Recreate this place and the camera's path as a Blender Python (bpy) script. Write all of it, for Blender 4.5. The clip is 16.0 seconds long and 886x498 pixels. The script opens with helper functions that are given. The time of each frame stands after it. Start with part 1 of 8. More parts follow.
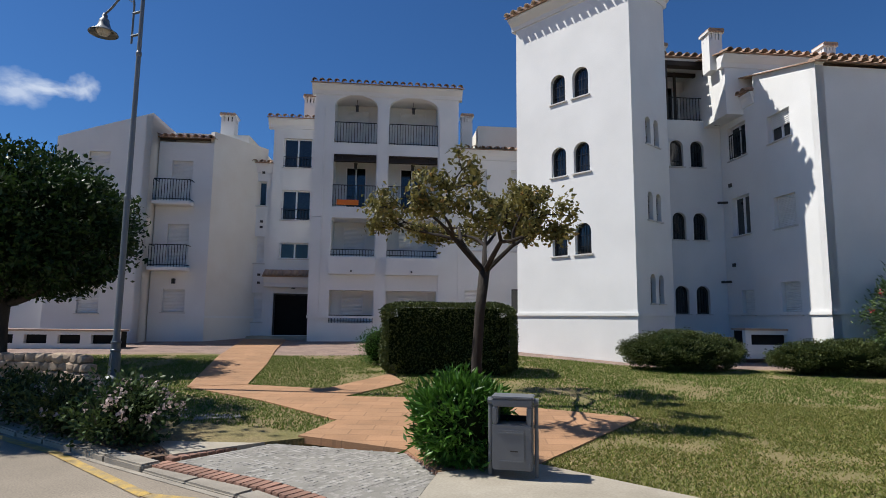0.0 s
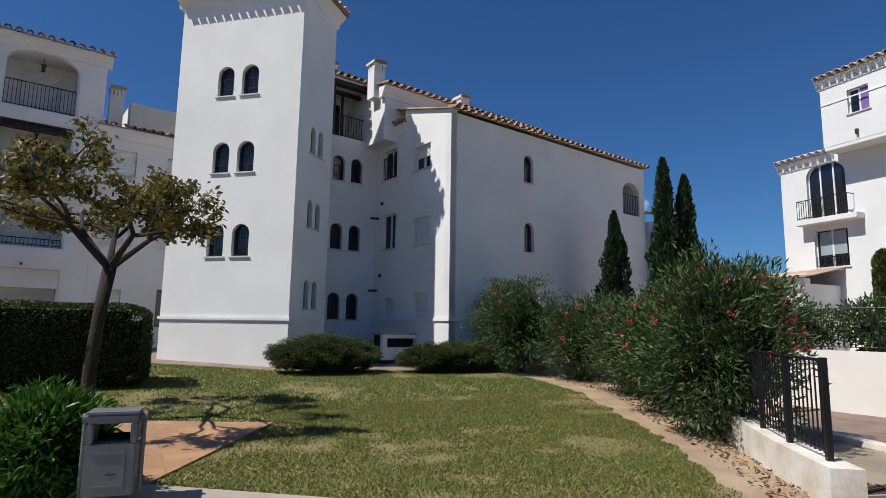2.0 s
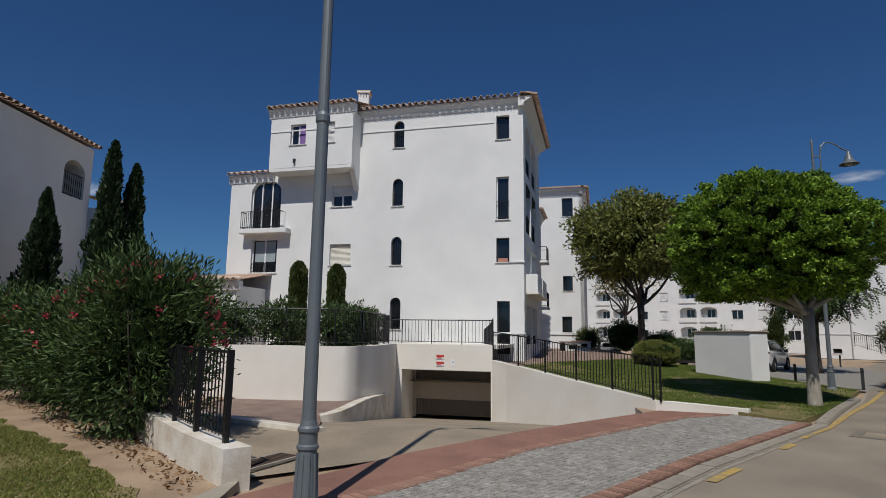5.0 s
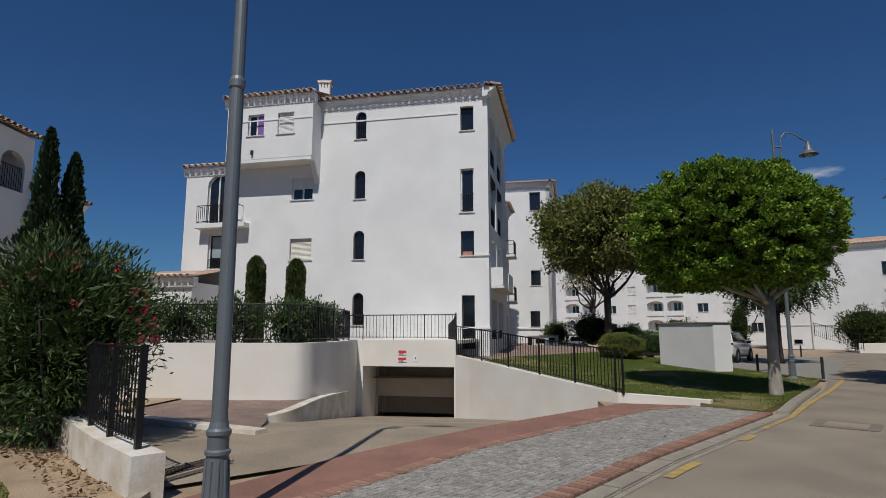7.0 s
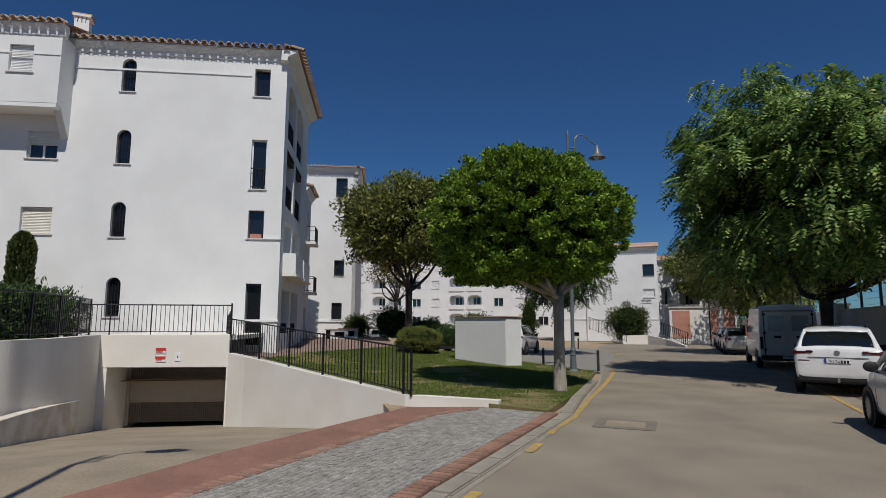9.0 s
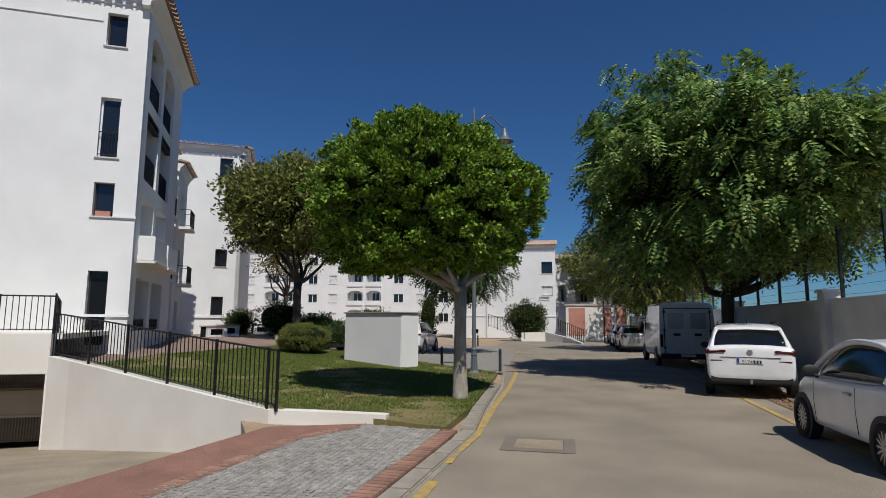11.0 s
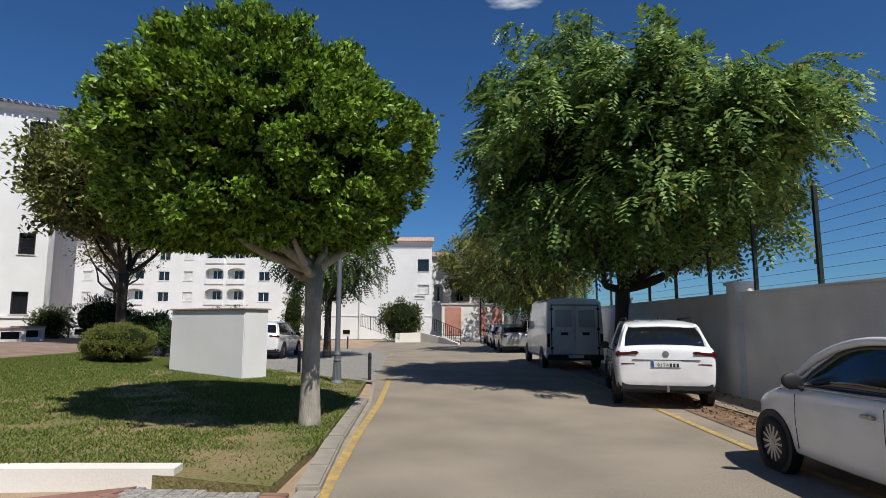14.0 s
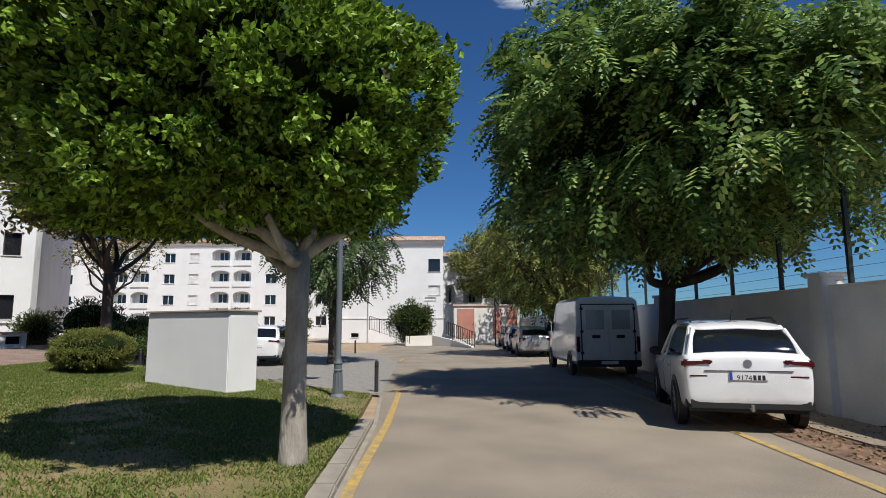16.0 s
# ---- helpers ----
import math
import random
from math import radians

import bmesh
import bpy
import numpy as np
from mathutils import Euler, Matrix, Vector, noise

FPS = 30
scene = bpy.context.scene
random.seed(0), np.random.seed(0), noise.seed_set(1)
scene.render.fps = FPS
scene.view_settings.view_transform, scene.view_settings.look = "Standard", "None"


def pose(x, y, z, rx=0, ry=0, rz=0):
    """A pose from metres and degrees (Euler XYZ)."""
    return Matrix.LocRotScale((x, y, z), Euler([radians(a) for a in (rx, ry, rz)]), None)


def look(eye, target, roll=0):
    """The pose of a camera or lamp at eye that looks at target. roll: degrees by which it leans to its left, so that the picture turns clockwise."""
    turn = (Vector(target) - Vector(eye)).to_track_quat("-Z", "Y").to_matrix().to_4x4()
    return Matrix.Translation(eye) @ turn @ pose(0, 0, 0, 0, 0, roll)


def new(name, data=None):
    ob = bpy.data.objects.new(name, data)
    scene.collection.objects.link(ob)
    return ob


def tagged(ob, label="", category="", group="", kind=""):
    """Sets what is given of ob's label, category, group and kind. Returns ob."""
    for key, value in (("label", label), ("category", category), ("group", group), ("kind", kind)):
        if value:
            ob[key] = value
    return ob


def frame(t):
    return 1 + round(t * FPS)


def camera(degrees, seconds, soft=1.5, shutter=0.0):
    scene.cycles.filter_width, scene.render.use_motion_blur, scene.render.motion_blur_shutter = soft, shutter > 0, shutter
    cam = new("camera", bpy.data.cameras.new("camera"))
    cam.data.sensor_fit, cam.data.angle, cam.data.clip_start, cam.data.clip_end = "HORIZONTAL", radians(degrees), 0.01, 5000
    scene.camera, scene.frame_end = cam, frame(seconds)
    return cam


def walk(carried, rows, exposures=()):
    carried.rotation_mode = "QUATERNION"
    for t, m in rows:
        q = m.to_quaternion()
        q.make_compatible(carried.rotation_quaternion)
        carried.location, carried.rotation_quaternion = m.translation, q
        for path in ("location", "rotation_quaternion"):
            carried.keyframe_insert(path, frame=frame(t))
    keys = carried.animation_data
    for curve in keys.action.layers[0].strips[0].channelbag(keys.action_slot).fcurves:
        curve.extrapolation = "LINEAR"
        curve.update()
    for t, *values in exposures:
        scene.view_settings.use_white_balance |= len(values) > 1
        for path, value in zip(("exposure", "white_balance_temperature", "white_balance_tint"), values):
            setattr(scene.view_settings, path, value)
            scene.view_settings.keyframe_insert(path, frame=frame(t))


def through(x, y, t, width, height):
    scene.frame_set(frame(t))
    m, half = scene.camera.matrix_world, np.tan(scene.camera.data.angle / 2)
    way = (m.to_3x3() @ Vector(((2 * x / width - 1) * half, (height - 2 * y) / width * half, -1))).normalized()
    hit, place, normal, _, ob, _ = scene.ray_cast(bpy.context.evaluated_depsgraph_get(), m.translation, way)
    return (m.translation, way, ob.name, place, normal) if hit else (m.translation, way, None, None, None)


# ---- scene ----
cam = camera(75.3, 16.0, 0.6)
PATH = [
    (0, (1.097, 0.021, 1.705), (0.998, 2.004, 1.948), 0.6),
    (0.5, (1.164, 0.024, 1.718), (1.359, 1.999, 1.966), 0.7),
    (1, (1.255, 0.005, 1.724), (1.723, 1.932, 1.982), 1.0),
    (1.5, (1.364, -0.024, 1.703), (2.078, 1.825, 1.966), 1.2),
    (2, (1.457, 0.006, 1.714), (2.434, 1.73, 1.987), 0.9),
    (2.5, (1.528, -0.005, 1.723), (2.745, 1.558, 2.001), 1.5),
    (3, (1.592, -0.001, 1.708), (3.079, 1.305, 1.992), 1.5),
    (3.5, (1.626, -0.006, 1.678), (3.334, 0.993, 1.969), 1.6),
    (4, (1.632, -0.037, 1.678), (3.492, 0.633, 1.978), 1.5),
    (4.5, (1.628, -0.082, 1.685), (3.565, 0.317, 1.988), 1.6),
    (7, (2.244, -0.396, 1.608), (4.212, -0.183, 1.894), -0.0),
    (7.5, (2.623, -0.601, 1.66), (4.593, -0.394, 1.937), 0.0),
    (8, (3.095, -0.739, 1.678), (5.076, -0.685, 1.946), 0.1),
    (8.5, (3.59, -0.903, 1.68), (5.562, -1.113, 1.942), -0.0),
    (9, (4.15, -1.073, 1.669), (6.086, -1.503, 1.929), 0.2),
    (9.5, (4.685, -1.283, 1.654), (6.589, -1.838, 1.911), 0.2),
    (12, (7.18, -2.384, 1.681), (8.955, -3.271, 1.931), 0.2),
    (12.5, (7.655, -2.636, 1.682), (9.385, -3.607, 1.932), -0.1),
    (13, (8.133, -2.92, 1.667), (9.83, -3.949, 1.917), -0.3),
    (13.5, (8.591, -3.221, 1.611), (10.251, -4.309, 1.863), -0.2),
    (14, (9.015, -3.539, 1.599), (10.645, -4.67, 1.854), 0.1),
    (14.5, (9.514, -3.818, 1.591), (11.153, -4.935, 1.851), -0.0),
    (15, (9.978, -4.087, 1.592), (11.631, -5.184, 1.851), -0.1),
    (15.5, (10.408, -4.377, 1.607), (12.056, -5.48, 1.869), -0.6),
    (16, (10.917, -4.639, 1.615), (12.565, -5.742, 1.877), -0.3),
]
walk(cam, [(t, look(eye, target, roll)) for t, eye, target, roll in PATH],
     [(0, 0.48), (1.5, 0.42), (2.5, 0.15), (3.5, -0.12), (4.5, -0.31), (7, -0.36), (8.5, -0.38), (9, -0.31), (9.7, -0.22), (12, 0.05), (14.5, 0.3), (16, 0.32)])

# ---- light ----
SUN_EL, SUN_TO = 55.0, Vector((-0.9985, 0.055, 0.0))
world = bpy.data.worlds.new("sky")
world.use_nodes = True
scene.world = world
wn, wl = world.node_tree.nodes, world.node_tree.links
sky = wn.new("ShaderNodeTexSky")
sky.sky_type, sky.sun_disc = "NISHITA", False
sky.sun_elevation, sky.sun_rotation = radians(SUN_EL), math.atan2(SUN_TO.x, SUN_TO.y)
sky.air_density, sky.dust_density, sky.ozone_density, sky.altitude = 1.0, 0.1, 3.0, 0
wn["Background"].inputs["Strength"].default_value = 0.053
deep = wn.new("ShaderNodeMixRGB")
deep.blend_type = "MULTIPLY"
deep.inputs["Fac"].default_value = 1.0
deep.inputs["Color2"].default_value = (0.425, 0.785, 1.2, 1)
wl.new(sky.outputs["Color"], deep.inputs["Color1"])
wl.new(deep.outputs["Color"], wn["Background"].inputs["Color"])

sun_data = bpy.data.lights.new("sun", "SUN")
sun_data.energy, sun_data.angle, sun_data.color = 4.3, radians(0.53), (1.0, 0.965, 0.91)
sun_dir = Vector((SUN_TO.x * math.cos(radians(SUN_EL)), SUN_TO.y * math.cos(radians(SUN_EL)), math.sin(radians(SUN_EL))))
sun = new("sun", sun_data)
sun.matrix_world = look(sun_dir * 60, (0, 0, 0))
scene.view_settings.exposure = 0.0


# ---- materials ----
def mat(name, base, rough=0.8, metal=0.0, var=None, scale=6.0, fine=60.0, bump=0.15, fine_amount=0.25, spec=0.4, coat=0.0, rand=0.0, stretch=None, dist=0.01, island=0.0):
    """Principled surface with variation at two scales and fine relief."""
    m = bpy.data.materials.new(name)
    m.use_nodes = True
    n, l = m.node_tree.nodes, m.node_tree.links
    p = n["Principled BSDF"]
    p.inputs["Roughness"].default_value, p.inputs["Metallic"].default_value = rough, metal
    p.inputs["Specular IOR Level"].default_value, p.inputs["Coat Weight"].default_value = spec, coat
    p.inputs["Coat Roughness"].default_value = 0.05
    tc = n.new("ShaderNodeTexCoord")
    src = tc.outputs["Object"]
    if stretch:
        mp = n.new("ShaderNodeMapping")
        mp.inputs["Scale"].default_value = stretch
        l.new(src, mp.inputs["Vector"])
        src = mp.outputs["Vector"]
    big, small = n.new("ShaderNodeTexNoise"), n.new("ShaderNodeTexNoise")
    big.inputs["Scale"].default_value, big.inputs["Detail"].default_value = 1.0 / scale * 6, 5
    small.inputs["Scale"].default_value, small.inputs["Detail"].default_value = fine, 8
    l.new(src, big.inputs["Vector"])
    l.new(src, small.inputs["Vector"])
    ramp = n.new("ShaderNodeValToRGB")
    ramp.color_ramp.elements[0].position, ramp.color_ramp.elements[1].position = 0.35, 0.65
    ramp.color_ramp.elements[0].color, ramp.color_ramp.elements[1].color = (*(var or base), 1), (*base, 1)
    l.new(big.outputs["Fac"], ramp.inputs["Fac"])
    mix = n.new("ShaderNodeMixRGB")
    mix.blend_type = "OVERLAY"
    mix.inputs["Fac"].default_value = fine_amount
    l.new(ramp.outputs["Color"], mix.inputs["Color1"])
    l.new(small.outputs["Fac"], mix.inputs["Color2"])
    out = mix.outputs["Color"]
    if rand:
        oi, hsv, mul = n.new("ShaderNodeObjectInfo"), n.new("ShaderNodeHueSaturation"), n.new("ShaderNodeMapRange")
        mul.inputs["To Min"].default_value, mul.inputs["To Max"].default_value = 1 - rand, 1 + rand
        l.new(oi.outputs["Random"], mul.inputs["Value"])
        l.new(mul.outputs["Result"], hsv.inputs["Value"])
        l.new(out, hsv.inputs["Color"])
        out = hsv.outputs["Color"]
    if island:
        ge, hs2, mr = n.new("ShaderNodeNewGeometry"), n.new("ShaderNodeHueSaturation"), n.new("ShaderNodeMapRange")
        mr.inputs["To Min"].default_value, mr.inputs["To Max"].default_value = 1 - island, 1 + island
        l.new(ge.outputs["Random Per Island"], mr.inputs["Value"])
        l.new(mr.outputs["Result"], hs2.inputs["Value"])
        l.new(out, hs2.inputs["Color"])
        out = hs2.outputs["Color"]
    l.new(out, p.inputs["Base Color"])
    if bump:
        b = n.new("ShaderNodeBump")
        b.inputs["Strength"].default_value, b.inputs["Distance"].default_value = bump, dist
        l.new(small.outputs["Fac"], b.inputs["Height"])
        l.new(b.outputs["Normal"], p.inputs["Normal"])
    return m


def pavers(m, width, rowh, joint, dark):
    """Adds laid joints to a paving material."""
    n, l = m.node_tree.nodes, m.node_tree.links
    p = n["Principled BSDF"]
    src = p.inputs["Base Color"].links[0].from_socket
    br, mul, tc = n.new("ShaderNodeTexBrick"), n.new("ShaderNodeMixRGB"), n.new("ShaderNodeTexCoord")
    br.inputs["Scale"].default_value, br.inputs["Mortar Size"].default_value = 1.0, joint
    br.inputs["Brick Width"].default_value, br.inputs["Row Height"].default_value = width, rowh
    br.inputs["Color1"].default_value, br.inputs["Color2"].default_value, br.inputs["Mortar"].default_value = (1, 1, 1, 1), (0.86, 0.84, 0.82, 1), (dark, dark, dark, 1)
    l.new(tc.outputs["Object"], br.inputs["Vector"])
    mul.blend_type = "MULTIPLY"
    mul.inputs["Fac"].default_value = 1.0
    l.new(src, mul.inputs["Color1"])
    l.new(br.outputs["Color"], mul.inputs["Color2"])
    l.new(mul.outputs["Color"], p.inputs["Base Color"])
    return m


def leaf_mat(name, dark, light, rough=0.45, through=0.25, tint=None):
    """Leaves: each one its own shade, light passes through the blade."""
    m = bpy.data.materials.new(name)
    m.use_nodes = True
    n, l = m.node_tree.nodes, m.node_tree.links
    p = n["Principled BSDF"]
    p.inputs["Roughness"].default_value, p.inputs["Specular IOR Level"].default_value = rough, 0.25
    g, ramp = n.new("ShaderNodeNewGeometry"), n.new("ShaderNodeValToRGB")
    ramp.color_ramp.elements[0].color, ramp.color_ramp.elements[1].color = (*dark, 1), (*light, 1)
    if tint:
        e = ramp.color_ramp.elements.new(0.93)
        e.color = (*light, 1)
        ramp.color_ramp.elements[2].color = (*tint, 1)
    l.new(g.outputs["Random Per Island"], ramp.inputs["Fac"])
    l.new(ramp.outputs["Color"], p.inputs["Base Color"])
    t, s = n.new("ShaderNodeBsdfTranslucent"), n.new("ShaderNodeMixShader")
    l.new(ramp.outputs["Color"], t.inputs["Color"])
    s.inputs["Fac"].default_value = through
    l.new(p.outputs["BSDF"], s.inputs[1])
    l.new(t.outputs["BSDF"], s.inputs[2])
    l.new(s.outputs["Shader"], n["Material Output"].inputs["Surface"])
    return m


def plain(name, base, rough=0.5, metal=0.0, coat=0.0, spec=0.5):
    return mat(name, base, rough, metal, tuple(c * 0.88 for c in base), 3.0, 90.0, 0.05, 0.1, spec, coat)


WHITE = mat("white_render", (0.75, 0.75, 0.735), 0.88, var=(0.69, 0.69, 0.675), scale=9, fine=35, bump=0.25, fine_amount=0.12, spec=0.2)
CREAM = mat("cream_render", (0.75, 0.725, 0.67), 0.88, var=(0.69, 0.65, 0.58), scale=9, fine=35, bump=0.25, fine_amount=0.12, spec=0.2)
WALLGREY = mat("weathered_wall_paint", (0.68, 0.67, 0.65), 0.9, var=(0.56, 0.55, 0.53), scale=7, fine=40, bump=0.3, fine_amount=0.2, spec=0.2)
WEATHERED = mat("stained_cream_render", (0.72, 0.69, 0.62), 0.9, var=(0.56, 0.49, 0.39), scale=2.6, fine=30, bump=0.35, fine_amount=0.3, spec=0.2)
SHUTTER = plain("shutter_white", (0.72, 0.72, 0.70), 0.55)
SHUTTER_BEIGE = plain("shutter_beige", (0.72, 0.69, 0.60), 0.55)
FRAME = plain("white_frame", (0.8, 0.8, 0.8), 0.4)
DARKFRAME = plain("dark_frame", (0.03, 0.025, 0.022), 0.4)
WOODBEAM = mat("stained_beam", (0.035, 0.022, 0.016), 0.6, var=(0.02, 0.014, 0.01), stretch=(1, 1, 8))
# opaque near-black glass, its colour standing for unlit rooms and stairwells
GLASS = plain("unlit_inside_pane", (0.012, 0.014, 0.017), 0.04, spec=0.8)
# near-black colour stands for the unlit inside of hollow things
DARK = plain("painted_unlit_inside", (0.02, 0.02, 0.02), 0.9, spec=0.1)
BLACKIRON = plain("black_iron", (0.012, 0.012, 0.014), 0.45, 0.3)
TILE = mat("terracotta_roof_tile", (0.42, 0.275, 0.19), 0.85, var=(0.29, 0.20, 0.145), scale=4, fine=30, bump=0.3, rand=0.25)
TILEWHITE = mat("pale_mortared_tile", (0.66, 0.58, 0.50), 0.85, var=(0.55, 0.42, 0.33), scale=3, fine=30, bump=0.3, rand=0.12)
SILL = mat("stone_sill", (0.62, 0.6, 0.57), 0.7, var=(0.5, 0.48, 0.45))
ASPHALT = mat("worn_tan_asphalt", (0.285, 0.242, 0.187), 0.92, var=(0.215, 0.183, 0.142), scale=9, fine=55, bump=0.3, fine_amount=0.65, spec=0.25, dist=0.005)
CONCRETE = mat("ramp_concrete", (0.32, 0.262, 0.19), 0.92, var=(0.24, 0.197, 0.142), scale=6, fine=22, bump=0.35, fine_amount=0.3)
KERB = mat("kerb_concrete", (0.33, 0.295, 0.24), 0.9, var=(0.25, 0.222, 0.18), scale=2.2, fine=60, bump=0.4, fine_amount=0.35, rand=0.08)
COBBLE = mat("grey_sett", (0.31, 0.293, 0.262), 0.9, var=(0.23, 0.215, 0.19), scale=1.0, fine=45, bump=0.6, fine_amount=0.6, rand=0.1, island=0.15)
JOINT = mat("sandy_joint", (0.27, 0.255, 0.22), 0.95, var=(0.2, 0.19, 0.165), scale=3, fine=90, bump=0.6)
JOINTDARK = mat("dark_joint", (0.15, 0.14, 0.12), 0.95, var=(0.09, 0.085, 0.075), scale=2, fine=90, bump=0.6)
BRICK = mat("red_paver", (0.33, 0.185, 0.13), 0.88, var=(0.22, 0.125, 0.09), scale=1.4, fine=60, bump=0.4, rand=0.22)
REDCONC = mat("red_stamped_concrete", (0.30, 0.155, 0.115), 0.9, var=(0.235, 0.125, 0.095), scale=5, fine=45, bump=0.4, fine_amount=0.3)
PATHTILE = mat("orange_clay_paver", (0.395, 0.222, 0.118), 0.88, var=(0.32, 0.185, 0.10), scale=3, fine=45, bump=0.35, rand=0.12)
PALESLAB = mat("pale_slab", (0.38, 0.34, 0.27), 0.9, var=(0.30, 0.265, 0.205), scale=4, fine=40, bump=0.3)
GRAVEL = mat("pink_gravel", (0.33, 0.235, 0.19), 0.95, var=(0.24, 0.17, 0.14), scale=3, fine=120, bump=1.0, fine_amount=0.7, dist=0.02)
SAND = mat("sandy_soil", (0.42, 0.31, 0.205), 0.95, var=(0.31, 0.22, 0.145), scale=4, fine=60, bump=0.8, fine_amount=0.4, dist=0.02)
LITTER = mat("leaf_litter", (0.26, 0.17, 0.11), 0.95, var=(0.14, 0.09, 0.06), scale=1.6, fine=40, bump=1.0, fine_amount=0.7, dist=0.03)
GRASSBED = mat("dry_lawn_soil", (0.155, 0.14, 0.05), 0.95, var=(0.23, 0.175, 0.085), scale=5, fine=28, bump=0.8, fine_amount=0.7, dist=0.03)
YELLOW = mat("worn_yellow_paint", (0.50, 0.33, 0.08), 0.8, var=(0.29, 0.225, 0.125), scale=0.8, fine=80, bump=0.3, fine_amount=0.5)
BARK = mat("grey_bark", (0.40, 0.37, 0.31), 0.95, var=(0.27, 0.24, 0.195), scale=1.2, fine=30, bump=0.8, stretch=(1, 1, 0.35), dist=0.02)
BARKBLACK = mat("blackish_bark", (0.034, 0.027, 0.022), 0.95, var=(0.02, 0.016, 0.013), scale=1.2, fine=30, bump=0.9, stretch=(1, 1, 0.35), dist=0.02)
BARKDARK = mat("dark_bark", (0.075, 0.06, 0.05), 0.95, var=(0.045, 0.037, 0.03), scale=1.2, fine=30, bump=0.9, stretch=(1, 1, 0.35), dist=0.02)
LAMPGREY = plain("grey_lamp_paint", (0.15, 0.17, 0.185), 0.45, 0.2)
BINGREY = plain("grey_bin_paint", (0.16, 0.17, 0.18), 0.5, 0.2)
RUST = mat("pink_paint", (0.50, 0.235, 0.175), 0.85, var=(0.42, 0.19, 0.14))
STONE = mat("rubble_stone", (0.43, 0.33, 0.235), 0.9, var=(0.30, 0.22, 0.15), scale=1.2, fine=25, bump=0.7, rand=0.25)

FICUS = leaf_mat("ficus_leaf", (0.018, 0.048, 0.007), (0.31, 0.48, 0.056), 0.38, 0.32)
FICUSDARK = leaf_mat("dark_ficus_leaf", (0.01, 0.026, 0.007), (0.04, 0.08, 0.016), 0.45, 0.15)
PINNATE = leaf_mat("pinnate_leaf", (0.035, 0.085, 0.022), (0.29, 0.42, 0.11), 0.45, 0.3, (0.55, 0.52, 0.15))
OLIVE = leaf_mat("yellowish_leaf", (0.06, 0.08, 0.018), (0.27, 0.28, 0.07), 0.5, 0.2)
SPARSE = leaf_mat("sparse_leaf", (0.07, 0.068, 0.018), (0.27, 0.235, 0.07), 0.5, 0.3, (0.30, 0.17, 0.05))
OLEANDER = leaf_mat("oleander_leaf", (0.013, 0.031, 0.009), (0.105, 0.16, 0.048), 0.5, 0.18)
SHRUB = leaf_mat("bright_shrub_leaf", (0.03, 0.085, 0.012), (0.085, 0.20, 0.025), 0.35, 0.22)
HEDGE = leaf_mat("clipped_hedge_leaf", (0.02, 0.036, 0.009), (0.10, 0.12, 0.03), 0.5, 0.12)
BOX = leaf_mat("box_leaf", (0.07, 0.09, 0.018), (0.24, 0.25, 0.06), 0.5, 0.15)
CYPRESS = leaf_mat("cypress_leaf", (0.012, 0.026, 0.010), (0.035, 0.06, 0.02), 0.6, 0.1)
GRASS = leaf_mat("grass_blade", (0.105, 0.135, 0.027), (0.245, 0.25, 0.066), 0.6, 0.3, (0.43, 0.33, 0.17))
GRASSGREEN = leaf_mat("green_grass_blade", (0.075, 0.12, 0.02), (0.17, 0.225, 0.045), 0.6, 0.3, (0.30, 0.26, 0.12))
PETAL = leaf_mat("pink_petal", (0.55, 0.05, 0.09), (0.75, 0.12, 0.16), 0.5, 0.3)
ROSE = leaf_mat("pale_rose_petal", (0.45, 0.35, 0.33), (0.65, 0.52, 0.47), 0.5, 0.3)
pavers(PATHTILE, 0.6, 0.3, 0.012, 0.72)
pavers(REDCONC, 0.4, 0.2, 0.008, 0.88)
# near-black colour painted as the shade between leaves
INNERSHADE = plain("painted_foliage_shade", (0.012, 0.02, 0.006), 0.95, spec=0.05)


# ---- building blocks ----
def thing(name, loc=(0, 0, 0), rz=0.0, label="", category="", group="", kind=""):
    ob = new(name)
    ob.empty_display_size = 0.2
    ob.matrix_world = pose(*loc, 0, 0, rz)
    return tagged(ob, label, category, group, kind)


def obj(name, bm, material, smooth=False):
    me = bpy.data.meshes.new(name)
    bmesh.ops.recalc_face_normals(bm, faces=bm.faces)
    bm.to_mesh(me)
    bm.free()
    me.materials.append(material)
    if smooth:
        for p in me.polygons:
            p.use_smooth = True
    return new(name, me)


def part(name, bm, material, parent, label="", smooth=False):
    """One mesh part, its vertices in the parent's own axes."""
    ob = obj(name, bm, material, smooth)
    ob.parent = parent
    return tagged(ob, label)


def piece(name, me, parent, m):
    """A piece that shares its mesh with its fellows."""
    ob = new(name, me)
    ob.parent = parent
    ob.matrix_basis = m
    return ob


def mesh_of(name, bm, material, smooth=False):
    me = bpy.data.meshes.new(name)
    bmesh.ops.recalc_face_normals(bm, faces=bm.faces)
    bm.to_mesh(me)
    bm.free()
    me.materials.append(material)
    if smooth:
        for p in me.polygons:
            p.use_smooth = True
    return me


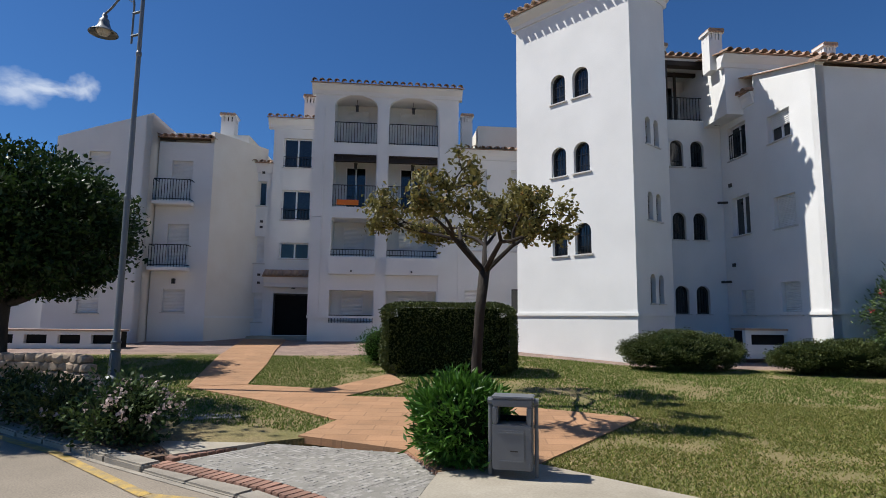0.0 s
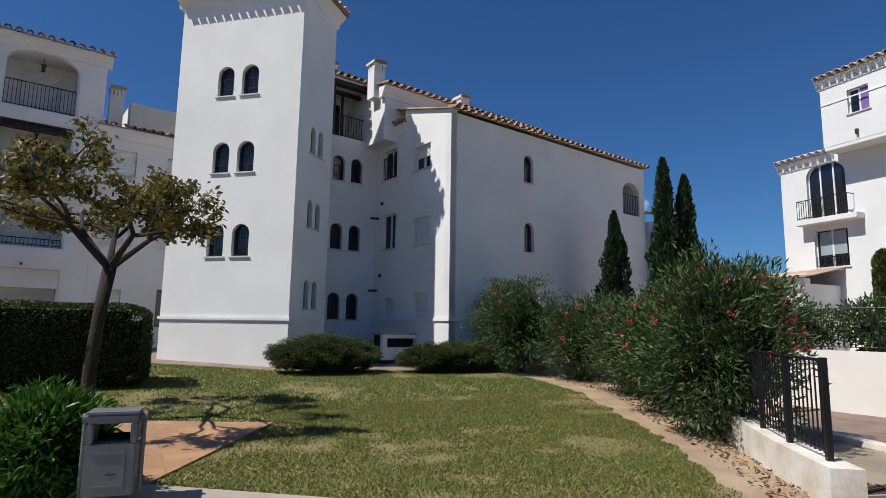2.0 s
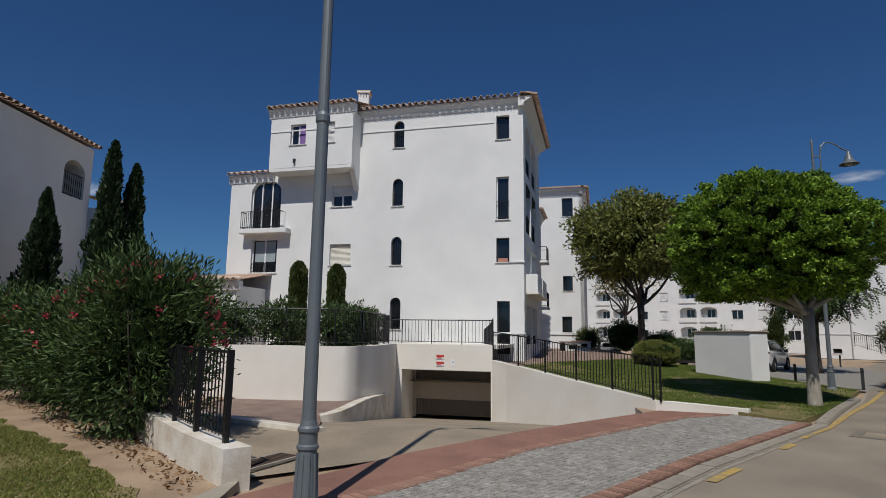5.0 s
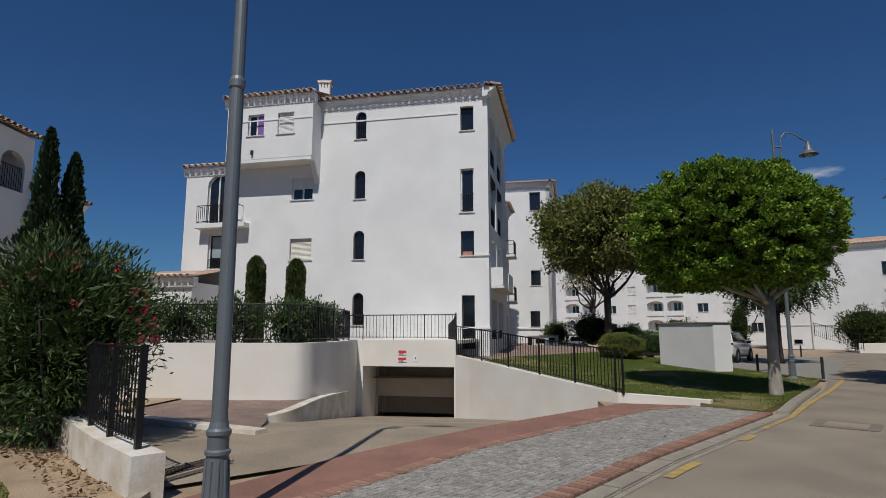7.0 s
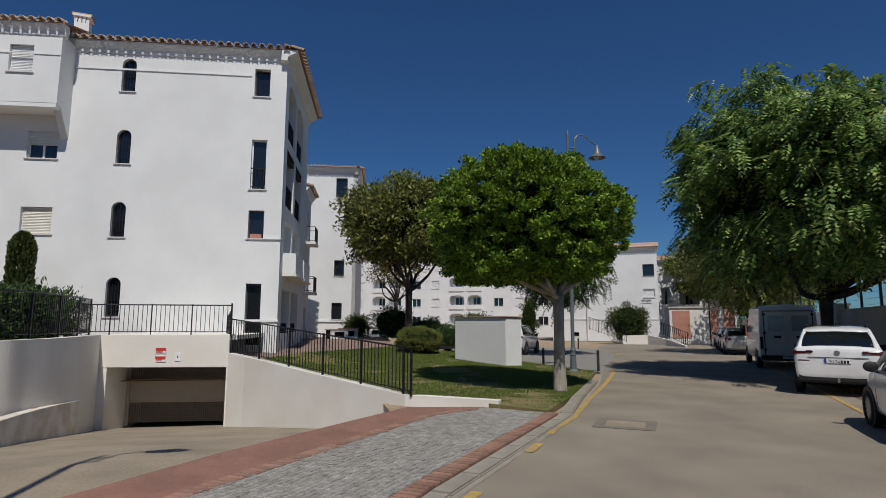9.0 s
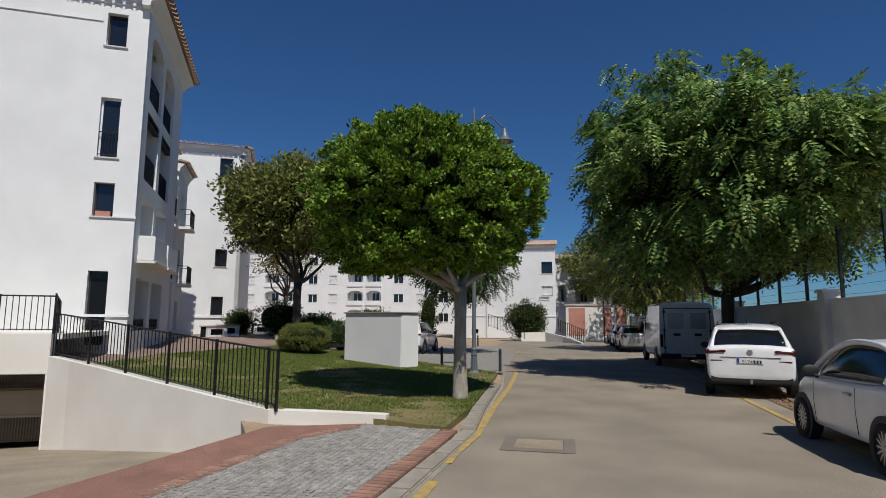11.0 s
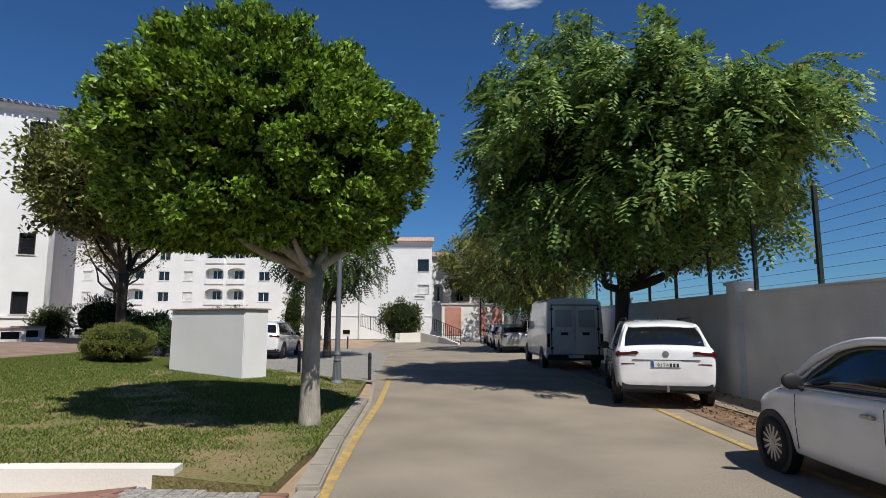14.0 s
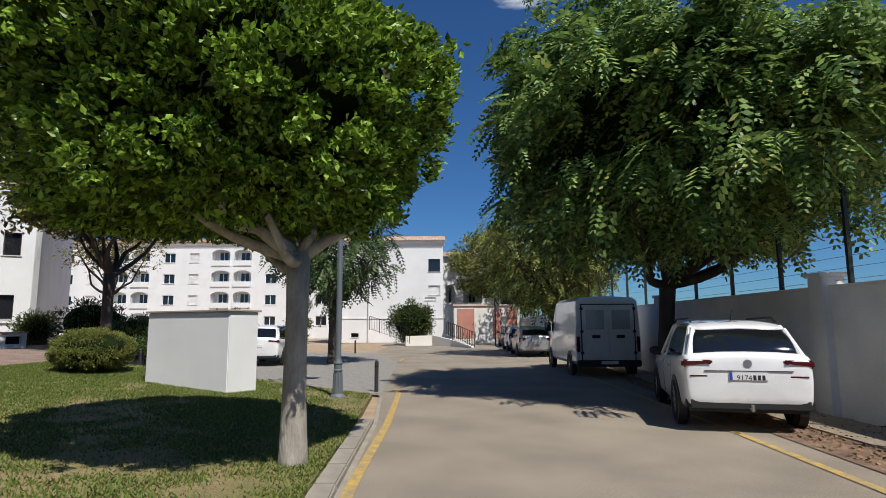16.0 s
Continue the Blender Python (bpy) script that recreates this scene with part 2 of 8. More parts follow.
def box(bm, x0, x1, y0, y1, z0, z1, m=None, bevel=0.0):
    vs = [bm.verts.new(v) for v in ((x0, y0, z0), (x1, y0, z0), (x1, y1, z0), (x0, y1, z0), (x0, y0, z1), (x1, y0, z1), (x1, y1, z1), (x0, y1, z1))]
    fs = [bm.faces.new([vs[i] for i in f]) for f in ((0, 3, 2, 1), (4, 5, 6, 7), (0, 1, 5, 4), (1, 2, 6, 5), (2, 3, 7, 6), (3, 0, 4, 7))]
    if bevel:
        es = list({e for f in fs for e in f.edges})
        r = bmesh.ops.bevel(bm, geom=es, offset=bevel, segments=2, affect="EDGES")
        vs = list({v for f in r["faces"] for v in f.verts} | {v for v in vs if v.is_valid})
    if m is not None:
        for v in vs:
            v.co = m @ v.co
    return bm


def boxm(x0, x1, y0, y1, z0, z1, m=None, bevel=0.0):
    return box(bmesh.new(), x0, x1, y0, y1, z0, z1, m, bevel)


def tube(bm, pts, radii, n=8, cap=True):
    """A tapered tube along points."""
    rings, side = [], Vector((1, 0, 0))
    for i, p in enumerate(pts):
        p = Vector(p)
        d = (Vector(pts[min(i + 1, len(pts) - 1)]) - Vector(pts[max(i - 1, 0)])).normalized()
        side = side - d * side.dot(d)
        if side.length < 1e-3:
            side = d.orthogonal()
        side.normalize()
        up = d.cross(side)
        rings.append([bm.verts.new(p + (side * math.cos(a) + up * math.sin(a)) * radii[i]) for a in (2 * math.pi * k / n for k in range(n))])
    for a, b in zip(rings, rings[1:]):
        for k in range(n):
            bm.faces.new((a[k], a[(k + 1) % n], b[(k + 1) % n], b[k]))
    if cap:
        bm.faces.new(rings[0][::-1])
        bm.faces.new(rings[-1])
    return bm


def lathe(profile, n=20, cap=True):
    """Turned shape from (radius, height) pairs."""
    bm = bmesh.new()
    rings = [[bm.verts.new((r * math.cos(2 * math.pi * k / n), r * math.sin(2 * math.pi * k / n), z)) for k in range(n)] for r, z in profile]
    for a, b in zip(rings, rings[1:]):
        for k in range(n):
            bm.faces.new((a[k], a[(k + 1) % n], b[(k + 1) % n], b[k]))
    if cap:
        bm.faces.new(rings[0][::-1])
        bm.faces.new(rings[-1])
    return bm


def quads(name, verts, faces, material, parent=None, label=""):
    """A large mesh from arrays."""
    me = bpy.data.meshes.new(name)
    me.from_pydata(verts.tolist(), [], faces.tolist())
    me.materials.append(material)
    ob = new(name, me)
    if parent:
        ob.parent = parent
    return tagged(ob, label)


# ---- ground ----
KERBLINE = [(-60, 46), (-30, 25), (-14, 13.8), (-5.55, 8.2), (-2.9, 6.62), (-1.06, 5.55), (4.36, 1.5), (8.06, -1.25), (9.9, -2.47), (12.8, -4.68), (14.2, -5.75), (16.3, -6.98), (19.6, -9.05), (23.1, -11.0)]


def smooth01(a, b, x):
    t = min(1, max(0, (x - a) / (b - a)))
    return t * t * (3 - 2 * t)


def height(x, y):
    west = max(0.04, 0.045 * (y - 6))
    east = 0.07 + 0.052 * max(0, min(14, 0.578 * (x - 16.25) + 0.816 * (y + 6.85) - 1))
    w = smooth01(13.0, 16.0, x)
    return west * (1 - w) + east * w


def wavy(pts, amp=0.11, step=0.3):
    """A line with an uneven, trodden course."""
    r, out = random.Random(77), []
    for (x0, y0), (x1, y1) in zip(pts, pts[1:]):
        ln = math.hypot(x1 - x0, y1 - y0)
        for k in range(int(ln / step)):
            t, o = k * step / ln, r.uniform(-amp, amp)
            out.append((x0 + (x1 - x0) * t + o * (y1 - y0) / ln, y0 + (y1 - y0) * t - o * (x1 - x0) / ln))
    return out + [pts[-1]]


TRODDEN = wavy([(6.8, 3.3), (9.05, 6.3), (10.2, 8.3), (11.5, 10.8)])


def ramp_height(x, y):
    return -0.127 * max(0.0, min(x, 24.0) - 12.2)


def sheet(name, outline, material, z=None, lift=0.0, cell=1.5, skirt=0.0, label="", category="ground", kind="structure"):
    """A paved or planted surface with the given outline, draped over the ground."""
    bm = bmesh.new()
    f = bm.faces.new([bm.verts.new((x, y, 0)) for x, y in outline])
    if f.normal.z < 0 or f.calc_area() and sum((outline[i - 1][0] * p[1] - p[0] * outline[i - 1][1]) for i, p in enumerate(outline)) < 0:
        f.normal_flip()
    if cell:
        for axis in (0, 1):
            lo, hi = min(p[axis] for p in outline), max(p[axis] for p in outline)
            k = math.ceil(lo / cell) * cell
            while k < hi:
                co, no = [0, 0, 0], [0, 0, 0]
                co[axis], no[axis] = k, 1
                bmesh.ops.bisect_plane(bm, geom=bm.verts[:] + bm.edges[:] + bm.faces[:], plane_co=co, plane_no=no)
                k += cell
    for v in bm.verts:
        v.co.z = (z(v.co.x, v.co.y) if z else 0.0) + lift
    if skirt:
        r = bmesh.ops.extrude_face_region(bm, geom=bm.faces[:])
        for v in r["geom"]:
            if isinstance(v, bmesh.types.BMVert):
                v.co.z -= skirt
    ob = obj(name, bm, material)
    return tagged(ob, label, category, "", kind)


# the one sheet that reaches the horizon, open where the ramp goes down
bm = bmesh.new()
GX, GY = (-900, 11.0, 23.2, 900), (-900, -2.6, 7.8, 900)
for i in range(3):
    for j in range(3):
        if (i, j) != (1, 1):
            bm.faces.new([bm.verts.new((GX[a], GY[b], -0.05)) for a, b in ((i, j), (i + 1, j), (i + 1, j + 1), (i, j + 1))])
bmesh.ops.remove_doubles(bm, verts=bm.verts, dist=0.001)
tagged(obj("ground", bm, SAND), "dry sandy ground round the buildings", "ground", "", "structure")

RIGHT = [(23.1, -11.0), (27.0, -9.5), (34.0, -6.5), (41, -9.5), (47, -14.5), (42.0, -20.5), (55.0, -29.0), (70, -39.5)]
FARSIDE = [(75, -62), (40, -34.5), (26, -23.0), (15.5, -15.4), (5, -7.9), (-6, 0.6), (-20, 11.0), (-64, 41)]
sheet("road", KERBLINE + RIGHT + FARSIDE, ASPHALT, None, 0.0, 6, 0, "worn tan asphalt lane between kerb and boundary wall", "road")
sheet("lawn_west", [(-5.4, 8.6), (-2.6, 7.2), (-0.9, 8.1), (1.9, 6.9), (4.2, 4.9), *TRODDEN, (12.0, 13.2), (12.1, 15.4), (10.6, 16.0), (5.8, 16.2), (2.2, 19.2), (-1.3, 18.2), (-4.4, 17.9), (-7.8, 18.2), (-11.9, 17.2), (-16, 17.4), (-30, 27), (-29, 25.5), (-14, 14.4)], GRASSBED, height, 0.0, 1.0, 0.15, "patchy sunlit lawn with dry spots", "lawn")
sheet("gravel_bed_west", [(-30, 27.2), (-16, 17.4), (-11.9, 17.2), (-7.8, 18.2), (-4.4, 17.9), (-1.3, 18.2), (2.2, 19.2), (5.8, 16.2), (10.6, 16.0), (13, 16.2), (13, 30), (-30, 40)], GRAVEL, height, -0.006, 1.5, 0.15, "pinkish gravel bed along the foot of the buildings", "gravel")
sheet("soil_strip", [(5.6, 3.7), (6.9, 3.1), (8.0, 3.2), (9.3, 4.75), (11.3, 7.4), (16.2, 10.5), (16.2, 17), (11.7, 15.4), (11.6, 13.2), (11.1, 11.0), (9.85, 8.55), (8.75, 6.55), (6.5, 3.6), (5.6, 3.9)], SAND, height, -0.012, 1.0, 0.2, "bare sandy soil under the oleanders", "soil")
sheet("lawn_east", [(15.42, -4.75), (14.62, -5.45), (16.42, -6.74), (19.72, -8.8), (23.0, -10.75), (26.5, -9.2), (30, -7.4), (33, -5.0), (29.5, -2.6), (26.6, -0.6), (22.4, 1.0), (19.2, -0.95), (16.55, -3.1)], GRASSBED, height, 0.0, 1.0, 0.2, "short green lawn with a worn edge by the kerb", "lawn")
sheet("gravel_bed_east", [(22.4, 1.0), (26.6, -0.6), (29.5, -2.6), (33, -5.0), (45, -6), (46, 10), (24.5, 9), (23.3, 1.2)], GRAVEL, height, 0.0, 2.0, 0.2, "pinkish gravel bed beside the apartment block", "gravel")
sheet("garage_ramp", [(8.2, 3.2), (9.75, 1.65), (12.0, 0.05), (15.3, -2.75), (16.5, -3.0), (22.2, 1.15), (24.6, 1.15), (24.9, 4.9), (22.3, 4.85), (16.9, 5.2), (16.4, 8.4), (11.2, 7.0)], CONCRETE, ramp_height, 0.0, 1.0, 0, "tan concrete garage ramp, sloping down", "ramp")


# ---- buildings ----
def axes(b, p0, d):
    """Matrix of a facade seen from outside: x to the right along the wall, y inwards, z up; in the building's own axes."""
    d = Vector((d[0], d[1], 0)).normalized()
    m = Matrix(((d.x, -d.y, 0, p0[0]), (d.y, d.x, 0, p0[1]), (0, 0, 1, 0), (0, 0, 0, 1)))
    return b.matrix_world.inverted() @ m


def building(loc, label):
    b = thing("apartment_building", loc, 0, label, "building")
    bpy.context.view_layer.update()
    return b


def arch_points(u0, u1, z1, rise, n=10):
    c, r = (u0 + u1) / 2, (u1 - u0) / 2
    return [(c - r * math.cos(math.pi * k / n), z1 - rise + rise * math.sin(math.pi * k / n)) for k in range(n + 1)]


def wall(b, m, length, z0, z1, holes, material=WHITE, thick=0.25, name="wall", u_start=0.0):
    """A wall with real openings; a hole is (u0, u1, z0, z1, rise of its arch)."""
    us = sorted({u_start, length, *(h[0] for h in holes), *(h[1] for h in holes)})
    zs = sorted({z0, z1, *(h[2] for h in holes), *(h[3] for h in holes)})
    bm = bmesh.new()

    def solid(i, j):
        if not (0 <= i < len(us) - 1 and 0 <= j < len(zs) - 1):
            return False
        cu, cz = (us[i] + us[i + 1]) / 2, (zs[j] + zs[j + 1]) / 2
        return not any(h[0] < cu < h[1] and h[2] < cz < h[3] for h in holes)

    def quad(*vs):
        bm.faces.new([bm.verts.new(v) for v in vs])

    for i in range(len(us) - 1):
        for j in range(len(zs) - 1):
            if not solid(i, j):
                continue
            a, c, e, f = us[i], us[i + 1], zs[j], zs[j + 1]
            quad((a, 0, e), (c, 0, e), (c, 0, f), (a, 0, f))
            quad((a, thick, e), (a, thick, f), (c, thick, f), (c, thick, e))
            if not solid(i - 1, j):
                quad((a, 0, e), (a, 0, f), (a, thick, f), (a, thick, e))
            if not solid(i + 1, j):
                quad((c, 0, e), (c, thick, e), (c, thick, f), (c, 0, f))
            if not solid(i, j - 1):
                quad((a, 0, e), (a, thick, e), (c, thick, e), (c, 0, e))
            if not solid(i, j + 1):
                quad((a, 0, f), (c, 0, f), (c, thick, f), (a, thick, f))
    for h in holes:
        if len(h) > 4 and h[4]:
            pts = arch_points(h[0], h[1], h[3], h[4])
            half = len(pts) // 2
            for side, corner in ((pts[: half + 1], (h[0], h[3])), (pts[half:], (h[1], h[3]))):
                for p, q in zip(side, side[1:]):
                    for y in (0.0, thick):
                        quad((p[0], y, p[1]), (q[0], y, q[1]), (corner[0], y, corner[1]))
                    quad((p[0], 0, p[1]), (p[0], thick, p[1]), (q[0], thick, q[1]), (q[0], 0, q[1]))
    bmesh.ops.remove_doubles(bm, verts=bm.verts, dist=0.0005)
    bmesh.ops.dissolve_degenerate(bm, edges=bm.edges, dist=0.0005)
    for v in bm.verts:
        v.co = m @ v.co
    return part(name, bm, material, b)


def bar_mesh(h, r=0.009, material=BLACKIRON):
    return mesh_of("bar", boxm(-r, r, -r, r, 0, h), material)


BARS = {}


def railing(b, m, u0, u1, z, h=0.95, y=0.06, gap=0.115, name="railing", returns=0.0):
    """Iron balcony railing: two rails and single bars."""
    bm = bmesh.new()
    box(bm, u0, u1, y - 0.015, y + 0.015, z + h - 0.03, z + h, m)
    r = part(name, bm, BLACKIRON, b, "black iron balcony railing")
    part("bottom_rail", boxm(u0, u1, y - 0.012, y + 0.012, z + 0.06, z + 0.085, m), BLACKIRON, r)
    for u in (u0, u1):
        if returns:
            part("side_rail", boxm(u - 0.012, u + 0.012, y + 0.02, y + returns, z + h - 0.03, z + h, m), BLACKIRON, r)
            part("side_rail", boxm(u - 0.012, u + 0.012, y + 0.02, y + returns, z + 0.06, z + 0.085, m), BLACKIRON, r)
    key = round(h, 2)
    if key not in BARS:
        BARS[key] = bar_mesh(h - 0.03)
    n = max(2, int((u1 - u0) / gap))
    for k in range(n + 1):
        piece("bar", BARS[key], r, m @ Matrix.Translation((u0 + (u1 - u0) * k / n, y, z + 0.0)))
    return r


def window(b, m, kind, u0, u1, z0, z1, rise=0.0, y=0.14, sill=True):
    """Fills an opening: frame with panes, roller shutter, grille or dark stair opening."""
    w, h = u1 - u0, z1 - z0
    bm = bmesh.new()
    t = 0.05
    if rise:
        pts = [(u0, z0), *arch_points(u0, u1, z1, rise), (u1, z0)]
        c = ((u0 + u1) / 2, (z0 + z1) / 2)
        inner = [(c[0] + (p[0] - c[0]) * (1 - 2 * t / w), c[1] + (p[1] - c[1]) * (1 - 2 * t / h)) for p in pts]
        for i in range(len(pts)):
            j = (i + 1) % len(pts)
            for yy in (y, y + 0.05):
                bm.faces.new([bm.verts.new(m @ Vector((p[0], yy, p[1]))) for p in (pts[i], pts[j], inner[j], inner[i])])
            bm.faces.new([bm.verts.new(m @ Vector(v)) for v in ((*inner[i][:1], y, inner[i][1]), (inner[j][0], y, inner[j][1]), (inner[j][0], y + 0.05, inner[j][1]), (inner[i][0], y + 0.05, inner[i][1]))])
    else:
        box(bm, u0, u0 + t, y, y + 0.06, z0, z1, m)
        box(bm, u1 - t, u1, y, y + 0.06, z0, z1, m)
        box(bm, u0 + t, u1 - t, y, y + 0.06, z1 - t, z1, m)
        box(bm, u0 + t, u1 - t, y, y + 0.06, z0, z0 + t, m)
        if kind in ("gl", "hs") and w > 0.7:
            box(bm, u0 + w / 2 - 0.035, u0 + w / 2 + 0.035, y - 0.01, y + 0.05, z0 + t, z1 - t, m)
    dark = kind in ("ar", "dk")
    win = part("window", bm, DARKFRAME if dark else FRAME, b, "dark stairwell opening" if dark else "white-framed window")
    # stair openings have no glass: this dark pane stands for their unlit void
    bm = bmesh.new()
    if rise:
        bm.faces.new([bm.verts.new(m @ Vector((p[0], y + 0.035, p[1]))) for p in [(u0 + 0.03, z0 + 0.02), *arch_points(u0 + 0.03, u1 - 0.03, z1 - 0.03, rise - 0.03), (u1 - 0.03, z0 + 0.02)]])
    else:
        box(bm, u0 + 0.03, u1 - 0.03, y + 0.03, y + 0.036, z0 + 0.03, z1 - 0.03, m)
    part("pane", bm, GLASS, win, "dark reflecting pane, coloured near-black for the unlit inside")
    if kind == "ar":
        bm = bmesh.new()
        top = z1 - 0.06
        k = u0 + 0.08
        while k < u1 - 0.05:
            zt = z1 - rise + rise * math.sqrt(max(0, 1 - ((k - (u0 + u1) / 2) / (w / 2)) ** 2)) - 0.04
            box(bm, k - 0.006, k + 0.006, y - 0.03, y - 0.018, z0 + 0.01, zt, m)
            k += 0.1
        for zz in (z0 + 0.25, z0 + 0.6):
            box(bm, u0 + 0.02, u1 - 0.02, y - 0.033, y - 0.02, zz, zz + 0.015, m)
        part("grille", bm, BLACKIRON, win)
    if kind in ("sh", "hs", "sb"):
        bm = bmesh.new()
        low = z0 + 0.02 if kind != "hs" else z0 + h * 0.5
        n = max(4, int((z1 - low) / 0.055))
        dz = (z1 - low) / n
        prof = []
        for k in range(n):
            prof += [(y - 0.018, low + k * dz), (y - 0.034, low + (k + 0.5) * dz), (y - 0.024, low + (k + 0.92) * dz)]
        prof.append((y - 0.018, low + n * dz))
        rows = [[bm.verts.new(m @ Vector((uu, yy, zz))) for yy, zz in prof] for uu in (u0 + 0.025, u1 - 0.025)]
        for k in range(len(prof) - 1):
            bm.faces.new((rows[0][k], rows[1][k], rows[1][k + 1], rows[0][k + 1]))
        part("shutter", bm, SHUTTER_BEIGE if kind == "sb" else SHUTTER, win, "half-lowered roller shutter" if kind == "hs" else "lowered roller shutter")
    if sill:
        part("sill", boxm(u0 - 0.06, u1 + 0.06, -0.05, y, z0 - 0.045, z0 - 0.002, m), SILL, win)
    return win


def loggia(b, m, u0, u1, z0, z1, deep=1.3, rise=0.0, door=("sh", 0.55), rail=True, beam=0.0, lamp=False, rail_h=0.95):
    """The recess behind an opening: floor, ceiling, side walls, back wall with a door, railing."""
    bm = bmesh.new()
    y0, y1 = 0.25, deep

    def quad(*vs):
        bm.faces.new([bm.verts.new(m @ Vector(v)) for v in vs])

    e = 0.012
    quad((u0 - e, y0, z0 - e), (u0 - e, y1, z0 - e), (u0 - e, y1, z1 + e), (u0 - e, y0, z1 + e))
    quad((u1 + e, y0, z0 - e), (u1 + e, y0, z1 + e), (u1 + e, y1, z1 + e), (u1 + e, y1, z0 - e))
    quad((u0 - e, y0, z0 - e), (u1 + e, y0, z0 - e), (u1 + e, y1, z0 - e), (u0 - e, y1, z0 - e))
    quad((u0 - e, y0, z1 + e), (u0 - e, y1, z1 + e), (u1 + e, y1, z1 + e), (u1 + e, y0, z1 + e))
    quad((u0 - e, y1, z0 - e), (u1 + e, y1, z0 - e), (u1 + e, y1, z1 + e), (u0 - e, y1, z1 + e))
    part("balcony_recess", bm, WHITE, b)
    w = u1 - u0
    kind, frac = door
    dw = w * frac
    a = u0 + (w - dw) / 2
    top = min(z1 - 0.25, z0 + 2.1)
    mm = m @ Matrix.Translation((0, y1 - 0.2, 0))
    window(b, mm, kind, a, a + dw, z0 + 0.02, top, sill=False, y=0.1)
    if rail:
        railing(b, m, u0 + 0.01, u1 - 0.01, z0, rail_h, 0.1)
    if beam:
        bm = bmesh.new()
        box(bm, u0 + 0.01, u1 - 0.01, 0.02, 0.2, z1 - beam, z1 - beam + 0.06, m)
        box(bm, u0 + 0.01, u1 - 0.01, 0.02, 0.2, z1 - 0.06, z1 - 0.005, m)
        for u in (u0 + 0.01, u0 + 0.3, u1 - 0.36, u1 - 0.07):
            box(bm, u, u + 0.06, 0.03, 0.19, z1 - beam + 0.06, z1 - 0.06, m)
        box(bm, u0 + 0.02, u1 - 0.02, 0.12, 0.16, z1 - beam + 0.06, z1 - 0.06, m)
        part("awning_beam", bm, WOODBEAM, b, "dark stained timber beam")
    if lamp:
        c = (u0 + u1) / 2
        bm = boxm(c - 0.06, c + 0.06, 0.5, 0.62, z1 - 0.5, z1 - 0.28, m)
        box(bm, c - 0.01, c + 0.01, 0.55, 0.57, z1 - 0.28, z1 + 0.01, m)
        box(bm, c - 0.08, c + 0.08, 0.48, 0.64, z1 - 0.28, z1 - 0.25, m)
        part("lantern", bm, DARKFRAME, b, "dark hanging lantern")


def tile_mesh(material, length=0.5, r=0.115, n=7):
    """One curved clay tile, its mouth towards -y."""
    bm = bmesh.new()
    rows = []
    for y, rr in ((0, r), (length, r * 0.85)):
        rows.append(([bm.verts.new((rr * math.cos(math.pi * k / (n - 1)), y, rr * math.sin(math.pi * k / (n - 1)))) for k in range(n)], [bm.verts.new(((rr - 0.016) * math.cos(math.pi * k / (n - 1)), y, (rr - 0.016) * math.sin(math.pi * k / (n - 1)))) for k in range(n)]))
    for k in range(n - 1):
        bm.faces.new((rows[0][0][k], rows[0][0][k + 1], rows[1][0][k + 1], rows[1][0][k]))
        bm.faces.new((rows[0][1][k], rows[1][1][k], rows[1][1][k + 1], rows[0][1][k + 1]))
        bm.faces.new((rows[0][0][k], rows[0][1][k], rows[0][1][k + 1], rows[0][0][k + 1]))
    return mesh_of("roof_tile", bm, material)


TILE_A, TILE_B = tile_mesh(TILE), tile_mesh(TILEWHITE)


def eave(b, m, u0, u1, z, out=0.32, tile=TILE_B, slope=0.3, deep=2.5, cornice=True, drop=0.0):
    """Cornice, a slope of roofing and the row of tile mouths along an eave; drop: fall of the eave from u0 to u1."""
    fall = lambda u: -drop * (u - u0) / max(0.01, u1 - u0)
    if cornice:
        bm = bmesh.new()
        prof = [(0, z - 0.42), (-0.04, z - 0.40), (-0.06, z - 0.26), (-out * 0.55, z - 0.14), (-out * 0.8, z - 0.06), (-out * 0.8, z), (0.2, z), (0.2, z - 0.42)]
        ends = [[bm.verts.new(m @ Vector((u, y, zz + fall(u)))) for y, zz in prof] for u in (u0 - (out * 0.5), u1 + out * 0.5)]
        for k in range(len(prof)):
            q = (k + 1) % len(prof)
            bm.faces.new((ends[0][k], ends[0][q], ends[1][q], ends[1][k]))
        bm.faces.new(ends[0])
        bm.faces.new(ends[1][::-1])
        part("cornice", bm, WHITE, b)
    bm = bmesh.new()
    for lo, hi in ((0.0, 0.03),):
        vs = [bm.verts.new(m @ Vector((u, y, zz + fall(u)))) for u in (u0 - out * 0.7, u1 + out * 0.7) for y, zz in ((-out, z + lo), (deep, z + lo + (deep + out) * slope), (deep, z + hi + (deep + out) * slope), (-out, z + hi))]
        for f in ((0, 1, 2, 3), (7, 6, 5, 4), (0, 4, 5, 1), (1, 5, 6, 2), (2, 6, 7, 3), (3, 7, 4, 0)):
            bm.faces.new([vs[i] for i in f])
    roof = part("roof", bm, TILE, b, "terracotta tile roof slope")
    n = max(2, round((u1 - u0 + out * 1.2) / 0.31))
    tilt = Matrix.Rotation(math.atan(slope), 4, "X")
    for k in range(n):
        u = u0 - out * 0.6 + (u1 - u0 + out * 1.2) * (k + 0.5) / n
        piece("roof_tile", tile, roof, m @ Matrix.Translation((u, -out - 0.13, z + 0.015 + fall(u))) @ tilt)
    return roof


def band(b, m, u0, u1, z, out=0.05, h=0.09):
    bm = bmesh.new()
    box(bm, u0, u1, -out, 0.02, z - h, z, m)
    return part("string_course", bm, WHITE, b)


